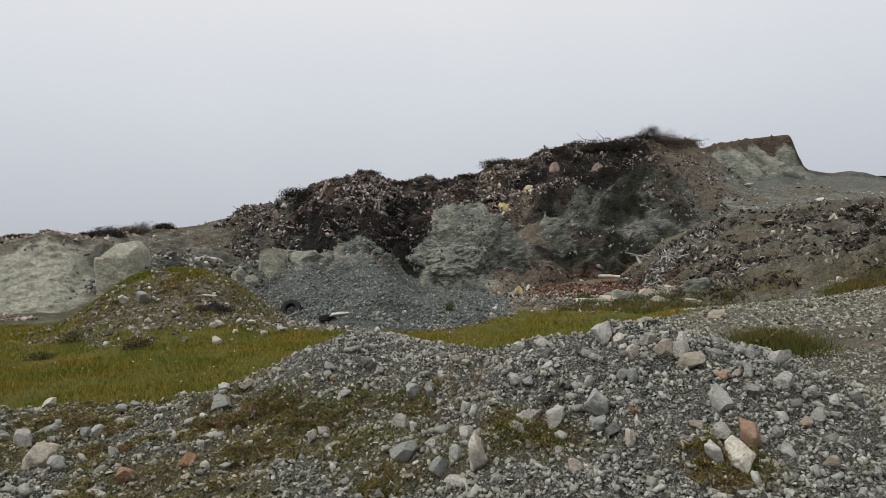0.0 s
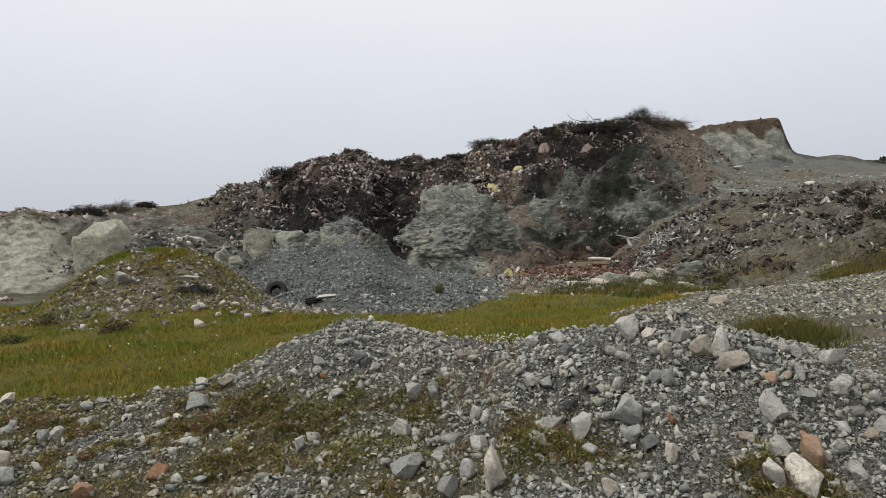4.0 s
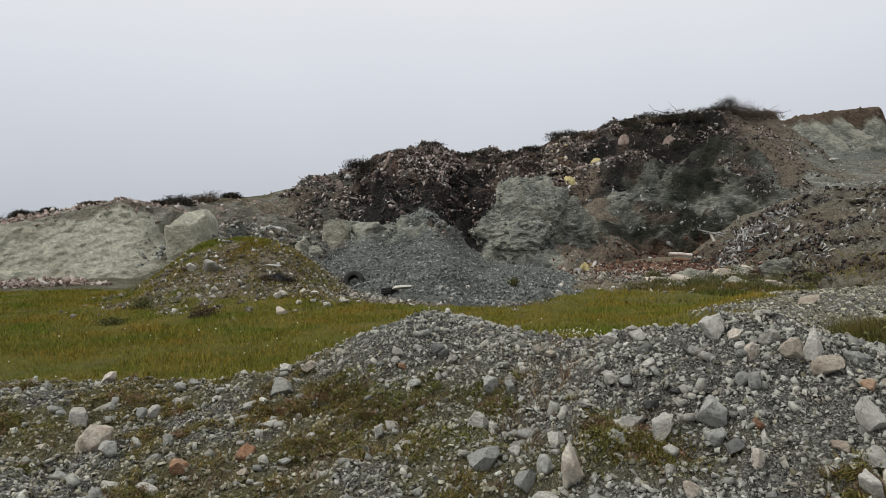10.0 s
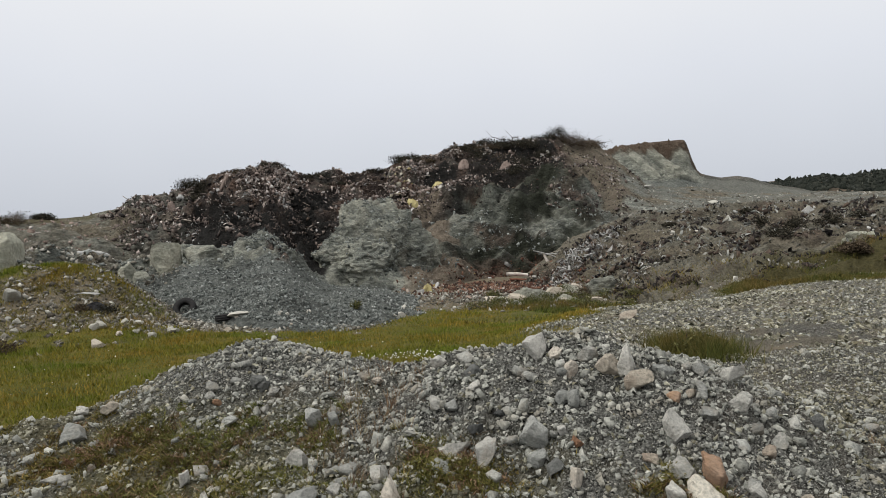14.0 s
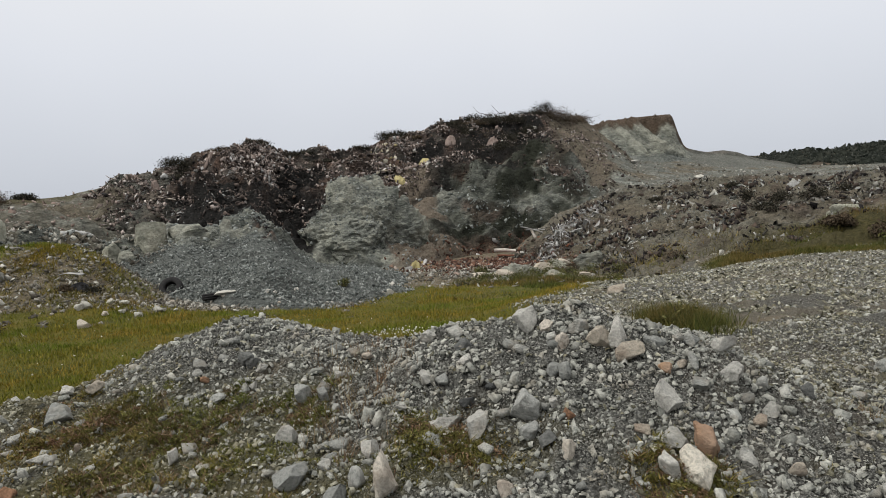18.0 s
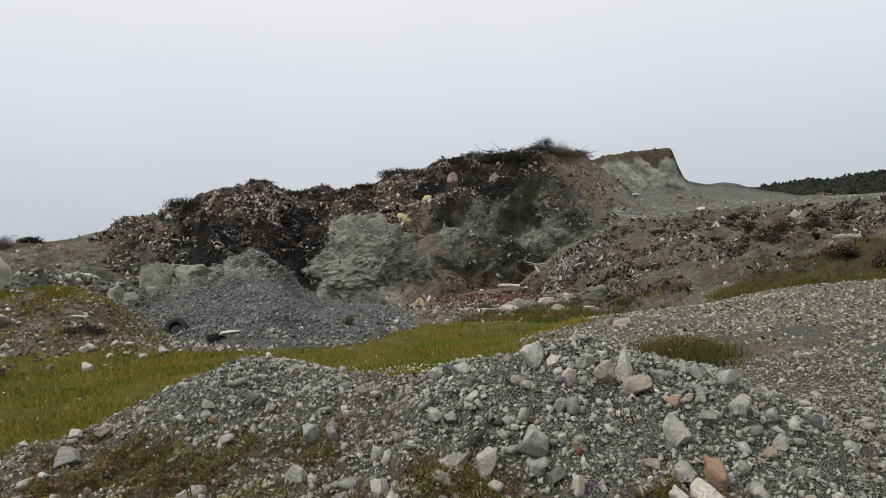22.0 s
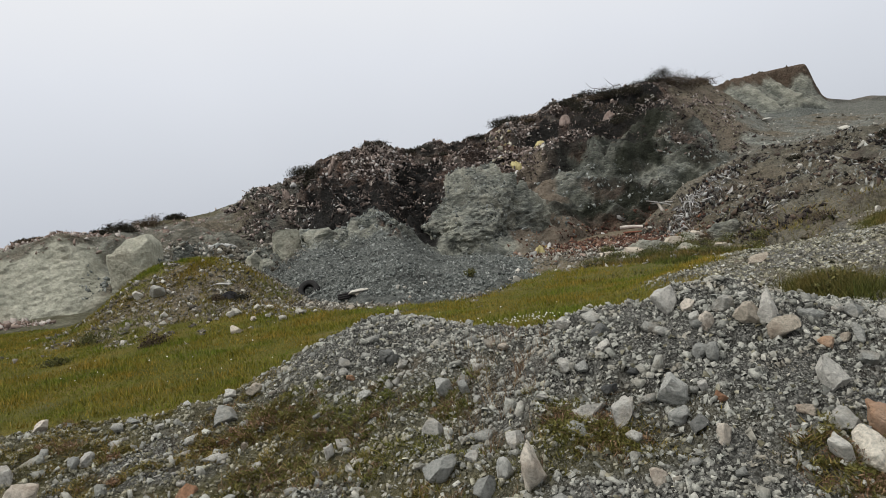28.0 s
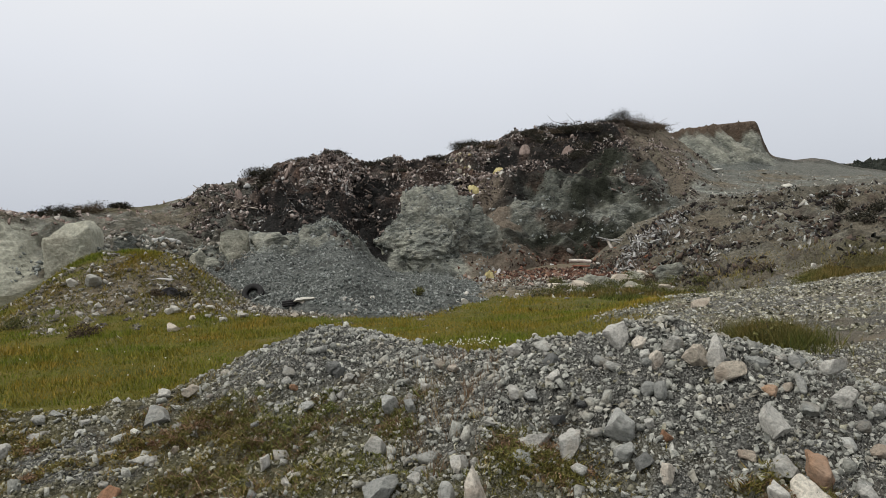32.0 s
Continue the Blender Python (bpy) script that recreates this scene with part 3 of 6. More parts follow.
def loft(lines, counts, az):
    """Distance, height and row number over a bearing grid, between break lines."""
    rs, zs, vs = [], [], []
    pts = [by_bearing(s, az) if isinstance(s, list) else s for s in lines]
    for k, c in enumerate(counts):
        t = np.linspace(0, 1, c, endpoint=k == len(counts) - 1)[:, None]
        rs.append(pts[k][0] * (1 - t) + pts[k + 1][0] * t)
        zs.append(pts[k][1] * (1 - t) + pts[k + 1][1] * t)
        vs.append(np.broadcast_to(k + t, (c, len(az))))
    return np.concatenate(rs), np.concatenate(zs), np.concatenate(vs)


def slope_points(r, z, az, push):
    """Points of a loft, moved by push metres out of the slope."""
    a = np.radians(az)[None, :]
    x, y = r * np.sin(a), r * np.cos(a)
    dr, dz = np.gradient(r, axis=0), np.gradient(z, axis=0)
    ln = np.hypot(dr, dz) + 1e-6
    out, up = -dz / ln, dr / ln
    k = np.ones(9) / 9
    out, up = (np.apply_along_axis(lambda c: np.convolve(np.pad(c, 4, mode="edge"), k, "valid"), 0, q) for q in (out, up))
    return np.stack([x + push * out * np.sin(a), y + push * out * np.cos(a), z + push * up], -1)


def band(v, lo, hi, soft=0.15):
    return sstep(lo - soft, lo + soft, v) * (1 - sstep(hi - soft, hi + soft, v))


az = np.arange(-46, 56.01, 0.155)
foot, crest = by_bearing(FOOT, az), by_bearing(CREST, az)
skirt = (foot[0] - 3.0, foot[1] - 1.6)
back = (crest[0] + 10, crest[1] - 1.2)
back2 = (crest[0] + 60, crest[1] - 9)
R, Z, V = loft([skirt, FOOT, FACE, BENCH, CREST, back, back2], [4, 60, 80, 100, 8, 4], az)
V = V - 1
A = np.broadcast_to(az, R.shape)
xx, yy = R * np.sin(np.radians(A)), R * np.cos(np.radians(A))
wa = A + 1.3 * fbm(xx * 0.3, yy * 0.3, Z * 0.3, 4, 51)
wv = V + 0.16 * fbm(xx * 0.35, yy * 0.35, Z * 0.5, 4, 57)
n_mid = fbm(xx * 0.5, yy * 0.5, Z * 0.8, 4, 61)
upper, face, scree = band(wv, 2, 3.4, 0.06), band(wv, 1, 2, 0.06), band(wv, -1, 1, 0.06)
w_dark = upper * band(wa, -12.5, 22.5, 0.8) * (1 - band(wa, 9.5, 12.2, 0.5) * (wv < 2.45))
w_dark = w_dark * (1 - band(wa, 12, 23, 0.6) * (wv < 2.2)) + face * band(wa, -2.2, 0.8, 0.5)
w_dark = np.clip(w_dark * (0.95 + 0.45 * n_mid) + upper * band(wa, -12, -1, 1.0) * (wv < 2.45), 0, 1)
w_dark = np.clip(w_dark + face * band(wa, 12.8, 25, 0.6) * sstep(-0.3, 0.3, fbm(xx * 0.35, yy * 0.35, Z * 0.5, 4, 97)) * 0.85, 0, 1)
w_dark = w_dark * (1 - 0.5 * band(wa, -14, -8.5, 0.8))
w_soil = upper * (band(wa, -60, -12, 0.8) * (0.7 + 0.4 * n_mid) + band(wa, 22, 27, 0.8)) + face * (band(wa, 9.6, 12.4, 0.5) + band(wa, -23.5, -15, 1) * sstep(-0.2, 0.4, n_mid))
w_soil = np.clip(w_soil + upper * band(wa, 9.5, 12.2, 0.5) * (wv < 2.5) + scree * band(wa, 10.5, 27, 0.5) * 0.9 + upper * 0.4 * sstep(0.1, 0.6, n_mid), 0, 1)
w_pale = np.clip(face * (band(wa, -60, -23, 0.6) + 0.3 * sstep(0.1, 0.6, n_mid)) + upper * band(wa, -60, -26, 1) * 0.4, 0, 1)
w_ash = np.clip(band(wv, 0.4, 1.12, 0.12) * band(wa, 12.5, 20.5, 0.5) * (0.55 + 0.7 * n_mid), 0, 1)
w_grit = np.clip(scree * band(wa, -16, 10.5, 0.8) + band(wa, 26, 70, 1) * (0.6 + 0.5 * n_mid), 0, 1)
w_soil = np.clip(w_soil + 0.55 * band(wa, 26, 70, 1) * (0.6 + 0.8 * n_mid), 0, 1)
w_turf = np.clip(scree * (band(wa, -60, -15, 1)) * 0.7 + sstep(2.93, 3.02, wv) * band(wa, -60, -13, 1) * 0.7, 0, 1)
crag_amp = 0.10 * scree + 0.42 * face + 0.34 * upper + 0.1
crag_amp = crag_amp * (1 - 0.85 * band(wa, -60, -23.5, 0.8)) * (1 - 0.75 * band(wa, 27, 70, 1))
rocky = face + 0.4 * upper * (1 - band(wa, -13, 23, 0.8))
push = crag_amp * 1.3 * fbm(xx * 0.4, yy * 0.4, Z * 0.4, 3, 71)
push = push + rocky * (0.6 * facets(xx, yy, Z, 0.32, 73) + 0.34 * facets(xx, yy, Z * 1.3, 0.8, 173) + 0.18 * facets(xx, yy, Z * 1.5, 1.9, 179) + 0.12 * blocks(xx * 1.6, yy * 1.6, Z * 3.0 + 0.6 * xx, 183) + 0.05 * fbm(xx * 4, yy * 4, Z * 4, 2, 93)) * (1 - 0.85 * band(wa, -60, -22.5, 0.8)) * (1 - 0.8 * band(wa, 27, 70, 1)) + face * band(wa, -60, -23.5, 0.8) * 0.08 * blocks(xx * 3, yy * 3, Z * 3, 273)
push = push + scree * band(wa, -14, 10, 0.8) * (0.2 * facets(xx, yy, Z, 0.22, 191) + 0.13 * facets(xx, yy, Z, 0.6, 193) + 0.05 * blocks(xx * 2, yy * 2, Z * 2, 195))
lump = upper * band(wa, -13, 23, 0.8)
push = push + lump * ((0.85 * fbm(xx * 0.45, yy * 0.45, Z * 0.45, 4, 81)) * (1 - 0.85 * sstep(2.65, 2.95, V)) + 0.3 * blocks(xx * 0.9, yy * 0.9, Z * 0.9, 183) + 0.2 * blocks(xx * 1.8, yy * 1.8, Z * 1.8, 181) + 0.1)
push = push - 0.9 * band(wv, 1.95, 2.3, 0.1) * band(wa, -11.5, -1.5, 1) * 0.5
push = push * (1 - 0.85 * sstep(2.5, 2.9, V) * band(wa, -60, -13.5, 1))
PTS = slope_points(R, Z, az, push)
strata, tipped = np.stack([w_dark, w_soil, w_pale], -1), np.stack([w_ash, w_grit, w_turf], -1)
n_patch = fbm(xx * 0.4, yy * 0.4, Z * 0.5, 4, 121)
# near-black: low waste band, gully and crest, then noise patches down to the scree
w_black = band(wv, 1.95, 2.42, 0.06) * band(wa, -8.6, -2.2, 0.6) + band(wv, 1.2, 2.75, 0.1) * band(wa, -2.0, 2.4, 0.5) + 0.9 * band(wv, 2.45, 3.1, 0.08) * band(wa, 11.5, 22, 1.0) * sstep(-0.25, 0.15, n_patch)
w_black = np.clip(w_black + upper * (0.3 * band(wa, -12, 1, 0.8) + 0.8 * band(wa, 1, 22, 0.8)) * sstep(0.1, 0.45, n_patch), 0, 1)
w_clay = np.clip(band(wa, 9.0, 12.6, 0.4) * band(wv, 1.0, 2.5, 0.1) + 0.8 * band(wa, 21.5, 26.5, 0.8) * band(wv, 2.1, 3.1, 0.1) * sstep(-0.4, 0.2, n_patch) + 0.7 * band(wa, 11, 15, 0.8) * band(wv, 0.6, 1.1, 0.1), 0, 1)
w_moss = np.clip(band(wa, 14, 23.5, 0.6) * band(wv, 1.0, 1.45, 0.1) * sstep(-0.35, 0.1, fbm(xx * 0.5, yy * 0.5, Z * 0.5, 4, 127)) + 0.9 * band(wa, 18, 21.5, 0.5) * band(wv, 1.55, 2.5, 0.1) + 0.8 * band(wa, 22, 25.5, 0.6) * band(wv, 1.3, 1.9, 0.1) * sstep(-0.3, 0.2, n_patch), 0, 1)
w_moss = np.clip(w_moss * 0.85 + 0.5 * band(wa, 12.8, 24.5, 0.7) * band(wv, 1.0, 2.25, 0.1) * sstep(-0.2, 0.35, fbm(xx * 0.3, yy * 0.3, Z * 0.4, 3, 131)), 0, 1)
w_black = np.clip(w_black + 0.9 * band(wa, 14.2, 20.5, 0.6) * band(wv, 2.25, 3.1, 0.1), 0, 1)
w_black = np.clip(w_black + 0.4 * scree * band(wa, -12, 9, 0.8) * sstep(0.05, 0.5, n_patch), 0, 1)
growth = np.stack([w_black, w_clay, w_moss], -1)
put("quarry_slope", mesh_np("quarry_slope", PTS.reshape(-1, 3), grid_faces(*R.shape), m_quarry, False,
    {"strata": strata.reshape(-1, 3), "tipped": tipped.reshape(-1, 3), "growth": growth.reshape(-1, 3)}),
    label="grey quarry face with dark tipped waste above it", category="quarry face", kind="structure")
hill_pts, hill_a, hill_v = PTS, wa, wv

# the brown spur with the track on top
S_FOOT = [(17.5, 40.5, -1.7), (19.5, 39.3, -1.64), (23.8, 34.3, -1.16), (28.4, 29.3, -0.77), (32.5, 28.3, -0.33), (36.8, 28.3, 0.26), (40, 29.3, 0.64), (42.7, 31.3, 1.28), (45.7, 33.3, 1.62), (48.7, 34.3, 1.88), (58, 36, 2.0)]
S_TOP = [(17.5, 42, -1.5), (19.9, 43.3, 0.07), (22.6, 45.3, 1.74), (25.2, 47.3, 2.69), (28.2, 49.3, 3.6), (32.7, 50.3, 3.97), (36.9, 50.3, 4.03), (40.9, 48.3, 3.88), (44.6, 46.3, 3.84), (58, 45, 3.79)]
az = np.arange(17.5, 58.01, 0.125)
s_foot, s_top = by_bearing(S_FOOT, az), by_bearing(S_TOP, az)
R, Z, V = loft([(s_foot[0] - 2.5, s_foot[1] - 1.0), S_FOOT, S_TOP, (s_top[0] + 3, s_top[1] + 0.1), (s_top[0] + 16, s_top[1] + 0.2), (s_top[0] + 24, s_top[1] - 2.5)], [5, 110, 12, 30, 6], az)
V = V - 1
A = np.broadcast_to(az, R.shape)
xx, yy = R * np.sin(np.radians(A)), R * np.cos(np.radians(A))
n_mid = fbm(xx * 0.5, yy * 0.5, Z * 0.8, 4, 161)
side = band(V, -2, 1, 0.05)
w_soil = np.clip(side * (0.95 + 0.3 * n_mid) + 0.25, 0, 1)
w_grit = np.clip((1 - side) * 0.9 + side * sstep(0.0, 0.5, n_mid) * 0.75, 0, 1)
w_soil = w_soil * (1 - 0.5 * (1 - side)) * (0.75 + 0.25 * sstep(-0.3, 0.3, n_mid))
w_dark = 0.55 * side * sstep(0.15, 0.6, fbm(xx * 0.8, yy * 0.8, Z, 4, 171))
w_turf = side * (1 - sstep(0.08, 0.22, V + 0.12 * n_mid)) * sstep(33, 38, A)
push = 0.22 * fbm(xx * 0.6, yy * 0.6, Z * 0.6, 5, 181) * (0.35 + side) + side * (0.14 * blocks(xx * 1.3, yy * 1.3, Z * 1.3, 187) + 0.07 * blocks(xx * 3.2, yy * 3.2, Z * 3.2, 189))
w_grit = w_grit * sstep(26, 29, A)
w_soil = np.maximum(w_soil, 0.9 * sstep(29, 26, A))
PTS = slope_points(R, Z, az, push)
put("waste_spur", mesh_np("waste_spur", PTS.reshape(-1, 3), grid_faces(*R.shape), m_quarry, True,
    {"strata": np.stack([w_dark, w_soil, 0 * A], -1).reshape(-1, 3), "tipped": np.stack([0 * A, w_grit, w_turf], -1).reshape(-1, 3)}),
    label="brown earth spur with rubbish tipped down its side", category="earth bank", kind="structure")
spur_pts, spur_a, spur_v = PTS, A, V

# the cut block of clay on the skyline
az = np.arange(22, 48.01, 0.1)
M_BASE = [(22, 86, 7.5), (27, 86, 6.8), (33, 90, 6.6), (40, 96, 6.0), (48, 100, 1.0)]
M_FOOT = [(22, 91, 10.5), (25.5, 90, 9.8), (28.5, 90, 8.4), (31.5, 91, 8.2), (33.5, 94, 7.9), (40, 100, 6.5), (48, 104, 1.0)]
M_TOP = [(22, 96, 12.6), (25.5, 98, 13.3), (26.8, 98, 13.75), (28.8, 97, 13.95), (31.6, 96, 13.9), (31.8, 96.5, 13.2), (32.2, 97.5, 11.0), (32.6, 98.5, 9.6), (33.2, 99, 9.2), (34.2, 101, 8.8), (35.4, 102.5, 9.05), (36.4, 103.5, 8.7), (37.6, 105, 7.8), (40, 106, 6.8), (48, 108, 1.0)]
m_top = tuple(by_bearing(M_TOP, az, 0.05))
R, Z, V = loft([M_BASE, M_FOOT, m_top, (m_top[0] + 14, m_top[1] + 0.2), (m_top[0] + 22, m_top[1] - 8)], [25, 70, 14, 8], az)
A = np.broadcast_to(az, R.shape)
xx, yy = R * np.sin(np.radians(A)), R * np.cos(np.radians(A))
ribs = fbm((Z + 1.5 * A) * 0.7, (Z - 1.5 * A) * 0.09, 0, 4, 201, True) + 0.5 * blocks(A * 2.2, Z * 1.3, 0.4 * A, 203)
side = band(V, 1, 2, 0.05)
cap = sstep(1.58, 1.72, V + 0.06 * fbm(A * 2, V, 0, 3, 207)) * (1 - sstep(2.15, 2.2, V))
top_soft = 1 - 0.85 * sstep(1.85, 2.0, V)
PTS = slope_points(R, Z, az, (0.5 * ribs * side * band(A, 18, 32.5, 0.8) + 0.22 * (1 - 0.8 * sstep(32, 34, A)) * fbm(xx * 0.4, yy * 0.4, Z * 0.4, 4, 211) + 0.3 * cap) * top_soft)
put("clay_butte", mesh_np("clay_butte", PTS.reshape(-1, 3), grid_faces(*R.shape), m_quarry, False,
    {"strata": np.stack([0.35 * cap, np.maximum(cap * sstep(33.2, 32.6, A), 0.25 * sstep(32.6, 33.4, A)), (1 - sstep(32.2, 33.2, A)) * side * (1 - cap) * (0.12 + 0.25 * ribs)], -1).reshape(-1, 3), "tipped": np.stack([0.35 * cap * sstep(33.2, 32.6, A), np.maximum(0.7 * (1 - side), 0.8 * sstep(32.6, 33.4, A)), 0.5 * sstep(2, 2.05, V) * sstep(33.2, 32.6, A)], -1).reshape(-1, 3)}),
    label="steep cut block of grey clay under a brown topsoil cap", category="butte", kind="structure")

# the far hill under dark scrub
az = np.arange(28, 62, 0.2)
H_TOP = [(28, 185, 9.0), (32.7, 186, 14.6), (34, 188, 14.2), (36.9, 190, 12.4), (39, 190, 12.8), (41, 190, 13.1), (44.7, 190, 13.6), (48.8, 190, 14.0), (62, 190, 14.6)]
h_top = by_bearing(H_TOP, az)
R, Z, V = loft([(h_top[0] - 65, h_top[1] * 0 + 5.0), (h_top[0] - 45, h_top[1] * 0 + 7.2), H_TOP, (h_top[0] + 60, h_top[1] - 8)], [8, 60, 10], az)
A = np.broadcast_to(az, R.shape)
xx, yy = R * np.sin(np.radians(A)), R * np.cos(np.radians(A))
n_mid = fbm(xx * 0.09, yy * 0.06, 0, 4, 231)
PTS = slope_points(R, Z, az, 0.7 * n_mid)
put("scrub_hill", mesh_np("scrub_hill", PTS.reshape(-1, 3), grid_faces(*R.shape), m_quarry, True,
    {"strata": np.stack([np.clip(0.55 + 0.9 * n_mid, 0, 1), 0.3 + 0.3 * n_mid, 0 * A], -1).reshape(-1, 3), "tipped": np.stack([0 * A, 0.1 + 0 * A, 0.25 + 0 * A], -1).reshape(-1, 3)}),
    label="distant low hill covered in dark scrub", category="hill", kind="structure")
far_pts, far_a, far_v = PTS, A, V

# ---- shapes for loose pieces ----
CHIPS = [chip_shape(300 + k) for k in range(18)]
GRIT = [hull_shape(350 + k, 6) for k in range(14)]


def flake_shape(seed):
    """A thin angular flake: an uneven four- or five-cornered slab with a smaller top, open below."""
    r = np.random.default_rng(seed)
    k = 3 + (seed % 3 > 0)
    t = np.sort(r.uniform(0, 2 * np.pi / k * 0.7, k) + np.arange(k) * 2 * np.pi / k)
    low = np.stack([np.cos(t), np.sin(t), np.full(k, -1.0)], -1) * (r.uniform(0.75, 1.1, (k, 1)) * (1, 1, 0) + (0, 0, 1))
    top = low * (*r.uniform(0.6, 0.95, 2), -1) + (*r.normal(size=2) * 0.1, 0)
    top[:, 2] = 1 + r.normal(size=k) * 0.35
    q = np.arange(k)
    n = np.roll(q, -1)
    f = [[a, b, b + k] for a, b in zip(q, n)] + [[a, b + k, a + k] for a, b in zip(q, n)] + [[k, k + j, k + j + 1] for j in range(1, k - 1)]
    return np.concatenate([low, top]), np.array(f)


FLAKES = [flake_shape(600 + k) for k in range(20)]


def spall_shape(seed):
    """The smallest chip: four uneven corners under one off-centre peak, open below."""
    r = np.random.default_rng(seed)
    t = np.sort(r.uniform(0, 1.1, 4) + np.arange(4) * np.pi / 2)
    low = np.stack([np.cos(t), np.sin(t), r.uniform(-1.0, -0.3, 4)], -1) * (r.uniform(0.7, 1.1, (4, 1)) * (1, 1, 0) + (0, 0, 1))
    peak = np.array([[*r.uniform(-0.55, 0.55, 2), 1.0]])
    return np.concatenate([low, peak]), np.array([[0, 1, 4], [1, 2, 4], [2, 3, 4], [3, 0, 4]])


SPALLS = [spall_shape(660 + k) for k in range(24)]


def block_shape(seed):
    """A broken block: the hull of eight jittered box corners and two chipped edges."""
    r = np.random.default_rng(seed)
    p = np.array([[x, y, z] for x in (-1, 1) for y in (-1, 1) for z in (-1, 1)], float) * r.uniform(0.45, 1.0, (8, 3))
    bm = bmesh.new()
    for q in p:
        bm.verts.new(q)
    bmesh.ops.convex_hull(bm, input=bm.verts)
    bmesh.ops.delete(bm, geom=[q for q in bm.verts if not q.link_faces], context="VERTS")
    bmesh.ops.triangulate(bm, faces=bm.faces)
    bm.verts.index_update()
    v = np.array([q.co[:] for q in bm.verts])
    f = np.array([[q.index for q in face.verts] for face in bm.faces])
    bm.free()
    v -= (v.max(0) + v.min(0)) / 2
    return v / (v.max(0) - v.min(0)) * 2, f


STONES = [block_shape(400 + k) for k in range(16)]


def box_shape(seed, bend=0.15):
    r = np.random.default_rng(seed)
    v = np.array([[x, y, z] for x in (-1, 1) for y in (-1, 1) for z in (-1, 1)], float)
    v = v * (1 + r.uniform(-bend, bend, v.shape)) + r.normal(size=v.shape) * 0.04
    f = np.array([[0, 1, 3], [0, 3, 2], [4, 6, 7], [4, 7, 5], [0, 4, 5], [0, 5, 1], [2, 3, 7], [2, 7, 6], [0, 2, 6], [0, 6, 4], [1, 5, 7], [1, 7, 3]])
    return v, f


BOXES = [box_shape(k, 0.25) for k in range(8)]


def sizes_of(n, r, lo, hi, flat=(0.6, 1.0, 0.45), power=2.2):
    s = lo * (hi / lo) ** (r.uniform(0, 1, n) ** power)
    return s[:, None] * np.array(flat) * r.uniform(0.7, 1.3, (n, 3))


# ---- boulders of the foreground: (east, north, width, height) ----
PALE = [(1.74, 4.17, 0.08, 0.08), (2.24, 3.61, 0.18, 0.12), (0.7, 4.33, 0.07, 0.07), (0.5, 3.85, 0.24, 0.1), (-3.33, 5.73, 0.21, 0.17), (-2.82, 6, 0.17, 0.17), (3.14, 3.08, 0.18, 0.11),
        (-2.09, 4.3, 0.15, 0.13), (2.39, 3.95, 0.18, 0.22), (1.9, 5.12, 0.22, 0.22), (1.1, 4.39, 0.27, 0.12), (1.25, 4.19, 0.16, 0.19), (2.1, 3.45, 0.14, 0.17),
        (2.95, 4.1, 0.2, 0.17), (2.38, 4.59, 0.16, 0.2), (0.13, 4.76, 0.21, 0.13), (3.12, 4.45, 0.21, 0.15), (0.61, 4.28, 0.14, 0.14), (2.2, 4.83, 0.16, 0.13), (3.08, 3.92, 0.15, 0.12),
        (1.24, 5.55, 0.17, 0.11), (1.07, 4.81, 0.12, 0.11), (2.61, 3.49, 0.12, 0.09), (1.36, 4.89, 0.11, 0.11), (0.33, 4.28, 0.11, 0.09), (2.48, 3.72, 0.09, 0.07), (-0.08, 5.86, 0.12, 0.09),
        (0.52, 5.4, 0.12, 0.07), (-0.63, 4.95, 0.07, 0.11), (-1.17, 5.05, 0.11, 0.07), (-0.45, 4.58, 0.08, 0.08), (-0.14, 5.69, 0.08, 0.07)]
TAN = [(2.42, 4.46, 0.24, 0.15), (-2.93, 5.17, 0.34, 0.28), (-3.94, 7.32, 0.21, 0.17), (15.65, 14.35, 0.78, 0.53), (7.71, 15.05, 0.56, 0.31), (-5.69, 21.26, 0.45, 0.34), (0.64, 3.89, 0.16, 0.3), (2.25, 3.42, 0.22, 0.2),
       (2.27, 4.62, 0.2, 0.17), (2.03, 4.72, 0.13, 0.15), (1.25, 3.65, 0.12, 0.09), (1.68, 3.8, 0.09, 0.14), (1.97, 4.87, 0.16, 0.1), (2.82, 3.38, 0.12, 0.09), (2.16, 3.85, 0.12, 0.07),
       (2.94, 3.82, 0.11, 0.09), (2.7, 4.27, 0.09, 0.07), (0.74, 5.53, 0.11, 0.06), (-1.38, 5.56, 0.07, 0.07)]
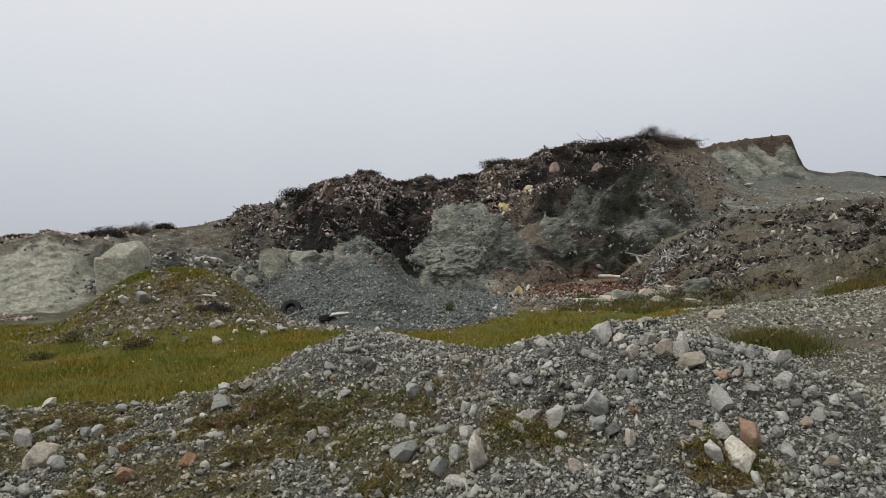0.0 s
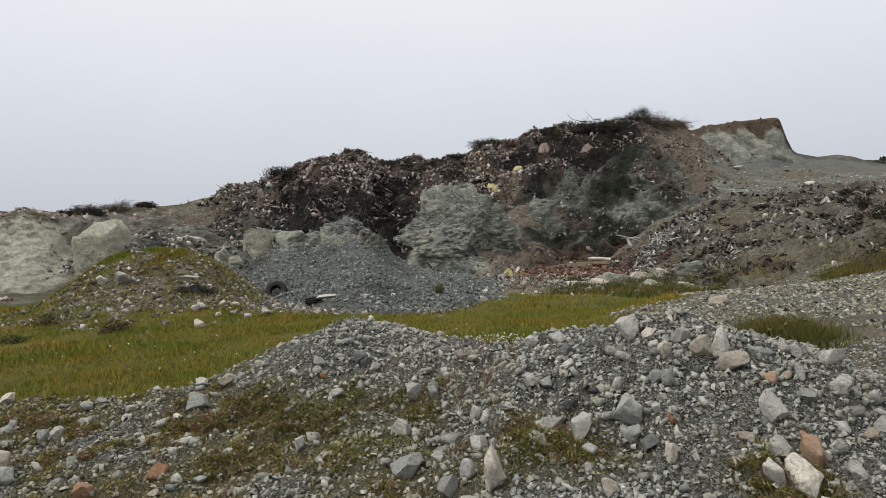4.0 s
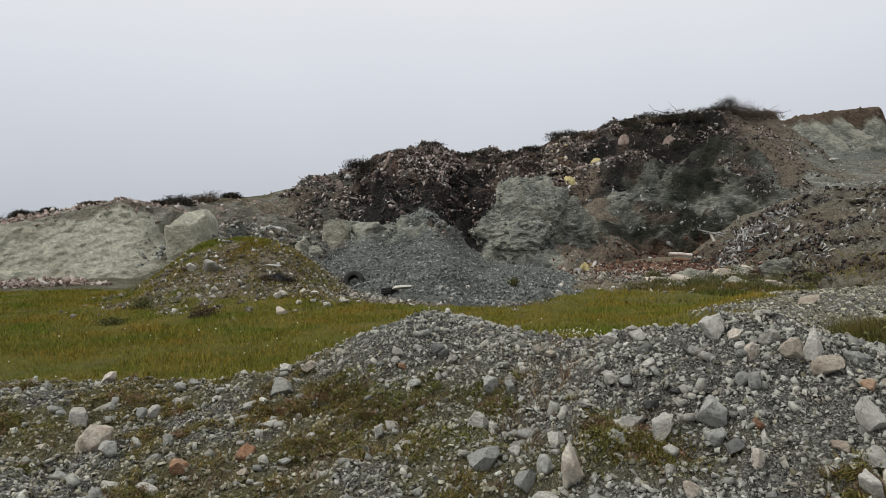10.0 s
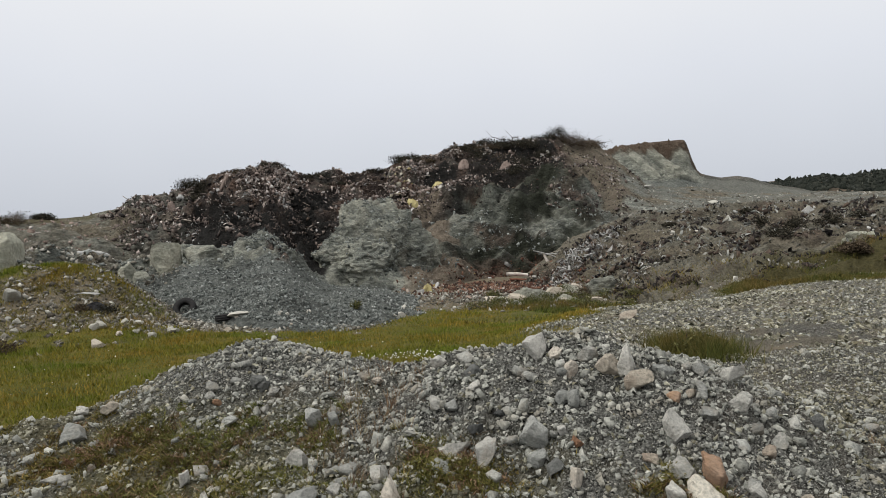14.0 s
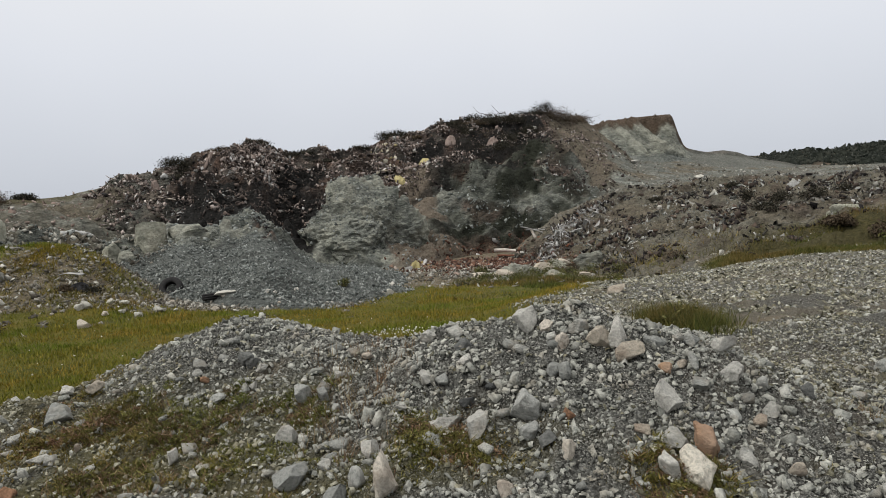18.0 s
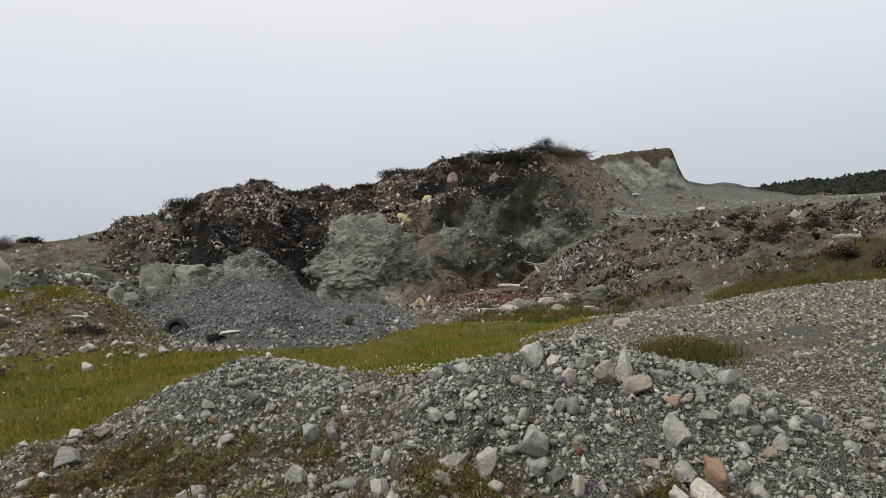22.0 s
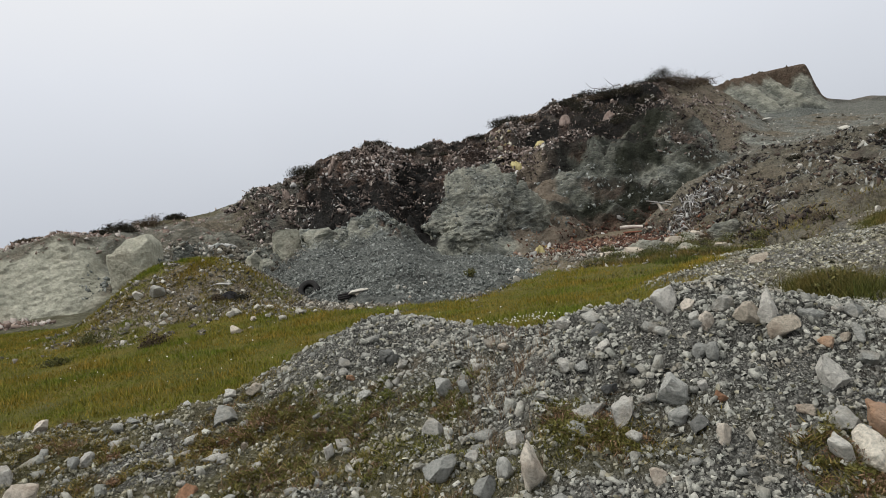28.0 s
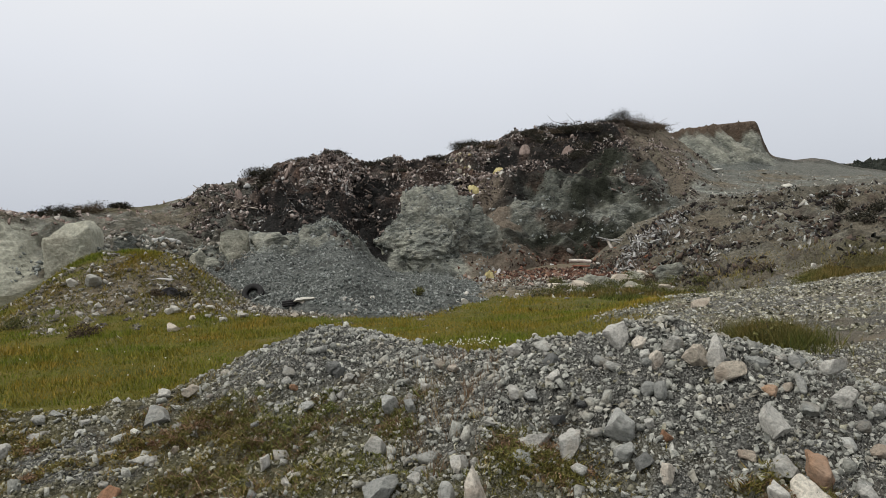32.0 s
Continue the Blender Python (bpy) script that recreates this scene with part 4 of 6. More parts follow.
GREY = [(1.87, 4.47, 0.13, 0.11), (1.92, 4.4, 0.1, 0.12), (2.64, 4.53, 0.19, 0.1), (0.37, 5.1, 0.09, 0.13), (-2.86, 5.87, 0.1, 0.12), (-2.65, 4.89, 0.15, 0.12), (-2.35, 4.18, 0.13, 0.12),
        (6.52, 6.3, 0.35, 0.18), (3.01, 4.64, 0.16, 0.11), (-2.88, 4.62, 0.16, 0.1), (0.13, 4.2, 0.23, 0.17), (1.57, 4.24, 0.22, 0.23), (0.36, 3.96, 0.18, 0.14), (-1.65, 6.09, 0.26, 0.19),
        (0.24, 5.24, 0.18, 0.18), (0.5, 4.06, 0.1, 0.16), (1.54, 4.08, 0.13, 0.12), (0.96, 4.16, 0.14, 0.11), (2.69, 4.04, 0.15, 0.1), (2.75, 4.23, 0.1, 0.13), (1.17, 4.76, 0.13, 0.09),
        (2.79, 3.87, 0.13, 0.08), (2.29, 3.56, 0.1, 0.07), (3.15, 4.07, 0.09, 0.11), (-0.4, 5.62, 0.15, 0.08), (-0.57, 6.06, 0.13, 0.1), (0.44, 5.03, 0.1, 0.08), (0.84, 4.58, 0.11, 0.05),
        (-0.32, 5.2, 0.12, 0.06), (-0.58, 6, 0.12, 0.08)]
DARK = [(1.41, 5.12, 0.15, 0.13), (1.6, 3.94, 0.11, 0.12), (-0.19, 5.96, 0.18, 0.14), (-0.15, 5.93, 0.14, 0.12), (1.25, 4.43, 0.13, 0.06), (3.5, 4.07, 0.09, 0.12), (2.62, 3.87, 0.14, 0.05),
        (1.44, 4.53, 0.09, 0.06)]
RUST = [(1.79, 4.06, 0.1, 0.08), (-1.98, 4.57, 0.16, 0.13), (2.39, 3.54, 0.17, 0.23), (-1.62, 4.91, 0.17, 0.14), (2.56, 4.25, 0.11, 0.08), (-0.53, 5.92, 0.09, 0.06)]
WHITE = [(-6.25, 23.61, 0.41, 0.33), (-5.74, 24.46, 0.3, 0.21), (-5.3, 24.52, 0.42, 0.17), (-4.5, 22.57, 0.31, 0.19), (-4.04, 23.46, 0.4, 0.16), (-2.26, 26.0, 0.9, 0.2), (3.74, 26.0, 0.6, 0.29), (4.3, 28.5, 0.26, 0.3),
         (-3.59, 23.56, 0.2, 0.12), (-5.09, 23.1, 0.24, 0.16), (4.11, 16.15, 0.31, 0.14)]


def slope_z(pts, x, y):
    """Highest point of a slope mesh within reach of a place, or None."""
    d = (pts[..., 0] - x) ** 2 + (pts[..., 1] - y) ** 2
    i = np.unravel_index(np.argmin(d), d.shape)
    return float(pts[i][2]) if d[i] < 0.2 else -9.0


def top_z(x, y):
    z = float(bank_height(x, y)) if -8 < x < 10 and 1 < y < 11 else float(land(x, y))
    if math.hypot(x, y) > 24:
        z = max(z, slope_z(hill_pts, x, y), slope_z(spur_pts, x, y))
    return z


def boulder(x, y, w, h, seed, mat, label, name="boulder", z=None, deep=0.25):
    v, f = rock_shape(seed, 4 if w > 0.14 else 3, 13, 0.07)
    depth = (w + h) * 0.5 * (0.9 + 0.3 * ((seed * 7) % 10) / 10)
    me = mesh_np(name, v * (w / 2 * 0.86, depth / 2 * 0.86, h / 2), f, mat)
    z = (top_z(x, y) if z is None else z) + h * (0.5 - deep)
    return put(name, me, pose(x, y, z, ((seed * 37) % 17) - 8, ((seed * 53) % 21) - 10, ((seed * 29) % 50) - 25), label=label, category="rock", group="boulders on the gravel bank")


for k, b in enumerate(PALE):
    boulder(*b, 1000 + k, m_pale, "pale grey boulder half sunk in grey gravel")
for k, b in enumerate(TAN):
    boulder(*b, 1100 + k, m_tan, "tan weathered boulder resting on the gravel")
for k, b in enumerate(GREY):
    boulder(*b, 1200 + k, m_grey, "grey angular boulder bedded in gravel")
for k, b in enumerate(DARK):
    boulder(*b, 1300 + k, m_dark, "dark almost black boulder among dry weeds")
for k, b in enumerate(RUST):
    boulder(*b, 1400 + k, m_rust, "rust-orange stone lying on the grey gravel")
for k, b in enumerate(WHITE):
    boulder(*b, 1500 + k, m_white, "whitish stone at the meadow edge", deep=0.15)

# ---- crags and big blocks of the quarry ----
def crag(name, lobes, seed, pale, label, category="rock outcrop", rough=0.3, level=6, soil=0.0, flake=0.06, power=2.0, keep=0.62):
    """One rock mass, the outer hull of overlapping lobes: (x, y, top, half width, half depth, half height)."""
    if level not in ICO:
        ICO[level] = ico(level)
    way, f = ICO[level]
    lb = np.array(lobes, float)
    cen = lb[:, :3] - lb[:, 5:6] * (0, 0, 1)
    mid = cen.mean(0)
    reach = np.full(len(way), 0.2)
    for k, c in enumerate(cen):
        q, d = (mid - c) / lb[k, 3:], way / lb[k, 3:]
        aa, bb, cc = (d * d).sum(1), (d * q).sum(1), (q * q).sum() - 1
        disc = bb * bb - aa * cc
        t = (-bb + np.sqrt(np.clip(disc, 0, None))) / aa
        if power > 2:
            t = (np.abs(way / lb[k, 3:]) ** power).sum(1) ** (-1 / power)
        reach = np.maximum(reach, np.where(disc > 0, t, 0))
    v = way * reach[:, None]
    r = np.random.default_rng(seed)
    size = lb[:, 3:].min() if len(lb) == 1 else 1.6
    for _ in range(10 if len(lb) == 1 else 16):
        n = r.normal(size=3)
        n /= np.linalg.norm(n)
        far = (v @ n).max()
        over = v @ n - far * r.uniform(keep, 0.92)
        v = v - np.clip(over, 0, None)[:, None] * n * 0.9
    w = v + mid
    q = w.T * (1.3 / size)
    d = size * rough * (0.5 * fbm(*q, 3, seed + 5) + 0.6 * blocks(q[0] * 0.8 + 0.2 * q[2], q[1] * 0.8, q[2] * 1.1, seed + 9))
    x, y, z = w.T
    bed = z + 0.22 * x + 0.12 * fbm(x * 0.8, y * 0.8, z * 0.8, 2, seed + 23)
    d = d + flake * (1.9 * facets(x, y, bed, 0.35, seed + 3) + 1.5 * facets(x, y, bed * 1.4, 0.95, seed + 15) + 0.8 * facets(x, y, bed * 1.6, 2.3, seed + 17) + 0.45 * blocks(x * 2.2, y * 2.2, bed * 4.0, seed + 19) + 0.35 * fbm(x * 5, y * 5, z * 6, 2, seed + 13))
    v = w + way * d[:, None]
    low = 0.35 * sstep(0.0, 0.7, fbm(*(v.T * 0.6), 3, seed + 31))
    strata = np.stack([0 * low, np.full(len(v), soil) * low, np.clip(pale + 0.5 * fbm(*(v.T * 0.8), 3, seed + 41), 0, 1)], -1)
    me = mesh_np(name, v, f, m_quarry, False, {"strata": strata, "tipped": np.zeros((len(v), 3))})
    return put(name, me, label=label, category=category)


outcrop = crag("rock_outcrop", [(4.6, 45.0, 6.2, 2.2, 2.0, 3.9), (5.3, 45.2, 6.0, 2.2, 2.0, 4.0), (4.7, 44.3, 4.3, 3.3, 2.7, 4.0), (4.2, 43.0, 2.5, 4.5, 2.9, 3.2)], 2000, 0.2,
     "massive grey-green bare rock outcrop in the quarry face", rough=0.2, level=7, flake=0.13)
for lobes, seed, lab in (([(1.7, 43.2, 1.7, 1.6, 1.8, 2.6)], 2010, "low grey-green shoulder of the outcrop"), ([(7.4, 44.4, 3.6, 1.7, 1.9, 3.0)], 2020, "steep grey shoulder of the outcrop"), ([(4.2, 41.4, 0.5, 2.6, 1.2, 1.4)], 2030, "broken toe of the outcrop")):
    crag("rock_shoulder", lobes, seed, 0.2, lab, "", rough=0.2, level=6, flake=0.12).parent = outcrop
rib = crag("rock_rib", [(-0.9, 38.6, 3.75, 1.2, 1.7, 2.9), (-2.3, 38.6, 3.0, 1.8, 1.5, 2.2), (-3.6, 38.2, 2.2, 1.4, 1.3, 1.5), (-0.5, 37.6, 2.3, 1.35, 1.9, 2.2), (-1.7, 36.8, 1.4, 2.6, 1.7, 1.6)], 2100, 0.15, "crumbling grey rock rib above the scree", rough=0.22, level=7, flake=0.12)
crag("rock_block", [(-13.9, 34.9, 3.25, 1.12, 1.0, 2.1)], 2207, 1.5, "pale upright block of bare rock at the cliff", rough=0.06, level=6, soil=0.0, power=7.0, flake=0.03, keep=0.8)
crag("rock_block", [(-6.75, 36.5, 2.7, 0.88, 0.7, 1.0)], 2302, 1.5, "pale rounded block standing below the waste", rough=0.1, level=5, power=3.5, flake=0.03)
crag("rock_block", [(-5.0, 36.6, 2.45, 0.95, 0.7, 0.75), (-4.2, 36.7, 2.0, 0.6, 0.5, 0.5)], 2401, 0.25, "grey split block leaning on the rock rib", rough=0.18, level=5)
crag("rock_block", [(-8.2, 35.3, 1.75, 0.5, 0.45, 0.75)], 2500, 1.0, "pale tilted slab of rock on rubble", rough=0.2, level=4)
crag("rock_block", [(-7.5, 35.0, 1.15, 0.45, 0.4, 0.35)], 2510, 0.6, "pale fallen slab of rock on rubble", rough=0.2, level=4)
crag("rock_block", [(13.6, 33.5, -0.45, 1.5, 0.9, 0.8)], 2520, 0.8, "low dusty tan-grey rock at the pit edge", rough=0.2, flake=0.1, level=5, soil=0.9)
crag("rock_block", [(10.6, 31.0, -0.25, 1.7, 0.9, 0.75)], 2530, 0.45, "low tan-grey rock slab at the pit edge", rough=0.2, flake=0.1, level=5, soil=0.9)

for a, dist, top, w, d, h, seed, lab in ((40.4, 46.0, 3.75, 0.42, 0.4, 0.75, 2610, "pale upright slab of rock on the spur"), (40.0, 45.2, 3.2, 0.3, 0.3, 0.4, 2611, "pale broken rock on the spur"),
                                         (43.6, 36.0, 2.2, 0.85, 0.5, 0.4, 2612, "pale flat rock bedded in the spur"), (41.9, 38.0, 2.2, 0.5, 0.4, 0.4, 2613, "pale grey rock bedded in the spur")):
    crag("rock_block", [(dist * math.sin(radians(a)), dist * math.cos(radians(a)), top, w, d, h)], seed, 0.9, lab, rough=0.3, level=5, soil=0.3, flake=0.09)
m_earthy = stone_mat("earthy_rubble", (0.07, 0.062, 0.05), (0.19, 0.175, 0.145), (0.40, 0.385, 0.34), 2)

# ---- gravel ----
def sown(n, x0, x1, y0, y1, keep, r):
    """Random places over a rectangle, thinned by keep(x, y), denser near the eye's side."""
    out, got = [], 0
    while got < n:
        x, y = r.uniform(x0, x1, n), r.uniform(y0, y1, n)
        ok = r.uniform(0, 1, n) < keep(x, y)
        out.append(np.stack([x[ok], y[ok]], -1))
        got += ok.sum()
    return np.concatenate(out)[:n]


def bank_keep(x, y):
    c, _ = cover_map(x, y)
    fan = (np.abs(x - 0.3 * y) < 1.2 + 0.95 * y) & (y > 2.2)
    return fan * np.clip(c[:, 0] * (1 - 0.1 * c[:, 1]), 0, 1) * np.clip(5.5 / (y + 1), 0.3, 1)


def lay(p, height, s, sink=0.25):
    return np.concatenate([p, (height(p[:, 0], p[:, 1]) + s[:, 2] * (1 - 2 * sink))[:, None]], 1)


p = sown(150000, -6.5, 8.2, 2.4, 9.4, bank_keep, rng)
s = sizes_of(len(p), rng, 0.007, 0.032, (1.0, 0.72, 0.34), 2.0)
weedy = rng.uniform(0, 1, len(p)) < 0.08 + 0.5 * sstep(0.3, -2.0, p[:, 0]) + 0.6 * sstep(2.9, 4.2, p[:, 0]) + 0.6 * sstep(0.0, 0.8, cover_map(*p.T)[0][:, 1])
fine_grade = s[:, 0] < 0.017
for pick, kinds, mat, lab in ((~weedy & ~fine_grade, FLAKES, m_gravel, "loose grey broken gravel covering the bank"), (weedy & ~fine_grade, FLAKES, m_dirty, "dirt-stained gravel among the weeds"),
                              (~weedy & fine_grade, SPALLS, m_gravel, "fine grey chippings between the stones"), (weedy & fine_grade, SPALLS, m_dirty, "fine earthy chippings among the weeds")):
    put("gravel", scatter("gravel", kinds, lay(p[pick], bank_height, s[pick], 0.25), s[pick], mat, rng, 0.55), label=lab, category="gravel", kind="stuff")


def rubble_keep(x, y):
    return bank_keep(x, y) * (1 - 0.3 * sstep(0.1, 0.7, cover_map(x, y)[0][:, 1]))


p = sown(4200, -7.0, 8.0, 2.6, 9.0, rubble_keep, rng)
s = sizes_of(len(p), rng, 0.02, 0.06, (1.0, 0.7, 0.36), 2.6)
put("rubble", scatter("rubble", STONES + FLAKES, lay(p, bank_height, s), s, m_gravel, rng, 0.7), label="fist-sized grey broken stones on the bank", category="rubble", kind="stuff")


def slope_keep(x, y):
    c, _ = cover_map(x, y)
    return c[:, 0] * (np.arctan2(x, y) < 0.95) * np.clip(9 / (np.hypot(x, y) + 1), 0.15, 1) * ((x > 8.0) | (y > 9.2))


p = sown(44000, 4.0, 24, 5, 28, slope_keep, rng)
s = sizes_of(len(p), rng, 0.014, 0.085, (1.0, 0.75, 0.38), 2.6)
weedy = rng.uniform(0, 1, len(p)) < 0.65 + 0.3 * cover_map(*p.T)[0][:, 2]
for pick, mat, lab in ((~weedy, m_gravel, "grey gravel spread over the rising slope"), (weedy, m_dirty, "earth-stained gravel on the rising slope")):
    put("gravel", scatter("gravel_slope", SPALLS, lay(p[pick], land, s[pick]), s[pick], mat, rng, 0.4), label=lab, category="gravel", kind="stuff")


def knoll_keep(x, y):
    c, _ = cover_map(x, y)
    return np.clip(c[:, 2], 0, 1)


p = sown(9000, -15, 3, 20, 31, knoll_keep, rng)
s = sizes_of(len(p), rng, 0.02, 0.13, (1.0, 0.8, 0.5), 2.6)
put("rubble", scatter("rubble_knoll", GRIT, lay(p, land, s), s, m_earthy, rng, 0.4), label="scattered brown-grey rubble on the grassy knoll", category="rubble", kind="stuff")


def on_mesh(pts, mask, n, r):
    """n random points on a slope mesh where mask is high."""
    w = np.clip(mask, 0, None).ravel().astype(float)
    i = r.choice(w.size, n, p=w / w.sum())
    return pts.reshape(-1, 3)[i] + r.normal(size=(n, 3)) * 0.06


scree_mask = band(hill_v, 0.0, 1.05, 0.05) * band(hill_a, -15, 10.5, 0.8)
p = on_mesh(hill_pts, scree_mask * (1.3 - np.clip(hill_v, 0, 1)), 26000, rng)
s = sizes_of(len(p), rng, 0.02, 0.11, (1.0, 0.7, 0.4), 2.8)
put("scree", scatter("scree", GRIT, p, s, m_scree, rng, 0.8), label="blue-grey scree fan below the quarry face", category="scree", kind="stuff")

# three hundred single stones near the path
m_stone = stone_mat("loose_stone", (0.17, 0.174, 0.162), (0.26, 0.263, 0.242), (0.40, 0.395, 0.36), 4, "object", (0.32, 0.26, 0.19))
ST = [mesh_np("stone", v, f, m_stone) for v, f in STONES]
p = sown(300, -4.5, 5.0, 3.0, 8.2, rubble_keep, rng)
for k, (x, y) in enumerate(p):
    q = 0.02 * 3.2 ** float(rng.uniform(0, 1) ** 1.6)
    ob = put("stone", ST[k % len(ST)], parent=gravel_bank)
    ob.matrix_basis = pose(x, y, float(bank_height(x, y)) + q * 0.3, *rng.uniform(-25, 25, 2), rng.uniform(0, 360)) @ Matrix.Diagonal((q, q * 0.8, q * 0.6, 1))

# ---- tipped rubbish on the upper slope and the spur ----
m_waste = island_mat("mixed_rubbish", [(0, (0.05, 0.041, 0.037)), (0.25, (0.16, 0.124, 0.107)), (0.55, (0.31, 0.25, 0.22)), (0.8, (0.44, 0.38, 0.345)), (0.95, (0.55, 0.51, 0.48)), (1, (0.64, 0.62, 0.6))])
m_heap = island_mat("dark_waste_lumps", [(0, (0.02, 0.018, 0.017)), (0.4, (0.06, 0.05, 0.045)), (0.75, (0.13, 0.104, 0.09)), (1, (0.24, 0.195, 0.17))])
m_litter = island_mat("pale_litter", [(0, (0.17, 0.165, 0.155)), (0.5, (0.30, 0.295, 0.28)), (0.85, (0.47, 0.465, 0.45)), (1, (0.64, 0.64, 0.63))], 0.7)
m_clod = island_mat("dark_clods", [(0, (0.012, 0.011, 0.011)), (0.6, (0.04, 0.033, 0.03)), (1, (0.11, 0.08, 0.06))])
m_strip = island_mat("grey_strips", [(0, (0.10, 0.105, 0.095)), (0.5, (0.22, 0.227, 0.205)), (0.85, (0.38, 0.385, 0.355)), (1, (0.56, 0.56, 0.54))], 0.7)
m_spur = island_mat("spur_debris", [(0, (0.018, 0.018, 0.016)), (0.35, (0.07, 0.065, 0.053)), (0.7, (0.19, 0.18, 0.152)), (0.92, (0.33, 0.325, 0.295)), (1, (0.5, 0.49, 0.46))])
m_red = island_mat("red_rubbish", [(0, (0.03, 0.017, 0.013)), (0.5, (0.095, 0.046, 0.032)), (0.88, (0.21, 0.115, 0.077)), (1, (0.34, 0.27, 0.22))])
m_wood = island_mat("weathered_wood", [(0, (0.07, 0.055, 0.045)), (0.5, (0.20, 0.16, 0.125)), (1, (0.42, 0.37, 0.31))])
lump_n = fbm(*(hill_pts.reshape(-1, 3).T * 0.55), 3, 301).reshape(hill_v.shape)
top_waste = np.maximum(band(hill_v, 2.15, 3.05, 0.1) * band(hill_a, -13, 23.5, 0.8), 0.5 * band(hill_v, 1.6, 3.0, 0.1) * band(hill_a, 21.5, 27.5, 0.8))
spread_of = band(hill_a, -12.8, 0.2, 0.6) + 0.22 * band(hill_a, 0.2, 6.5, 0.6) + 0.9 * band(hill_a, 6.5, 13.5, 0.6) + 0.35 * band(hill_a, 13.5, 20, 0.8) + 0.3 * band(hill_a, 20, 27, 0.8)
heaps = top_waste * spread_of * (0.06 + 1.6 * sstep(-0.1, 0.3, lump_n)) * (0.06 + sstep(2.3, 2.5, hill_v))
p = on_mesh(hill_pts, top_waste * (0.25 + sstep(-0.1, 0.3, lump_n)), 9000, rng)
s = sizes_of(len(p), rng, 0.04, 0.26, (1.0, 0.75, 0.4), 2.2)
put("waste_lumps", scatter("waste_lumps", GRIT, p, s, m_heap, rng), label="dark lumps of soil and waste heaped on the face", category="rubbish", kind="stuff")
p = on_mesh(hill_pts, heaps, 26000, rng)
s = sizes_of(len(p), rng, 0.045, 0.30, (1.0, 0.6, 0.28), 2.0)
put("tipped_rubbish", scatter("tipped_rubbish", FLAKES + SPALLS, p, s, m_waste, rng), label="mixed rubble and refuse tipped over the crest", category="rubbish", kind="stuff")
p = on_mesh(hill_pts, top_waste * (0.3 + sstep(0.3, -0.3, lump_n)) + 0.6 * band(hill_v, 1.0, 2.3, 0.1) * band(hill_a, -2.5, 0.8, 0.4), 4200, rng)
s = sizes_of(len(p), rng, 0.04, 0.22, (1.0, 0.7, 0.4), 2.2)
put("burnt_clods", scatter("burnt_clods", GRIT, p, s, m_clod, rng), label="black burnt clods of waste", category="rubbish", kind="stuff")
p = on_mesh(hill_pts, heaps * sstep(0.0, 0.5, fbm(*(hill_pts.reshape(-1, 3).T * 0.9), 3, 317).reshape(hill_v.shape)), 2200, rng)
s = sizes_of(len(p), rng, 0.03, 0.18, (1.0, 0.5, 0.12), 2.2)
put("pale_litter", scatter("pale_litter", BOXES, p, s, m_litter, rng), label="pale scraps of board and plastic among the waste", category="litter", kind="stuff")
p = on_mesh(hill_pts, heaps, 420, rng)
s = sizes_of(len(p), rng, 0.15, 0.5, (1.0, 0.06, 0.05), 1.6)
put("broken_timber", scatter("broken_timber", BOXES, p, s, m_wood, rng), label="broken sticks and laths in the waste", category="timber", kind="stuff")
pit = band(hill_v, 0.45, 1.08, 0.08) * band(hill_a, 10.6, 22, 0.5)
p = on_mesh(hill_pts, pit, 1600, rng)
s = sizes_of(len(p), rng, 0.03, 0.24, (1.0, 0.6, 0.25), 2.2)
put("pit_rubbish", scatter("pit_rubbish", CHIPS + BOXES, p, s, m_red, rng), label="rusty red refuse at the foot of the face", category="rubbish", kind="stuff")
p = on_mesh(hill_pts, band(hill_v, 0.2, 1.0, 0.08) * band(hill_a, 9.5, 23, 0.5), 260, rng)
s = sizes_of(len(p), rng, 0.05, 0.3, (1.0, 0.6, 0.2), 1.6)
put("pale_litter", scatter("pit_litter", BOXES, p, s, m_litter, rng), label="pale scraps lying in the pit", category="litter", kind="stuff")
left_tip = band(hill_v, 0.75, 2.1, 0.1) * band(hill_a, -21.5, -9.5, 0.8)
p = on_mesh(hill_pts, left_tip, 3000, rng)
s = sizes_of(len(p), rng, 0.04, 0.25, (1.0, 0.75, 0.45), 2.8)
put("rubble", scatter("rubble_left", GRIT, p, s, m_earthy, rng), label="grey broken rubble below the waste heap", category="rubble", kind="stuff")
p = on_mesh(hill_pts, band(hill_v, 0.3, 1.0, 0.08) * band(hill_a, -37, -29, 0.5), 1300, rng)
s = sizes_of(len(p), rng, 0.03, 0.2, (1.0, 0.6, 0.3), 2.2)
m_brick = island_mat("demolition_rubble", [(0, (0.13, 0.09, 0.075)), (0.5, (0.28, 0.215, 0.18)), (1, (0.46, 0.43, 0.40))])
put("demolition_rubble", scatter("demolition_rubble", GRIT + BOXES, p, s, m_brick, rng), label="heap of pinkish broken rubble under the cliff", category="rubble", kind="stuff")
side = band(spur_v, 0.05, 1.05, 0.08)
sn = fbm(*(spur_pts.reshape(-1, 3).T * 0.45), 3, 401).reshape(spur_v.shape)
p = on_mesh(spur_pts, side * (0.08 + sstep(0.0, 0.4, sn)) * (1.3 - 0.6 * spur_v), 11000, rng)
s = sizes_of(len(p), rng, 0.03, 0.26, (1.0, 0.5, 0.2), 2.3)
put("tipped_rubbish", scatter("spur_rubbish", FLAKES + SPALLS, p, s, m_spur, rng), label="dark rubbish strewn down the brown spur", category="rubbish", kind="stuff")
p = on_mesh(spur_pts, side * (0.04 + sstep(0.1, 0.5, sn)), 1000, rng)
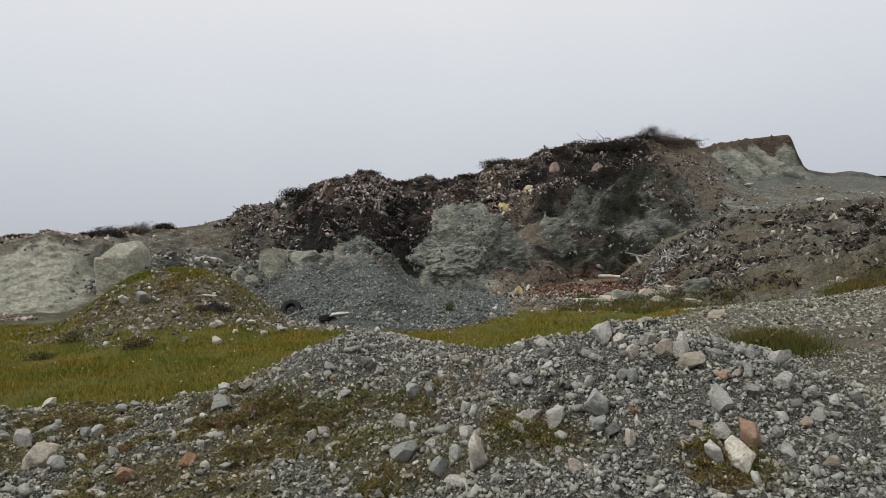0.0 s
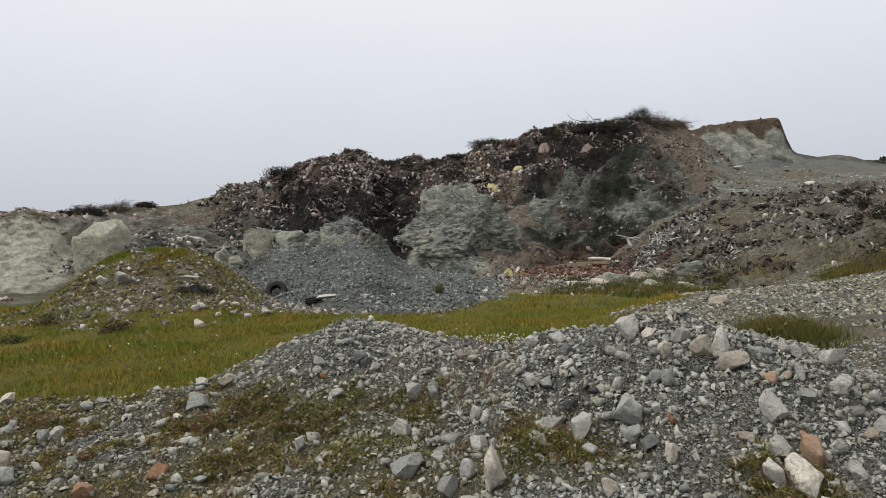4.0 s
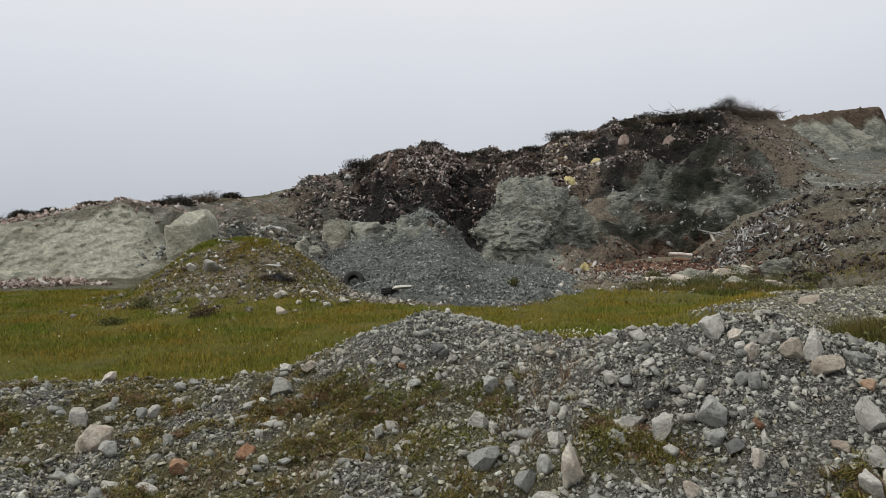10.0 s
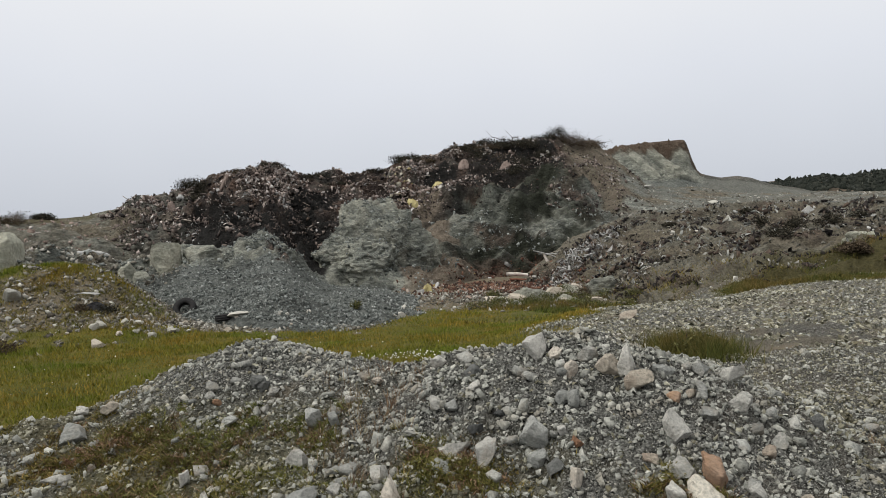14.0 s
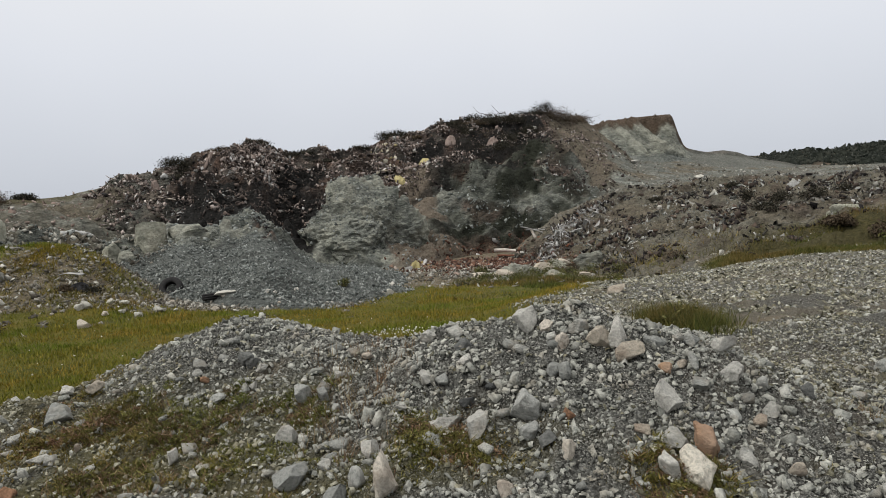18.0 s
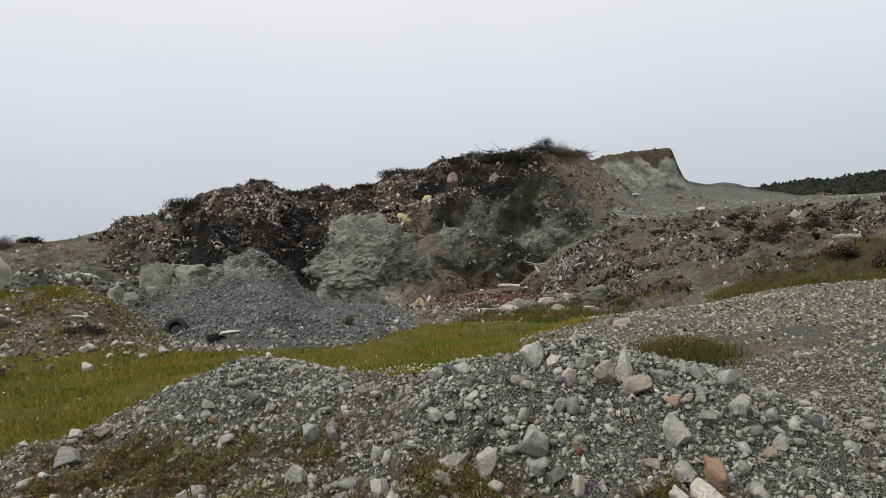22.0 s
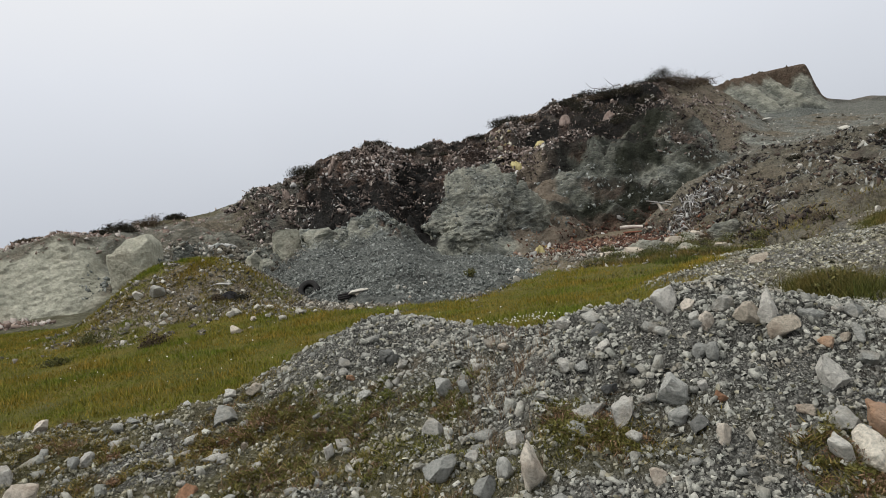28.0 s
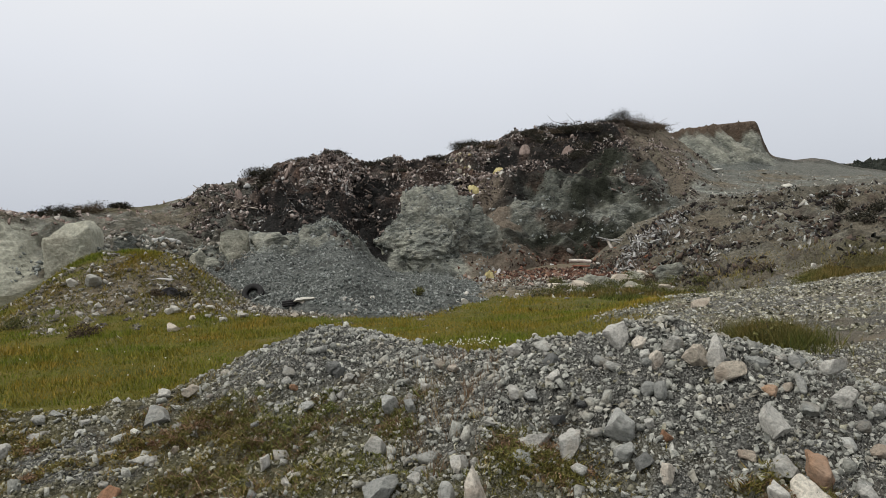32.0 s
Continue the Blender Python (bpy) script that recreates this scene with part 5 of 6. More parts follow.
s = sizes_of(len(p), rng, 0.03, 0.2, (1.0, 0.4, 0.12), 2.4)
put("pale_litter", scatter("spur_litter", FLAKES, p, s, m_litter, rng), label="white scraps scattered down the spur", category="litter", kind="stuff")
p = on_mesh(spur_pts, band(spur_v, 0.9, 4, 0.1), 2600, rng)
s = sizes_of(len(p), rng, 0.03, 0.16, (1.0, 0.8, 0.5), 2.6)
put("gravel", scatter("gravel_track", GRIT, p, s, m_earthy, rng), label="grey gravel on the track above", category="gravel", kind="stuff")
p = on_mesh(hill_pts, band(hill_a, 25.5, 50, 0.8) * band(hill_v, 0, 3, 0.1), 3000, rng)
s = sizes_of(len(p), rng, 0.04, 0.22, (1.0, 0.8, 0.4), 2.8)
put("gravel", scatter("gravel_terrace", GRIT, p, s, m_earthy, rng), label="stones strewn over the upper terrace", category="gravel", kind="stuff")

def near_line(pts, a, b, wide):
    """1 along the line from a to b on the plan, falling off sideways."""
    ax, ay, dx, dy = a[0], a[1], b[0] - a[0], b[1] - a[1]
    t = np.clip(((pts[..., 0] - ax) * dx + (pts[..., 1] - ay) * dy) / (dx * dx + dy * dy), 0, 1)
    return np.exp(-((pts[..., 0] - ax - t * dx) ** 2 + (pts[..., 1] - ay - t * dy) ** 2) / wide ** 2)


# pale strips: a thick cluster under the rim, a stream down to the pit, and debris all over the upper spur
strips = side * (near_line(spur_pts, (17.3, 38.5), (19.6, 40.2), 0.8) + 0.9 * near_line(spur_pts, (16.7, 39.2), (14.0, 36.0), 0.6))
p = on_mesh(spur_pts, strips, 900, rng)
s = sizes_of(len(p), rng, 0.06, 0.34, (1.0, 0.32, 0.07), 1.8)
put("pale_litter", scatter("spur_strips", FLAKES, p + (0, 0, 0.1), s, m_litter, rng, 0.8), label="pale strips of board and plastic on the spur", category="litter", kind="stuff")
patchy = sstep(-0.25, 0.35, fbm(*(spur_pts.reshape(-1, 3).T * 0.55), 3, 437).reshape(spur_v.shape))
trail = (band(spur_a, 24, 37, 1.2) * band(spur_v, 0.3, 0.98, 0.08) + 0.6 * band(spur_a, 36, 52, 1.2) * band(spur_v, 0.45, 1.0, 0.08)) * patchy
p = on_mesh(spur_pts, trail, 3200, rng)
s = sizes_of(len(p), rng, 0.035, 0.28, (1.0, 0.35, 0.1), 2.3)
put("pale_litter", scatter("spur_trails", FLAKES, p + (0, 0, 0.03), s, m_strip, rng, 0.9), label="grey torn strips strewn along the spur", category="litter", kind="stuff")
p = on_mesh(spur_pts, trail * sstep(-0.1, 0.3, fbm(*(spur_pts.reshape(-1, 3).T * 1.1), 2, 433).reshape(spur_v.shape)), 3000, rng)
s = sizes_of(len(p), rng, 0.05, 0.26, (1.0, 0.7, 0.4), 2.0)
put("burnt_clods", scatter("trail_clods", GRIT, p, s, m_clod, rng), label="dark clods lying between the torn strips", category="rubbish", kind="stuff")

dark_clump = side * sstep(0.15, 0.55, fbm(*(spur_pts.reshape(-1, 3).T * 0.6), 3, 431).reshape(spur_v.shape))
p = on_mesh(spur_pts, dark_clump, 4200, rng)
s = sizes_of(len(p), rng, 0.04, 0.24, (1.0, 0.7, 0.4), 2.0)
put("burnt_clods", scatter("spur_clods", GRIT, p, s, m_clod, rng), label="dark clods and scraps in clumps on the spur", category="rubbish", kind="stuff")


def pit_keep(x, y):
    return np.exp(-(((x - 11) / 4.5) ** 2 + ((y - 33) / 4.5) ** 2)) * (0.4 + 0.6 * sstep(0, 0.5, fbm(x * 0.6, y * 0.6, 1, 3, 441)))


p = sown(4200, 3, 19, 26, 41, pit_keep, rng)
s = sizes_of(len(p), rng, 0.025, 0.16, (1.0, 0.75, 0.45), 2.8)
put("rubble", scatter("rubble_pit", GRIT, lay(p, land, s), s, m_earthy, rng, 0.4), label="loose rubble strewn over the pit floor", category="rubble", kind="stuff")
crag("rock_block", [(12.0, 30.0, -0.45, 1.2, 0.6, 0.5)], 2540, 0.5, "flat tan slab of rock in the grass", rough=0.2, flake=0.1, level=5, soil=0.9)
crag("rock_block", [(9.6, 29.4, -0.6, 0.8, 0.5, 0.4)], 2550, 0.5, "flat pale slab of rock in the grass", rough=0.2, flake=0.1, level=5, soil=0.6)
crag("rock_block", [(15.2, 31.6, 0.1, 1.3, 0.7, 0.7)], 2560, 0.3, "grey rock below the spur", rough=0.25, flake=0.1, level=5, soil=0.3)

p = on_mesh(hill_pts, band(hill_v, 1.9, 3.02, 0.08) * band(hill_a, -40, -12, 0.8), 2400, rng)
s = sizes_of(len(p), rng, 0.03, 0.22, (1.0, 0.75, 0.45), 2.8)
put("rubble", scatter("rubble_top", GRIT, p, s, m_brick, rng), label="brownish stones on the earth above the cliff", category="rubble", kind="stuff")
p = on_mesh(hill_pts, band(hill_v, 1.05, 2.0, 0.05) * band(hill_a, -24, 26, 0.8) * sstep(-0.1, 0.4, lump_n), 3000, rng)
s = sizes_of(len(p), rng, 0.03, 0.2, (1.0, 0.75, 0.5), 2.6)
put("rubble", scatter("rubble_face", GRIT, p, s, m_scree, rng), label="loose grey stones lodged on the quarry face", category="rubble", kind="stuff")

# slabs and litter at the mouth of the pit
for k, (x, y, w, h, lab) in enumerate([(10.0, 30.7, 1.5, 0.5, "tan rock slab among grass at the pit"), (11.4, 31.6, 1.2, 0.45, "tan rock slab among grass at the pit"), (8.9, 31.3, 0.9, 0.35, "flat tan stone among grass at the pit"),
                                      (12.6, 32.6, 1.6, 0.6, "dusty tan rock below the spur"), (14.3, 33.8, 1.3, 0.6, "dusty tan rock below the spur"), (13.2, 28.6, 0.9, 0.45, "pale tan boulder on the stony slope"), (11.8, 29.3, 0.6, 0.3, "pale tan stone on the stony slope")]):
    boulder(x, y, w * 0.85, h * 1.1, 1800 + k, m_tan, lab, "rock", deep=0.38)
p = on_mesh(hill_pts, band(hill_v, 0.1, 1.0, 0.08) * band(hill_a, 9.6, 21, 0.5), 1500, rng)
s = sizes_of(len(p), rng, 0.03, 0.2, (1.0, 0.6, 0.3), 2.2)
m_gaudy = island_mat("coloured_refuse", [(0, (0.02, 0.015, 0.013)), (0.45, (0.07, 0.043, 0.033)), (0.72, (0.17, 0.105, 0.075)), (0.86, (0.36, 0.31, 0.27)), (0.90, (0.30, 0.24, 0.09)), (0.95, (0.27, 0.10, 0.055)), (1, (0.5, 0.48, 0.46))])
put("pit_rubbish", scatter("pit_refuse", GRIT + BOXES, p, s, m_gaudy, rng), label="coloured household refuse spilled into the pit", category="rubbish", kind="stuff")

def floor_keep(x, y):
    return np.exp(-(((x - 11.5) / 3.2) ** 2 + ((y - 37.5) / 3.2) ** 2))


p = sown(1100, 5, 18, 31, 43, floor_keep, rng)
s = sizes_of(len(p), rng, 0.03, 0.22, (1.0, 0.4, 0.2), 2.2)
z = np.array([top_z(*q) for q in p])[:, None] + s[:, 2:] * 0.4
put("pit_rubbish", scatter("pit_floor_refuse", GRIT + BOXES, np.concatenate([p, z], 1), s, m_gaudy, rng), label="brown and pale refuse lying on the pit floor", category="rubbish", kind="stuff")
p = sown(2600, 5, 18, 30, 43, floor_keep, rng)
s = sizes_of(len(p), rng, 0.04, 0.2, (1.0, 0.7, 0.4), 2.2)
z = np.array([top_z(*q) for q in p])[:, None] + s[:, 2:] * 0.3
put("burnt_clods", scatter("pit_clods", GRIT, np.concatenate([p, z], 1), s, m_red, rng), label="dark red-brown clods on the pit floor", category="rubbish", kind="stuff")


# loose chips lying on the rib and on the ledges of the outcrop
for rock, n, small, big in ((rib, 3200, 0.02, 0.12), (outcrop, 2600, 0.025, 0.14)):
    co = np.zeros(len(rock.data.vertices) * 3, np.float32)
    rock.data.vertices.foreach_get("co", co)
    nor = np.zeros(len(rock.data.vertices) * 3, np.float32)
    rock.data.vertices.foreach_get("normal", nor)
    co, nor = co.reshape(-1, 3), nor.reshape(-1, 3)
    p = on_mesh(co, sstep(0.15, 0.7, nor[:, 2]) * (co[:, 2] > -0.6), n, rng)
    s = sizes_of(len(p), rng, small, big, (1.0, 0.75, 0.45), 2.8)
    put("rubble", scatter("ledge_chips", GRIT, p, s, m_scree, rng), label="grey chips lodged on the rock ledges", category="rubble", kind="stuff")

# stones along the edge of the meadow
for k in range(22):
    x = float(rng.uniform(-9.5, 0.5))
    y = 25.2 + 0.05 * x - 1.6 * math.exp(-((x + 6) / 2.2) ** 2) + float(rng.normal() * 0.7)
    w = float(rng.uniform(0.12, 0.36))
    boulder(x, y, w, w * float(rng.uniform(0.45, 0.8)), 1900 + k, (m_pale, m_tan, m_white)[k % 3], ("pale grey", "tan", "whitish")[k % 3] + " loose stone along the meadow edge", "stone", deep=0.15)

# pale torn scraps in drifts low on the waste heap
for a0, a1, v0, v1, n in ((-10.6, -8.2, 2.1, 2.5, 420), (-6.5, -3.5, 2.2, 2.55, 260), (-14.5, -11.2, 1.5, 2.1, 420), (-11.8, -9.5, 2.3, 2.9, 260), (7, 10, 2.45, 2.9, 200), (-9.5, -6, 2.55, 2.95, 200)):
    p = on_mesh(hill_pts, band(hill_a, a0, a1, 0.4) * band(hill_v, v0, v1, 0.06) * sstep(-0.1, 0.3, fbm(*(hill_pts.reshape(-1, 3).T * 0.8), 2, 701).reshape(hill_v.shape)), n, rng)
    s = sizes_of(len(p), rng, 0.04, 0.26, (1.0, 0.5, 0.1), 2.0)
    put("pale_litter", scatter("torn_scraps", FLAKES, p, s, m_litter, rng), label="drift of torn whitish scraps in dark waste", category="litter", kind="stuff")

# yellow and cream scraps below the crest
m_cream = island_mat("yellow_cream_scraps", [(0, (0.20, 0.165, 0.08)), (0.4, (0.36, 0.31, 0.17)), (0.7, (0.45, 0.41, 0.29)), (1, (0.52, 0.49, 0.42))])
p = on_mesh(hill_pts, band(hill_a, 6.8, 10.2, 0.6) * band(hill_v, 2.5, 2.85, 0.06), 110, rng)
s = sizes_of(len(p), rng, 0.08, 0.32, (1.0, 0.7, 0.3), 1.8)
put("cream_scraps", scatter("cream_scraps", CHIPS, p, s, m_cream, rng), label="yellow and cream torn sacks and scraps", category="rubbish", kind="stuff")

# angular slabs lying about in the weeds of the bank
for k in range(20):
    x, y = float(rng.uniform(-5.2, -1.2)), float(rng.uniform(4.4, 6.9))
    w = float(rng.uniform(0.08, 0.19))
    boulder(x, y, w, w * float(rng.uniform(0.35, 0.65)), 2600 + k, (m_grey, m_pale, m_grey, m_tan)[k % 4], ("grey", "pale grey", "grey", "tan")[k % 4] + " angular slab among weeds on the bank", "flat_rock", deep=0.2)

# ---- grass and weeds ----
def blade_mat(name, a, b_, c, patch=0.5):
    m, n, l, b = material(name, 0.75)
    co = geo(n, "Position")
    rnd = ramp(n, l, geo(n, "Random Per Island"), [(0, a), (0.5, b_), (1, c)])
    f = tex_noise(n, l, co, 0.45, 4)
    big = ramp(n, l, f, [(0.34, (0.62, 1.0, 0.5)), (0.48, (1.05, 1.05, 0.85)), (0.62, (1.5, 1.1, 1.0))])
    l.new(mixed(n, l, patch, rnd, big, "MULTIPLY"), b.inputs["Base Color"])
    return m


m_grass = blade_mat("meadow_grass", (0.072, 0.08, 0.011), (0.15, 0.147, 0.02), (0.235, 0.195, 0.04), 0.75)
m_weed = blade_mat("low_weeds", (0.06, 0.063, 0.016), (0.135, 0.125, 0.034), (0.23, 0.185, 0.07), 0.5)
m_tuft = blade_mat("green_tufts", (0.046, 0.052, 0.013), (0.10, 0.10, 0.026), (0.175, 0.155, 0.055), 0.4)
m_rusty = blade_mat("rusty_weeds", (0.07, 0.045, 0.03), (0.16, 0.095, 0.06), (0.26, 0.19, 0.12), 0.3)
m_dry = blade_mat("dry_stalks", (0.10, 0.06, 0.04), (0.18, 0.115, 0.075), (0.30, 0.22, 0.145), 0.3)
m_lush = blade_mat("lush_grass", (0.038, 0.043, 0.012), (0.085, 0.082, 0.024), (0.155, 0.125, 0.045), 0.7)


def blades(name, p, z, tall, wide, mat, r, lean=0.35):
    n = len(p)
    turn = r.uniform(0, 2 * np.pi, n)
    across = np.stack([np.cos(turn), np.sin(turn), 0 * turn], -1) * wide[:, None] / 2
    base = np.concatenate([p, z[:, None] - 0.01], 1)
    bend = np.concatenate([r.normal(size=(n, 2)) * lean, np.ones((n, 1))], 1)
    tip = base + bend * tall[:, None]
    v = np.stack([base - across, base + across, tip], 1).reshape(-1, 3)
    return mesh_np(name, v, np.arange(3 * n).reshape(-1, 3), mat)


def meadow_keep(x, y):
    c, _ = cover_map(x, y)
    fan = (x > -0.78 * y - 2) & (x < 0.45 * y + 3)
    return fan * np.clip(1 - c[:, 0] - 1.05 * c[:, 2], 0, 1) * np.clip(13 / (y + 1), 0.55, 1)


def ground_z(x, y):
    near = (x > -9) & (x < 11) & (y > 0.5) & (y < 12)
    return np.where(near, np.maximum(bank_height(x, y), land(x, y) - 0.16), land(x, y))


p = sown(165000, -27, 14, 8.0, 34, meadow_keep, rng)
tuft = np.clip(0.75 + 0.45 * fbm(p[:, 0] * 0.8, p[:, 1] * 0.8, 7, 3, 515), 0.45, 1.4)
tall = rng.uniform(0.04, 0.15, len(p)) * tuft
put("meadow_grass", blades("meadow_grass", p, ground_z(*p.T), tall, 0.008 + 0.0011 * p[:, 1] * rng.uniform(0.6, 1.2, len(p)), m_grass, rng), label="olive-green meadow grass with dry yellow patches", category="grass", kind="stuff")


def weed_keep(x, y):
    c, _ = cover_map(x, y)
    fan = (np.abs(x - 0.3 * y) < 1.2 + 0.95 * y) & (y > 2.2)
    return fan * sstep(0.15, 0.6, c[:, 1]) * np.clip(5 / y, 0.3, 1) * sstep(-0.2, 0.4, fbm(x * 3.2, y * 3.2, 4, 3, 541))


def tufts(name, n, box, keep, per, spread, low, high, wide, mat, label, lean=0.7):
    """Weeds in clumps: many blades fanning out of each root."""
    cx = sown(n, *box, keep, rng)
    grow = rng.uniform(0.3, 1.0, n) ** 1.6
    off = rng.normal(size=(n * per, 2)) * spread * np.repeat(0.5 + grow, per)[:, None]
    p = np.repeat(cx, per, axis=0) + off
    tall = np.repeat(low + (high - low) * grow, per) * rng.uniform(0.4, 1.2, len(p))
    return put(name, blades(name, p, bank_height(*p.T), tall, rng.uniform(*wide, len(p)), mat, rng, lean), label=label, category="weeds", kind="stuff")


def clump_keep(x, y):
    return weed_keep(x, y) * sstep(0.0, 0.5, fbm(x * 1.9, y * 1.9, 8, 2, 547))


WEED_BOX = (-8.5, 4.5, 2.4, 9.0)
tufts("low_weeds", 8500, WEED_BOX, weed_keep, 16, 0.035, 0.012, 0.045, (0.006, 0.014), m_weed, "low brownish-green weeds creeping over the gravel", 0.8)
tufts("green_tufts", 1050, WEED_BOX, clump_keep, 44, 0.035, 0.015, 0.065, (0.006, 0.014), m_tuft, "olive-green grass tufts rooted in the gravel", 0.9)
tufts("rusty_weeds", 750, WEED_BOX, clump_keep, 40, 0.035, 0.015, 0.075, (0.004, 0.010), m_rusty, "withered rust-brown weeds in clumps", 0.9)


def herbs(name, n, per, mat, label, wide, high, leaf):
    """Leafy cushions: many small leaves held at all angles round each root."""
    cx = sown(n, *WEED_BOX, clump_keep, rng)
    grow = rng.uniform(0.35, 1.0, n)
    way = rng.normal(size=(n * per, 3))
    way /= np.linalg.norm(way, axis=1)[:, None]
    way[:, 2] = np.abs(way[:, 2])
    way *= (rng.uniform(0.2, 1.0, n * per) ** 0.6 * np.repeat(grow, per))[:, None] * (wide, wide, high)
    root = np.repeat(np.concatenate([cx, bank_height(*cx.T)[:, None]], 1), per, axis=0)
    c = root + way
    e1, e2 = rng.normal(size=(2, n * per, 3))
    e1 = e1 / np.linalg.norm(e1, axis=1)[:, None] + way / wide * 0.6
    e2 /= np.linalg.norm(e2, axis=1)[:, None]
    s = rng.uniform(0.5, 1.4, (n * per, 1)) * leaf
    v = np.stack([c - e1 * s, c + e2 * s * 0.35, c + e1 * s, c - e2 * s * 0.35], 1).reshape(-1, 3)
    return put(name, mesh_np(name, v, np.arange(4 * n * per).reshape(-1, 4), mat), label=label, category="weeds", kind="stuff")


herbs("leafy_weeds", 330, 130, m_tuft, "leafy olive-green weed cushions on the bank", 0.10, 0.085, 0.012)
herbs("withered_herbs", 210, 110, m_rusty, "withered brown herb cushions on the bank", 0.09, 0.08, 0.011)


def dry_keep(x, y):
    return np.clip(np.exp(-(((x - 0.55) / 0.32) ** 2 + ((y - 4.95) / 0.75) ** 2)) + 0.5 * np.exp(-(((x - 0.85) / 0.18) ** 2 + ((y - 5.8) / 0.8) ** 2)) + 0.35 * np.exp(-(((x - 4.6) / 0.6) ** 2 + ((y - 3.9) / 0.6) ** 2))
                   + 0.4 * np.exp(-(((x + 1.3) / 0.5) ** 2 + ((y - 4.5) / 0.5) ** 2)), 0, 1)


cx = sown(190, -2.5, 5.5, 3.0, 7.5, dry_keep, rng)
p = np.repeat(cx, 16, axis=0) + rng.normal(size=(len(cx) * 16, 2)) * 0.03
tall = np.repeat(rng.uniform(0.04, 0.16, len(cx)), 16) * rng.uniform(0.4, 1.2, len(p))
put("dry_stalks", blades("dry_stalks", p, bank_height(*p.T), tall, rng.uniform(0.003, 0.006, len(p)), m_dry, rng, 0.35), label="dead reddish-brown stalks between the heaps", category="weeds", kind="stuff")


def green_keep(x, y):
    _, g = cover_map(x, y)
    return g


p = sown(30000, 5, 26, 9.5, 25, green_keep, rng)
tall = rng.uniform(0.06, 0.28, len(p)) * np.clip(0.7 + 0.5 * fbm(p[:, 0] * 0.9, p[:, 1] * 0.9, 7, 3, 525), 0.3, 1.3)
put("lush_grass", blades("lush_grass", p, land(*p.T), tall, rng.uniform(0.012, 0.03, len(p)), m_lush, rng, 0.4), label="tall yellow-green grass growing in the stony slope", category="grass", kind="stuff")
p = rng.normal((6.35, 10.1), (0.24, 0.45), (6000, 2))
put("lush_grass", blades("patch_grass", p, land(*p.T), rng.uniform(0.1, 0.4, len(p)), rng.uniform(0.008, 0.016, len(p)), m_lush, rng, 0.45), label="rank clump of tall grass on the stones", category="grass", kind="stuff")
edge = np.concatenate([np.stack([rng.uniform(5.5, 12.5, 6000), rng.normal(25.5, 1.4, 6000)], -1), np.stack([rng.normal(10.8, 1.6, 4000), rng.normal(28.5, 1.0, 4000)], -1)])
edge = edge[fbm(edge[:, 0] * 0.5, edge[:, 1] * 0.5, 2, 3, 531) > -0.15]
put("lush_grass", blades("pit_grass", edge, land(*edge.T), rng.uniform(0.06, 0.26, len(edge)), rng.uniform(0.02, 0.05, len(edge)), m_lush, rng, 0.4), label="rank green grass along the pit edge", category="grass", kind="stuff")
kn = np.stack([rng.normal(-9.2, 1.5, 9000), rng.normal(28.9, 1.0, 9000)], -1)
kn = kn[fbm(kn[:, 0] * 0.8, kn[:, 1] * 0.8, 3, 3, 551) > 0.1]
put("knoll_grass", blades("knoll_grass", kn, land(*kn.T), rng.uniform(0.05, 0.22, len(kn)), rng.uniform(0.02, 0.04, len(kn)), m_grass, rng, 0.4), label="dry olive grass on top of the knoll", category="grass", kind="stuff")
kw = np.repeat(sown(300, -14, -5, 22, 28.5, knoll_keep, rng), 22, axis=0)
kw = kw + rng.normal(size=kw.shape) * 0.16
put("low_weeds", blades("knoll_weeds", kw, land(*kw.T), rng.uniform(0.04, 0.2, len(kw)), rng.uniform(0.02, 0.05, len(kw)), m_weed, rng, 0.8), label="low dark weeds in clumps on the knoll", category="weeds", kind="stuff")
m_flower = plain_mat("white_petals", (0.6, 0.6, 0.5), (0.75, 0.75, 0.68), 6, 0.7, 0.0)
fl = np.concatenate([rng.normal((2.3, 15.5), (0.5, 0.35), (70, 2)), sown(70, -16, 4, 10, 20, meadow_keep, rng)])
fz = land(*fl.T) + rng.uniform(0.1, 0.22, len(fl))
put("flowers", scatter("flowers", CHIPS, np.concatenate([fl, fz[:, None]], 1), np.full((len(fl), 3), 0.015) * rng.uniform(0.6, 1.3, (len(fl), 1)), m_flower, rng), label="small white flowers in the meadow", category="flowers", kind="stuff")


# ---- shrubs, brush ----
def tube(points, r0, r1, sides=5):
    points = np.asarray(points, float)
    n = len(points)
    d = np.gradient(points, axis=0)
    d /= np.linalg.norm(d, axis=1)[:, None] + 1e-9
    a = np.cross(d, (0.3, 0.5, 0.81))
    a /= np.linalg.norm(a, axis=1)[:, None] + 1e-9
    b = np.cross(d, a)
    t = np.linspace(0, 2 * np.pi, sides, endpoint=False)
    r = np.linspace(r0, r1, n)[:, None, None]
    v = points[:, None] + r * (np.cos(t)[None, :, None] * a[:, None] + np.sin(t)[None, :, None] * b[:, None])
    i = np.arange(n * sides).reshape(n, sides)
    f = np.stack([i[:-1], np.roll(i, -1, 1)[:-1], np.roll(i, -1, 1)[1:], i[1:]], -1).reshape(-1, 4)
    return v.reshape(-1, 3), f


def joined(pieces):
    vs, fs, base = [], [], 0
    for v, f in pieces:
        vs.append(v)
        fs.append(f + base)
        base += len(v)
    return np.concatenate(vs), np.concatenate(fs)


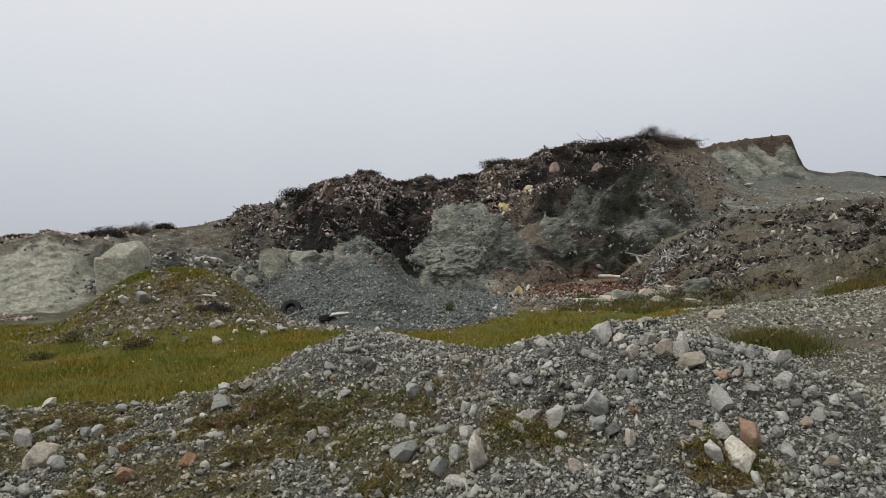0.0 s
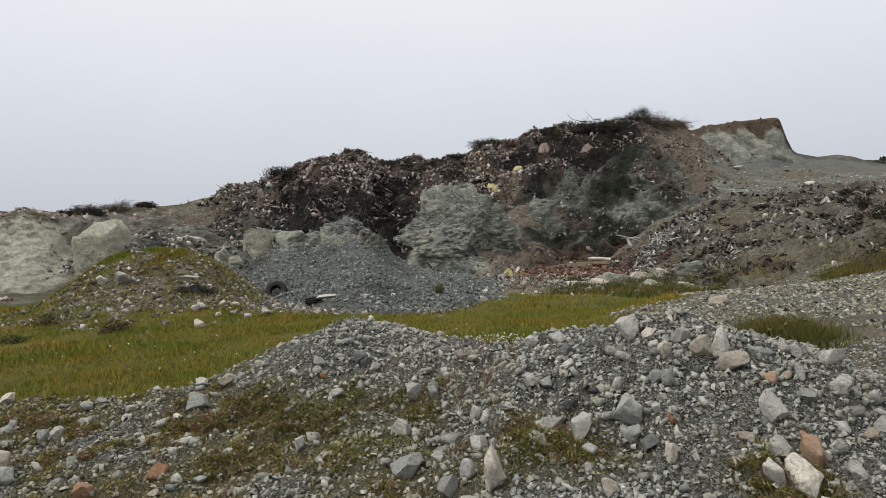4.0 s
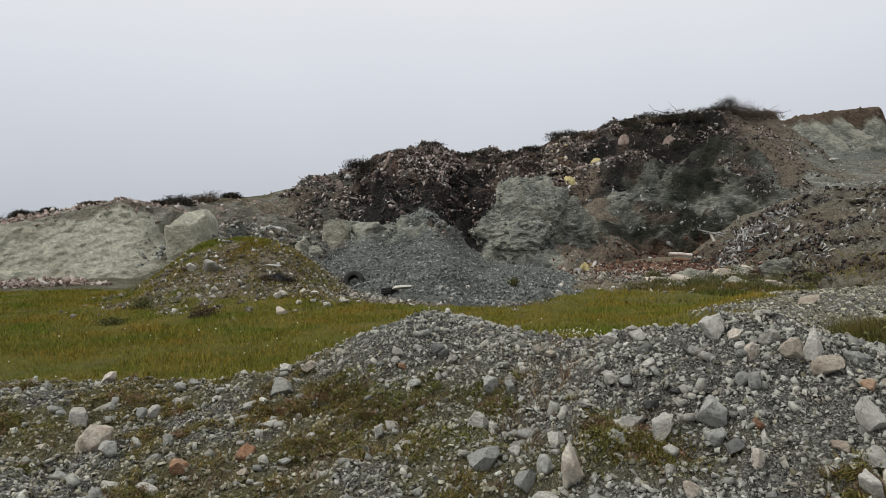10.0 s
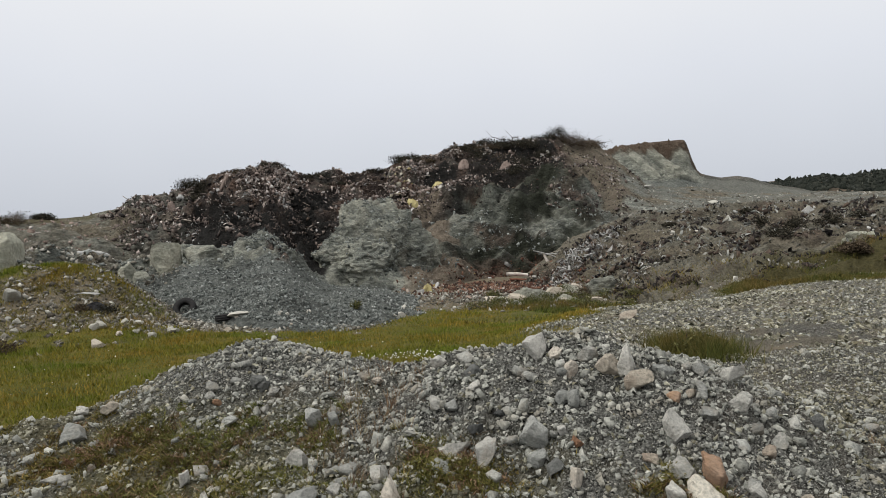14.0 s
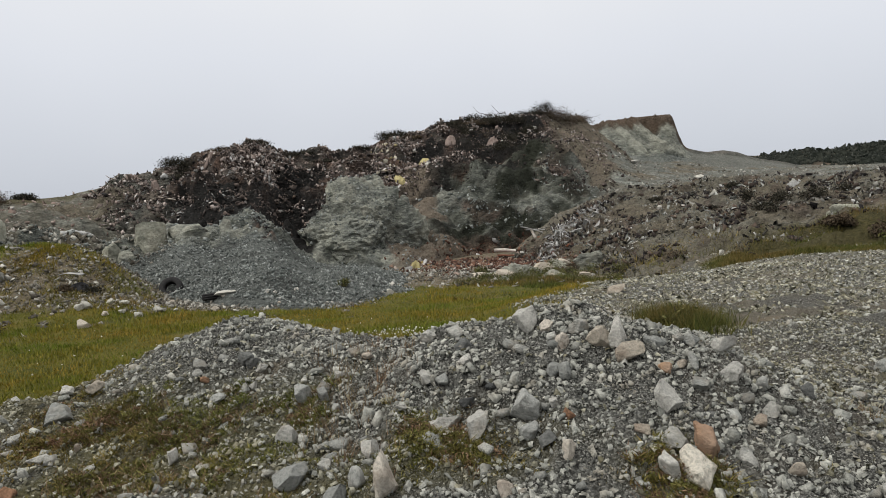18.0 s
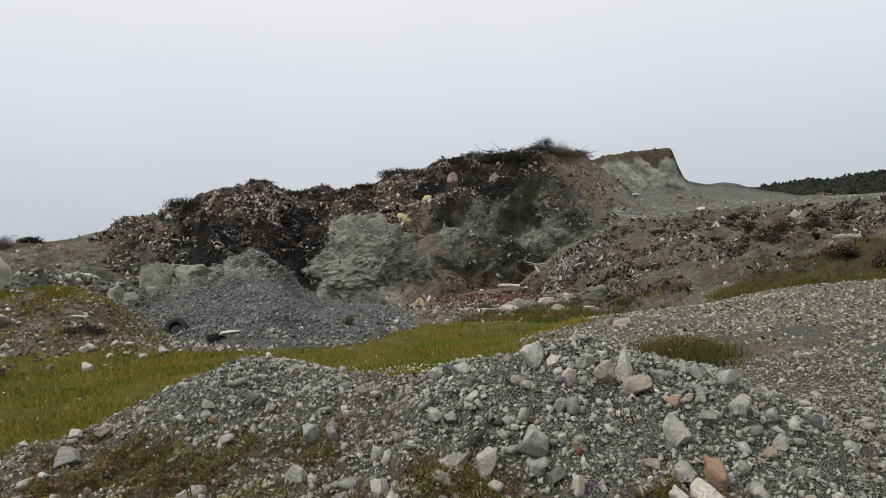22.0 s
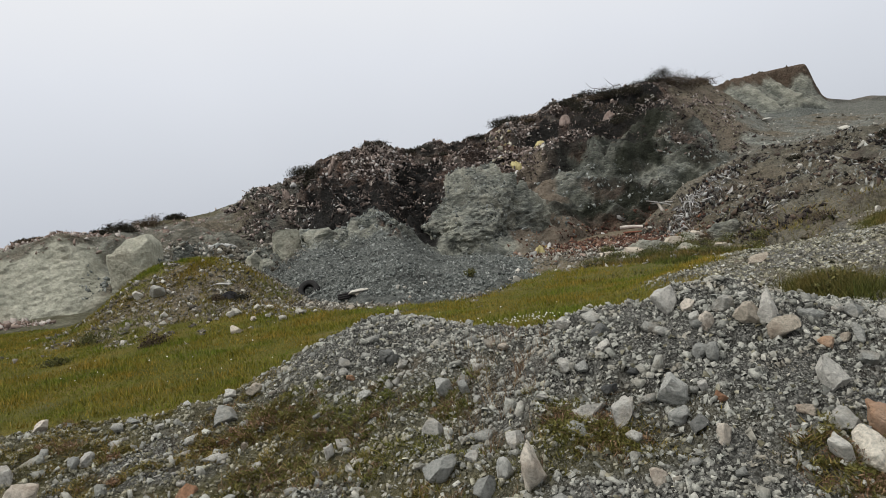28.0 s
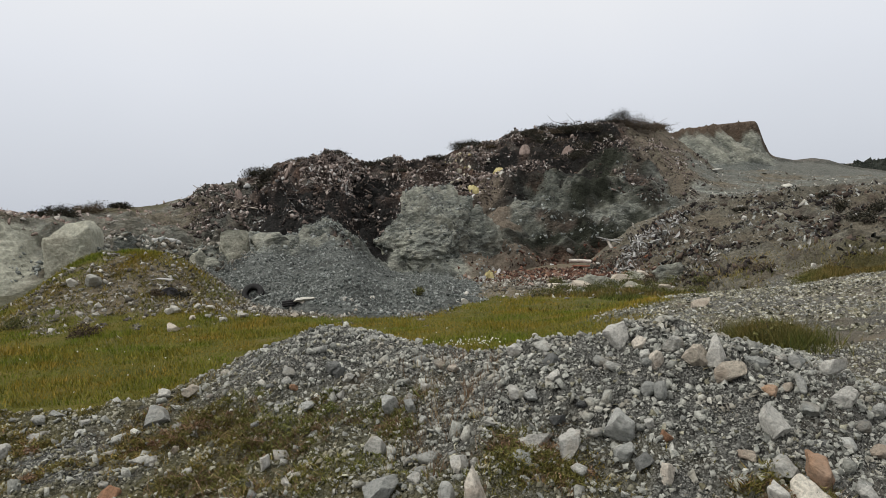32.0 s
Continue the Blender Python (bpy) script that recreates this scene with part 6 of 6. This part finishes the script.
def bent(r, start, way, length, steps=6, wild=0.25):
    p, d, out = np.array(start, float), np.array(way, float), []
    d /= np.linalg.norm(d)
    for _ in range(steps):
        out.append(p.copy())
        d = d + r.normal(size=3) * wild
        d /= np.linalg.norm(d)
        p = p + d * length / (steps - 1)
    return np.array(out)


m_leaf_dark = island_mat("dark_scrub_leaves", [(0, (0.012, 0.012, 0.009)), (0.5, (0.028, 0.027, 0.018)), (1, (0.07, 0.06, 0.042))])
m_leaf_green = island_mat("green_bush_leaves", [(0, (0.035, 0.042, 0.014)), (0.5, (0.085, 0.09, 0.03)), (1, (0.17, 0.155, 0.06))])
m_leaf_brown = island_mat("withered_leaves", [(0, (0.03, 0.022, 0.015)), (0.5, (0.075, 0.055, 0.035)), (1, (0.15, 0.115, 0.075))])
m_twig = plain_mat("grey_brown_bark", (0.045, 0.035, 0.028), (0.11, 0.09, 0.075), 20, 0.9, 0.3)


def shrub(name, x, y, z, w, d, h, seed, leaf, label, count=700, size=0.06, category="shrub"):
    r = np.random.default_rng(seed)
    base = new(name)
    base.matrix_basis = pose(x, y, z)
    tagged(base, label, category, "shrubs of the quarry")
    for _ in range(6):
        way = r.normal(size=3) * (w * 0.3, d * 0.3, 0.1) + (0, 0, h * 0.5)
        stem = tube(bent(r, r.normal(size=3) * (w * 0.12, d * 0.12, 0), way, np.linalg.norm(way) * 0.8, 6, 0.16), 0.02 + 0.01 * h, 0.005)
        put("stem", mesh_np("stem", *stem, m_twig), parent=base)
    cl = r.normal(size=(26, 3))
    cl = cl / np.linalg.norm(cl, axis=1)[:, None] * r.uniform(0.35, 1.0, (26, 1)) * (w / 2, d / 2, h * 0.55)
    cl[:, 2] = np.abs(cl[:, 2]) * 1.2 + 0.12 * h
    c = cl[r.integers(26, size=count)] + r.normal(size=(count, 3)) * (w * 0.10, d * 0.10, h * 0.13)
    c[:, 2] = np.maximum(c[:, 2], 0.01)
    e1, e2 = r.normal(size=(2, count, 3))
    e1 /= np.linalg.norm(e1, axis=1)[:, None]
    e2 /= np.linalg.norm(e2, axis=1)[:, None]
    s = r.uniform(0.5, 1.4, (count, 1)) * size
    v = np.stack([c - e1 * s, c + e2 * s * 0.5, c + e1 * s, c - e2 * s * 0.5], 1).reshape(-1, 3)
    put("foliage", mesh_np("foliage", v, np.arange(4 * count).reshape(-1, 4), leaf), parent=base)
    return base


def at_bearing(az, dist):
    return dist * math.sin(radians(az)), dist * math.cos(radians(az))


SPUR_SHRUBS = [(37.0, 41.0, 1.2, 0.9), (38.2, 37.0, 1.4, 0.8), (39.5, 40.0, 1.3, 0.8), (36.0, 45.0, 1.0, 0.4), (33.5, 46.0, 0.9, 0.35), (30.5, 44.5, 1.0, 0.4), (41.5, 39.5, 1.4, 0.8), (34.5, 40.5, 0.8, 0.3), (43.5, 41.0, 1.3, 0.7)]
SKY_SHRUBS = [(-35.0, 46.5, 1.6, 0.7), (-33.2, 46.2, 1.8, 0.7), (-31.5, 45.8, 1.2, 0.6), (-28.5, 45.3, 1.6, 0.5), (-24.2, 47.0, 1.5, 0.5), (-22.6, 48.5, 2.2, 0.9), (-20.6, 51.5, 2.6, 1.0), (-18.6, 53.3, 1.6, 0.6),
              (-8.4, 56.6, 2.6, 1.1), (-5.0, 58.0, 2.0, 0.8), (-2.6, 59.4, 3.0, 0.9), (8.9, 64.0, 3.0, 0.9), (11.2, 66.0, 3.0, 0.8), (16.0, 70.0, 3.2, 0.9)]
for k, (a, dist, w, h) in enumerate(SKY_SHRUBS):
    x, y = at_bearing(a, dist)
    z = slope_z(hill_pts, x, y)
    shrub("shrub", x, y, z - 0.15, w, w * 0.8, h, 3000 + k, m_leaf_dark if k % 3 else m_leaf_brown, "dark low shrub on the skyline of the quarry", 3000, 0.06)
for k, (a, dist, w, h) in enumerate([(46.2, 31.8, 1.6, 0.9), (47.6, 31.2, 2.2, 1.3), (49.6, 30.4, 3.0, 1.7), (43.2, 32.0, 1.2, 0.5), (48.8, 28.6, 1.6, 0.6), (51.8, 29.5, 3.4, 2.0)]):
    x, y = at_bearing(a, dist)
    shrub("bush", x, y, top_z(x, y) - 0.1, w, w * 0.8, h, 3100 + k, m_leaf_brown if k in (0, 3) else m_leaf_green, "tangled green and brown bush on the bank", 2600, 0.07, "bush")
for k, (x, y, w, h, leaf) in enumerate([(11.2, 30.3, 1.6, 0.6, m_leaf_green), (12.9, 30.0, 1.4, 0.55, m_leaf_green), (14.4, 30.2, 1.5, 0.6, m_leaf_green), (9.4, 32.6, 1.0, 0.5, m_leaf_green), (13.2, 33.0, 1.2, 0.6, m_leaf_green), (10.2, 29.4, 1.2, 0.5, m_leaf_green), (9.0, 29.9, 1.0, 0.45, m_leaf_green), (12.4, 31.2, 1.1, 0.5, m_leaf_green), (13.6, 31.4, 1.0, 0.6, m_leaf_brown), (-6.6, 25.5, 0.8, 0.4, m_leaf_dark), (-7.3, 25.3, 0.6, 0.3, m_leaf_brown), (-10.9, 22.9, 1.1, 0.65, m_leaf_green), (-8.1, 21.0, 0.9, 0.5, m_leaf_brown), (-10.4, 19.6, 0.9, 0.3, m_leaf_green), (2.2, 27.5, 0.5, 0.4, m_leaf_green), (7.6, 28.2, 1.6, 0.6, m_leaf_green),
                                        (12.2, 27.5, 2.0, 0.6, m_leaf_green), (14.2, 27.6, 1.8, 0.5, m_leaf_green), (16.5, 26.6, 1.6, 0.5, m_leaf_brown), (15.2, 29.0, 1.4, 0.5, m_leaf_green), (6.55, 10.3, 0.8, 0.4, m_leaf_green), (6.2, 9.9, 0.6, 0.28, m_leaf_green)]):
    shrub("bush", x, y, top_z(x, y) - 0.03, w, w * 0.8, h, 3200 + k, leaf, "small low green bush at the meadow edge", 900, 0.035, "bush")

for k in range(18):
    a = -10.5 + 1.75 * k + 0.5 * math.sin(k * 2.3)
    dist = float(np.interp(a, [c[0] for c in CREST], [c[1] for c in CREST])) - 1.2 - 0.8 * math.sin(k * 1.7)
    x, y = at_bearing(a, dist)
    shrub("shrub", x, y, slope_z(hill_pts, x, y) - 0.2, 2.6 + 0.8 * math.sin(k * 3.1), 2.0, 0.55 + 0.2 * math.sin(k * 1.3), 3500 + k, m_leaf_dark if k % 3 else m_leaf_brown, "low dark growth matted along the crest", 2200, 0.055)
for k, (a, dist, w, h) in enumerate(SPUR_SHRUBS):
    x, y = at_bearing(a, dist)
    shrub("shrub", x, y, slope_z(spur_pts, x, y) - 0.08, w, w * 0.8, h, 3400 + k, m_leaf_dark, "dark ragged shrub rooted on the brown spur", 900, 0.06)

# dead brush tipped on the crest
brush = new("brush_pile")
bx, by = at_bearing(22.2, 75.2)
bz = slope_z(hill_pts, bx, by)
brush.matrix_basis = pose(bx, by, bz, 0, 0, -22)
tagged(brush, "heap of dead branches tipped on the crest", "brush pile")
r = np.random.default_rng(88)
BR = []
for k in range(10):
    thick = 0.05 if k < 4 else 0.022
    BR.append(mesh_np("branch", *tube(bent(r, (0, 0, 0), (1, 0, 0.15), 2.6 if k < 4 else 1.8, 8, 0.2 if k < 4 else 0.28), thick, 0.008), m_twig))
for k in range(280):
    ob = put("branch", BR[k % 10], parent=brush)
    across = r.normal() * 1.7
    ob.matrix_basis = pose(across, r.normal() * 0.9, max(0.0, 1.25 - 0.42 * abs(across)) * r.uniform(0.1, 1.0), r.uniform(0, 360), r.uniform(-40, 20), r.uniform(0, 360)) @ Matrix.Scale(r.uniform(0.35, 0.8), 4)
for k, (a, dist, w, h) in enumerate([(22.5, 75.3, 3.4, 2.3), (21.6, 75.0, 2.6, 1.6), (23.6, 76.8, 3.2, 1.5), (24.6, 79.0, 3.0, 1.0), (20.3, 74.0, 3.0, 1.0), (19.0, 72.6, 2.8, 0.8), (13.5, 66.8, 2.6, 0.9), (15.0, 66.0, 3.2, 1.2), (17.4, 66.5, 3.6, 1.6), (18.8, 65.0, 3.0, 1.6), (16.2, 63.0, 2.6, 1.2), (14.6, 63.5, 2.4, 1.0), (17.6, 69.0, 3.0, 1.3), (19.2, 69.5, 2.8, 1.3), (20.4, 68.0, 2.6, 1.2), (18.2, 61.5, 2.4, 1.0)]):
    x, y = at_bearing(a, dist)
    shrub("dead_bush", x, y, slope_z(hill_pts, x, y) - 0.2, w, w * 0.8, h, 3300 + k, m_leaf_brown if k in (0, 2, 3, 8) else m_leaf_dark, "withered brown brush tangled on the waste heap", 3000, 0.055, "brush")
for k, (a, dist) in enumerate([(17.3, 70.5), (18.4, 71.3), (20.6, 73.2)]):
    x, y = at_bearing(a, dist)
    ob = put("dead_branch", BR[k], pose(x, y, slope_z(hill_pts, x, y) + 0.4, 0, -5 + 8 * k, 160 - 30 * k), label="long bare branch lying along the crest", category="branch", group="loose branches")

# scrub of the far hill
p = on_mesh(far_pts, band(far_v, 1.0, 2.02, 0.05) * sstep(-0.9, -0.3, fbm(*(far_pts.reshape(-1, 3).T * 0.08), 3, 611).reshape(far_v.shape)) * band(far_a, 36.6, 52, 0.4), 9000, rng)
s = sizes_of(len(p), rng, 0.25, 0.7, (1.3, 1.3, 0.35), 1.8)
m_far = island_mat("far_scrub_leaves", [(0, (0.010, 0.013, 0.010)), (0.6, (0.020, 0.024, 0.018)), (1, (0.042, 0.045, 0.036))])
put("far_scrub", scatter("far_scrub", GRIT, p, s, m_far, rng), label="dark green scrub covering the distant hill", category="scrub", kind="stuff")

# ---- single things of the tip ----
m_rubber = plain_mat("worn_rubber", (0.012, 0.012, 0.013), (0.03, 0.029, 0.028), 14, 0.75, 0.3, False)


def lathe(profile, steps=40):
    pr = np.array(profile)
    t = np.linspace(0, 2 * np.pi, steps, endpoint=False)
    v = np.stack([pr[:, 0][None] * np.cos(t)[:, None], np.broadcast_to(pr[:, 1], (steps, len(pr))), pr[:, 0][None] * np.sin(t)[:, None]], -1)
    i = np.arange(steps * len(pr)).reshape(steps, len(pr))
    j = np.roll(i, -1, 0)
    return v.reshape(-1, 3), np.stack([i[:, :-1], j[:, :-1], j[:, 1:], i[:, 1:]], -1).reshape(-1, 4)


def tyre(x, y, z, m, label):
    base = new("tyre")
    base.matrix_basis = pose(x, y, z) @ m
    tagged(base, label, "tyre", "dumped tyres")
    put("tread", mesh_np("tread", *lathe([(0.33, -0.10), (0.345, -0.085), (0.345, -0.05), (0.332, -0.045), (0.332, -0.035), (0.35, -0.03), (0.35, 0.03), (0.332, 0.035), (0.332, 0.045), (0.345, 0.05), (0.345, 0.085), (0.33, 0.10)]), m_rubber, True), parent=base)
    for s in (-1, 1):
        put("sidewall", mesh_np("sidewall", *lathe([(0.33, 0.1 * s), (0.30, 0.118 * s), (0.25, 0.122 * s), (0.19, 0.105 * s), (0.172, 0.085 * s), (0.168, 0.06 * s), (0.18, 0.05 * s), (0.24, 0.095 * s), (0.31, 0.085 * s)]), m_rubber, True), parent=base)


tyre(-4.7, 29.75, top_z(-4.7, 29.75) + 0.26, pose(0, 0, 0, -32, 8, -14) @ Matrix.Scale(1.35, 4), "large worn black tyre leaning on the scree")
tyre(-2.75, 26.3, top_z(-2.75, 26.3) + 0.02, pose(0, 0, 0, 80, 0, 20), "black car tyre half buried at the meadow edge")
m_plank = plain_mat("pale_plank_wood", (0.38, 0.33, 0.28), (0.62, 0.58, 0.53), 5, 0.8, 0.2, False)
m_redwood = plain_mat("red_stained_wood", (0.13, 0.05, 0.035), (0.26, 0.11, 0.07), 5, 0.8, 0.2, False)
m_yellow = plain_mat("yellow_plastic", (0.30, 0.25, 0.11), (0.46, 0.41, 0.21), 3, 0.5, 0.2, False)
m_sheet = plain_mat("dirty_white_plastic", (0.2, 0.2, 0.19), (0.46, 0.46, 0.445), 2.5, 0.5, 0.4, False)
m_concrete = plain_mat("pinkish_concrete", (0.15, 0.115, 0.10), (0.28, 0.225, 0.195), 4, 0.9, 0.5, False)


def board(name, a, b, wide, thick, mat, label, category="plank", group=""):
    """A slightly warped board between two points."""
    a, b = Vector(a), Vector(b)
    n = 8
    r = np.random.default_rng(int(abs(a.x * 100)) + 5)
    t = np.linspace(-0.5, 0.5, n)
    v = []
    for q in t:
        sag = 0.03 * math.cos(q * 3.1) + 0.006 * r.normal()
        w = wide / 2 * (1 + 0.06 * r.normal())
        v += [(q * (b - a).length, -w, sag), (q * (b - a).length, w, sag + 0.01), (q * (b - a).length, w, sag + thick), (q * (b - a).length, -w, sag + thick)]
    i = np.arange(n * 4).reshape(n, 4)
    f = np.stack([i[:-1], i[1:], np.roll(i, -1, 1)[1:], np.roll(i, -1, 1)[:-1]], -1).reshape(-1, 4)
    f = np.concatenate([f, i[:1, ::-1], i[-1:]])
    m = Matrix.Translation((a + b) / 2) @ (b - a).to_track_quat("X", "Z").to_matrix().to_4x4()
    return put(name, mesh_np(name, v, f, mat), m, label=label, category=category, group=group)


pz = top_z(13.4, 41.0)
board("timber_beam", (12.75, 41.2, pz + 0.45), (14.15, 40.8, pz + 0.35), 0.35, 0.18, m_plank, "pale timber beam lying across red rubbish", "timber")
board("timber_board", (12.8, 40.7, pz + 0.2), (14.3, 40.5, pz + 0.1), 0.5, 0.06, m_redwood, "red-brown board below the pale beam", "timber")
pz = max(top_z(15.4, 41.3), 0.0)
board("white_board", (14.7, 41.6, 1.25), (16.2, 41.2, 0.8), 0.35, 0.07, m_litter, "white painted board propped on the tip", "board", "white boards")
board("white_board", (15.0, 41.5, 1.05), (16.3, 41.2, 1.0), 0.25, 0.06, m_litter, "white painted board propped on the tip", "board", "white boards")
board("leaning_post", (15.3, 41.4, 1.1), (15.7, 41.0, -0.2), 0.22, 0.12, m_plank, "pale wooden post propping up the boards", "post")


def crumpled(name, x, y, w, d, h, seed, mat, label, category, z=None, lift=0.05):
    """A crumpled, folded sheet lying in a heap, closed underneath."""
    n = 34
    u, v = np.meshgrid(np.linspace(-1, 1, n), np.linspace(-1, 1, n))
    dome = np.clip(1 - u ** 2, 0, 1) * np.clip(1 - v ** 2, 0, 1)
    fold = fbm(u * 2.2 + seed, v * 2.2, seed * 0.3, 4, seed, True)
    z0 = h * dome ** 0.5 * (0.55 + 0.35 * fold)
    px = u * w / 2 * (1 + 0.25 * fbm(u * 2, v * 2, 4, 3, seed + 1))
    py = v * d / 2 * (1 + 0.25 * fbm(u * 2, v * 2, 9, 3, seed + 2))
    gz = np.array([[top_z(x + a, y + b) for a in (-w / 3, 0, w / 3)] for b in (-d / 3, 0, d / 3)])
    sx = (gz[:, 2] - gz[:, 0]).mean() / (2 * w / 3)
    sy = (gz[2] - gz[0]).mean() / (2 * d / 3)
    pts = np.stack([px, py, z0 + np.clip(sx, -1.2, 1.2) * px + np.clip(sy, -1.2, 1.2) * py], -1).reshape(-1, 3)
    under = pts - (0, 0, 0.25)
    f = grid_faces(n, n)
    i = np.arange(n * n).reshape(n, n)
    rim = np.concatenate([i[0], i[1:, -1], i[-1, -2::-1], i[-2:0:-1, 0]])
    nxt = np.roll(rim, -1)
    walls = np.stack([rim, rim + n * n, nxt + n * n, nxt], -1)
    me = mesh_np(name, np.concatenate([pts, under]), np.concatenate([f, f[:, ::-1] + n * n, walls]), mat)
    return put(name, me, pose(x, y, float(np.median(gz)) + lift), label=label, category=category)


crumpled("plastic_sheeting", 28.4, 33.6, 0.4, 0.5, 0.2, 47, m_sheet, "pale torn cloth caught on the bank", "sheeting")
crumpled("plastic_sheeting", -8.7, 54.0, 0.4, 0.6, 0.3, 49, m_sheet, "white torn sheeting in the dark waste", "sheeting")
crumpled("plastic_sheeting", -11.4, 41.5, 1.6, 1.0, 0.3, 51, m_sheet, "greyish plastic spread over the rubble", "sheeting")
crumpled("yellow_sack", 9.3, 55.4, 0.9, 0.8, 0.45, 53, m_yellow, "torn yellow sack in the tipped waste", "sack")
crumpled("yellow_sack", 11.9, 59.0, 0.8, 0.7, 0.35, 55, m_yellow, "yellow plastic sack near the crest", "sack")
crumpled("yellow_sack", 6.95, 37.4, 0.5, 0.4, 0.4, 57, m_yellow, "bright yellow sack at the pit edge", "sack")
for k, (a, dist, w) in enumerate([(-2.7, 58.5, 0.6), (-1.5, 58.8, 0.8), (-11.4, 54.5, 1.0), (-9.9, 54.0, 0.6), (-4.2, 56.0, 0.6), (-5.8, 53.5, 0.7), (13.8, 62.0, 0.9), (17.2, 63.5, 0.8)]):
    x, y = at_bearing(a, dist)
    crumpled("waste_lump", x, y, w, w, 0.6, 70 + k, m_concrete, "pinkish broken lump in the tipped waste", "rubble")
for k, (x, y, w, h) in enumerate([(17.5, 24.8, 0.25, 0.3), (24.3, 64.0, 0.45, 0.4), (12.0, 57.5, 0.6, 0.5), (36.5, 66.5, 1.5, 0.5), (38.0, 57.0, 1.2, 0.4), (21.3, 36.0, 0.4, 0.35), (24.5, 35.5, 0.5, 0.4), (-9.8, 26.3, 0.9, 0.5), (-10.6, 26.4, 0.5, 0.35)]):
    boulder(x, y, w, h, 1700 + k, m_white if k % 2 == 0 else m_pale, "whitish loose rock on the quarry slope", "rock", deep=0.2)
# scrap heap beside the knoll
m_scrap = plain_mat("dark_scrap", (0.02, 0.02, 0.022), (0.06, 0.058, 0.06), 5, 0.7, 0.4, False)
crumpled("scrap_pile", -6.9, 25.6, 0.6, 0.4, 0.22, 61, m_scrap, "dark scrap heap at the foot of the knoll", "scrap")
board("sheet_panel", (-7.5, 25.5, top_z(-7.2, 25.5) + 0.55), (-6.8, 25.4, top_z(-7.2, 25.5) + 0.5), 0.35, 0.03, m_litter, "pale bent panel on the dark scrap", "panel")

# grass running up onto the foot of the spur
p = on_mesh(spur_pts, (1 - sstep(0.06, 0.22, spur_v + 0.1 * sn)) * sstep(-0.2, 0.0, spur_v) * sstep(33, 38, spur_a), 9000, rng)
put("lush_grass", blades("spur_grass", p[:, :2], p[:, 2] - 0.05, rng.uniform(0.06, 0.26, len(p)), rng.uniform(0.015, 0.03, len(p)), m_lush, rng, 0.4), label="ochre-green grass climbing the foot of the spur", category="grass", kind="stuff")
p = on_mesh(spur_pts, (1 - sstep(0.05, 0.4, spur_v)) * sstep(-0.2, 0.0, spur_v) * band(spur_a, 22, 36, 1), 3500, rng)
put("low_weeds", blades("spur_weeds", p[:, :2], p[:, 2] - 0.04, rng.uniform(0.06, 0.3, len(p)), rng.uniform(0.015, 0.04, len(p)), m_weed, rng, 0.6), label="sparse weeds at the foot of the spur", category="weeds", kind="stuff")


side_mask = band(spur_v, 0.1, 1.0, 0.05) * (0.2 + sstep(0.0, 0.5, sn))


# ---- single pieces of the tip, each its own thing ----
def piece_mesh(kind, k):
    r = np.random.default_rng(900 + 31 * k + len(kind))
    if kind == "board":
        n, lg, w, th = 7, 1.0, r.uniform(0.09, 0.16), 0.02
        v = []
        for q in np.linspace(-0.5, 0.5, n):
            sag = 0.05 * math.sin(q * 3 + k) + 0.008 * r.normal()
            v += [(q * lg, -w, sag - th), (q * lg, w, sag - th * 0.5), (q * lg, w * 0.97, sag + th), (q * lg, -w * 0.98, sag + th)]
        i = np.arange(n * 4).reshape(n, 4)
        f = np.stack([i[:-1], i[1:], np.roll(i, -1, 1)[1:], np.roll(i, -1, 1)[:-1]], -1).reshape(-1, 4)
        return np.array(v), np.concatenate([f, i[:1, ::-1], i[-1:]])
    if kind == "lump":
        return rock_shape(4000 + k, 3, 9, 0.06)
    v, f = ICO[3]
    v = v * (1, 0.75, 0.45) * (1 + 0.28 * fbm(*(v.T * 2.2 + k), 3, 950 + k, True))[:, None]
    return v, f


KINDS = {
    "broken_board": ("board", m_plank, "pale broken board lying in the tipped waste", "board", 0.9),
    "dark_board": ("board", m_wood, "weathered brown board in the tipped waste", "board", 0.9),
    "concrete_lump": ("lump", m_concrete, "broken lump of pinkish concrete in the waste", "concrete", 0.28),
    "plastic_bag": ("bag", m_sheet, "grubby whitish plastic bag among rubbish", "bag", 0.26),
}
for name, (kind, mat, label, category, size) in KINDS.items():
    meshes = [mesh_np(name, *piece_mesh(kind, k), mat) for k in range(5)]
    where = np.concatenate([on_mesh(hill_pts, heaps * band(hill_v, 2.3, 3.0, 0.05), 13, rng), on_mesh(spur_pts, side_mask, 8, rng)]) if kind != "lump" else on_mesh(hill_pts, heaps, 16, rng)
    for k, q in enumerate(where):
        sc = size * float(rng.uniform(0.45, 1.1)) * (0.6 if q[0] > 13.5 else 1.0)
        ob = put(name, meshes[k % 5], label=label, category=category, group="rubbish on the tip")
        ob.matrix_basis = pose(*q, *rng.uniform(-35, 35, 2), rng.uniform(0, 360)) @ Matrix.Scale(sc, 4)
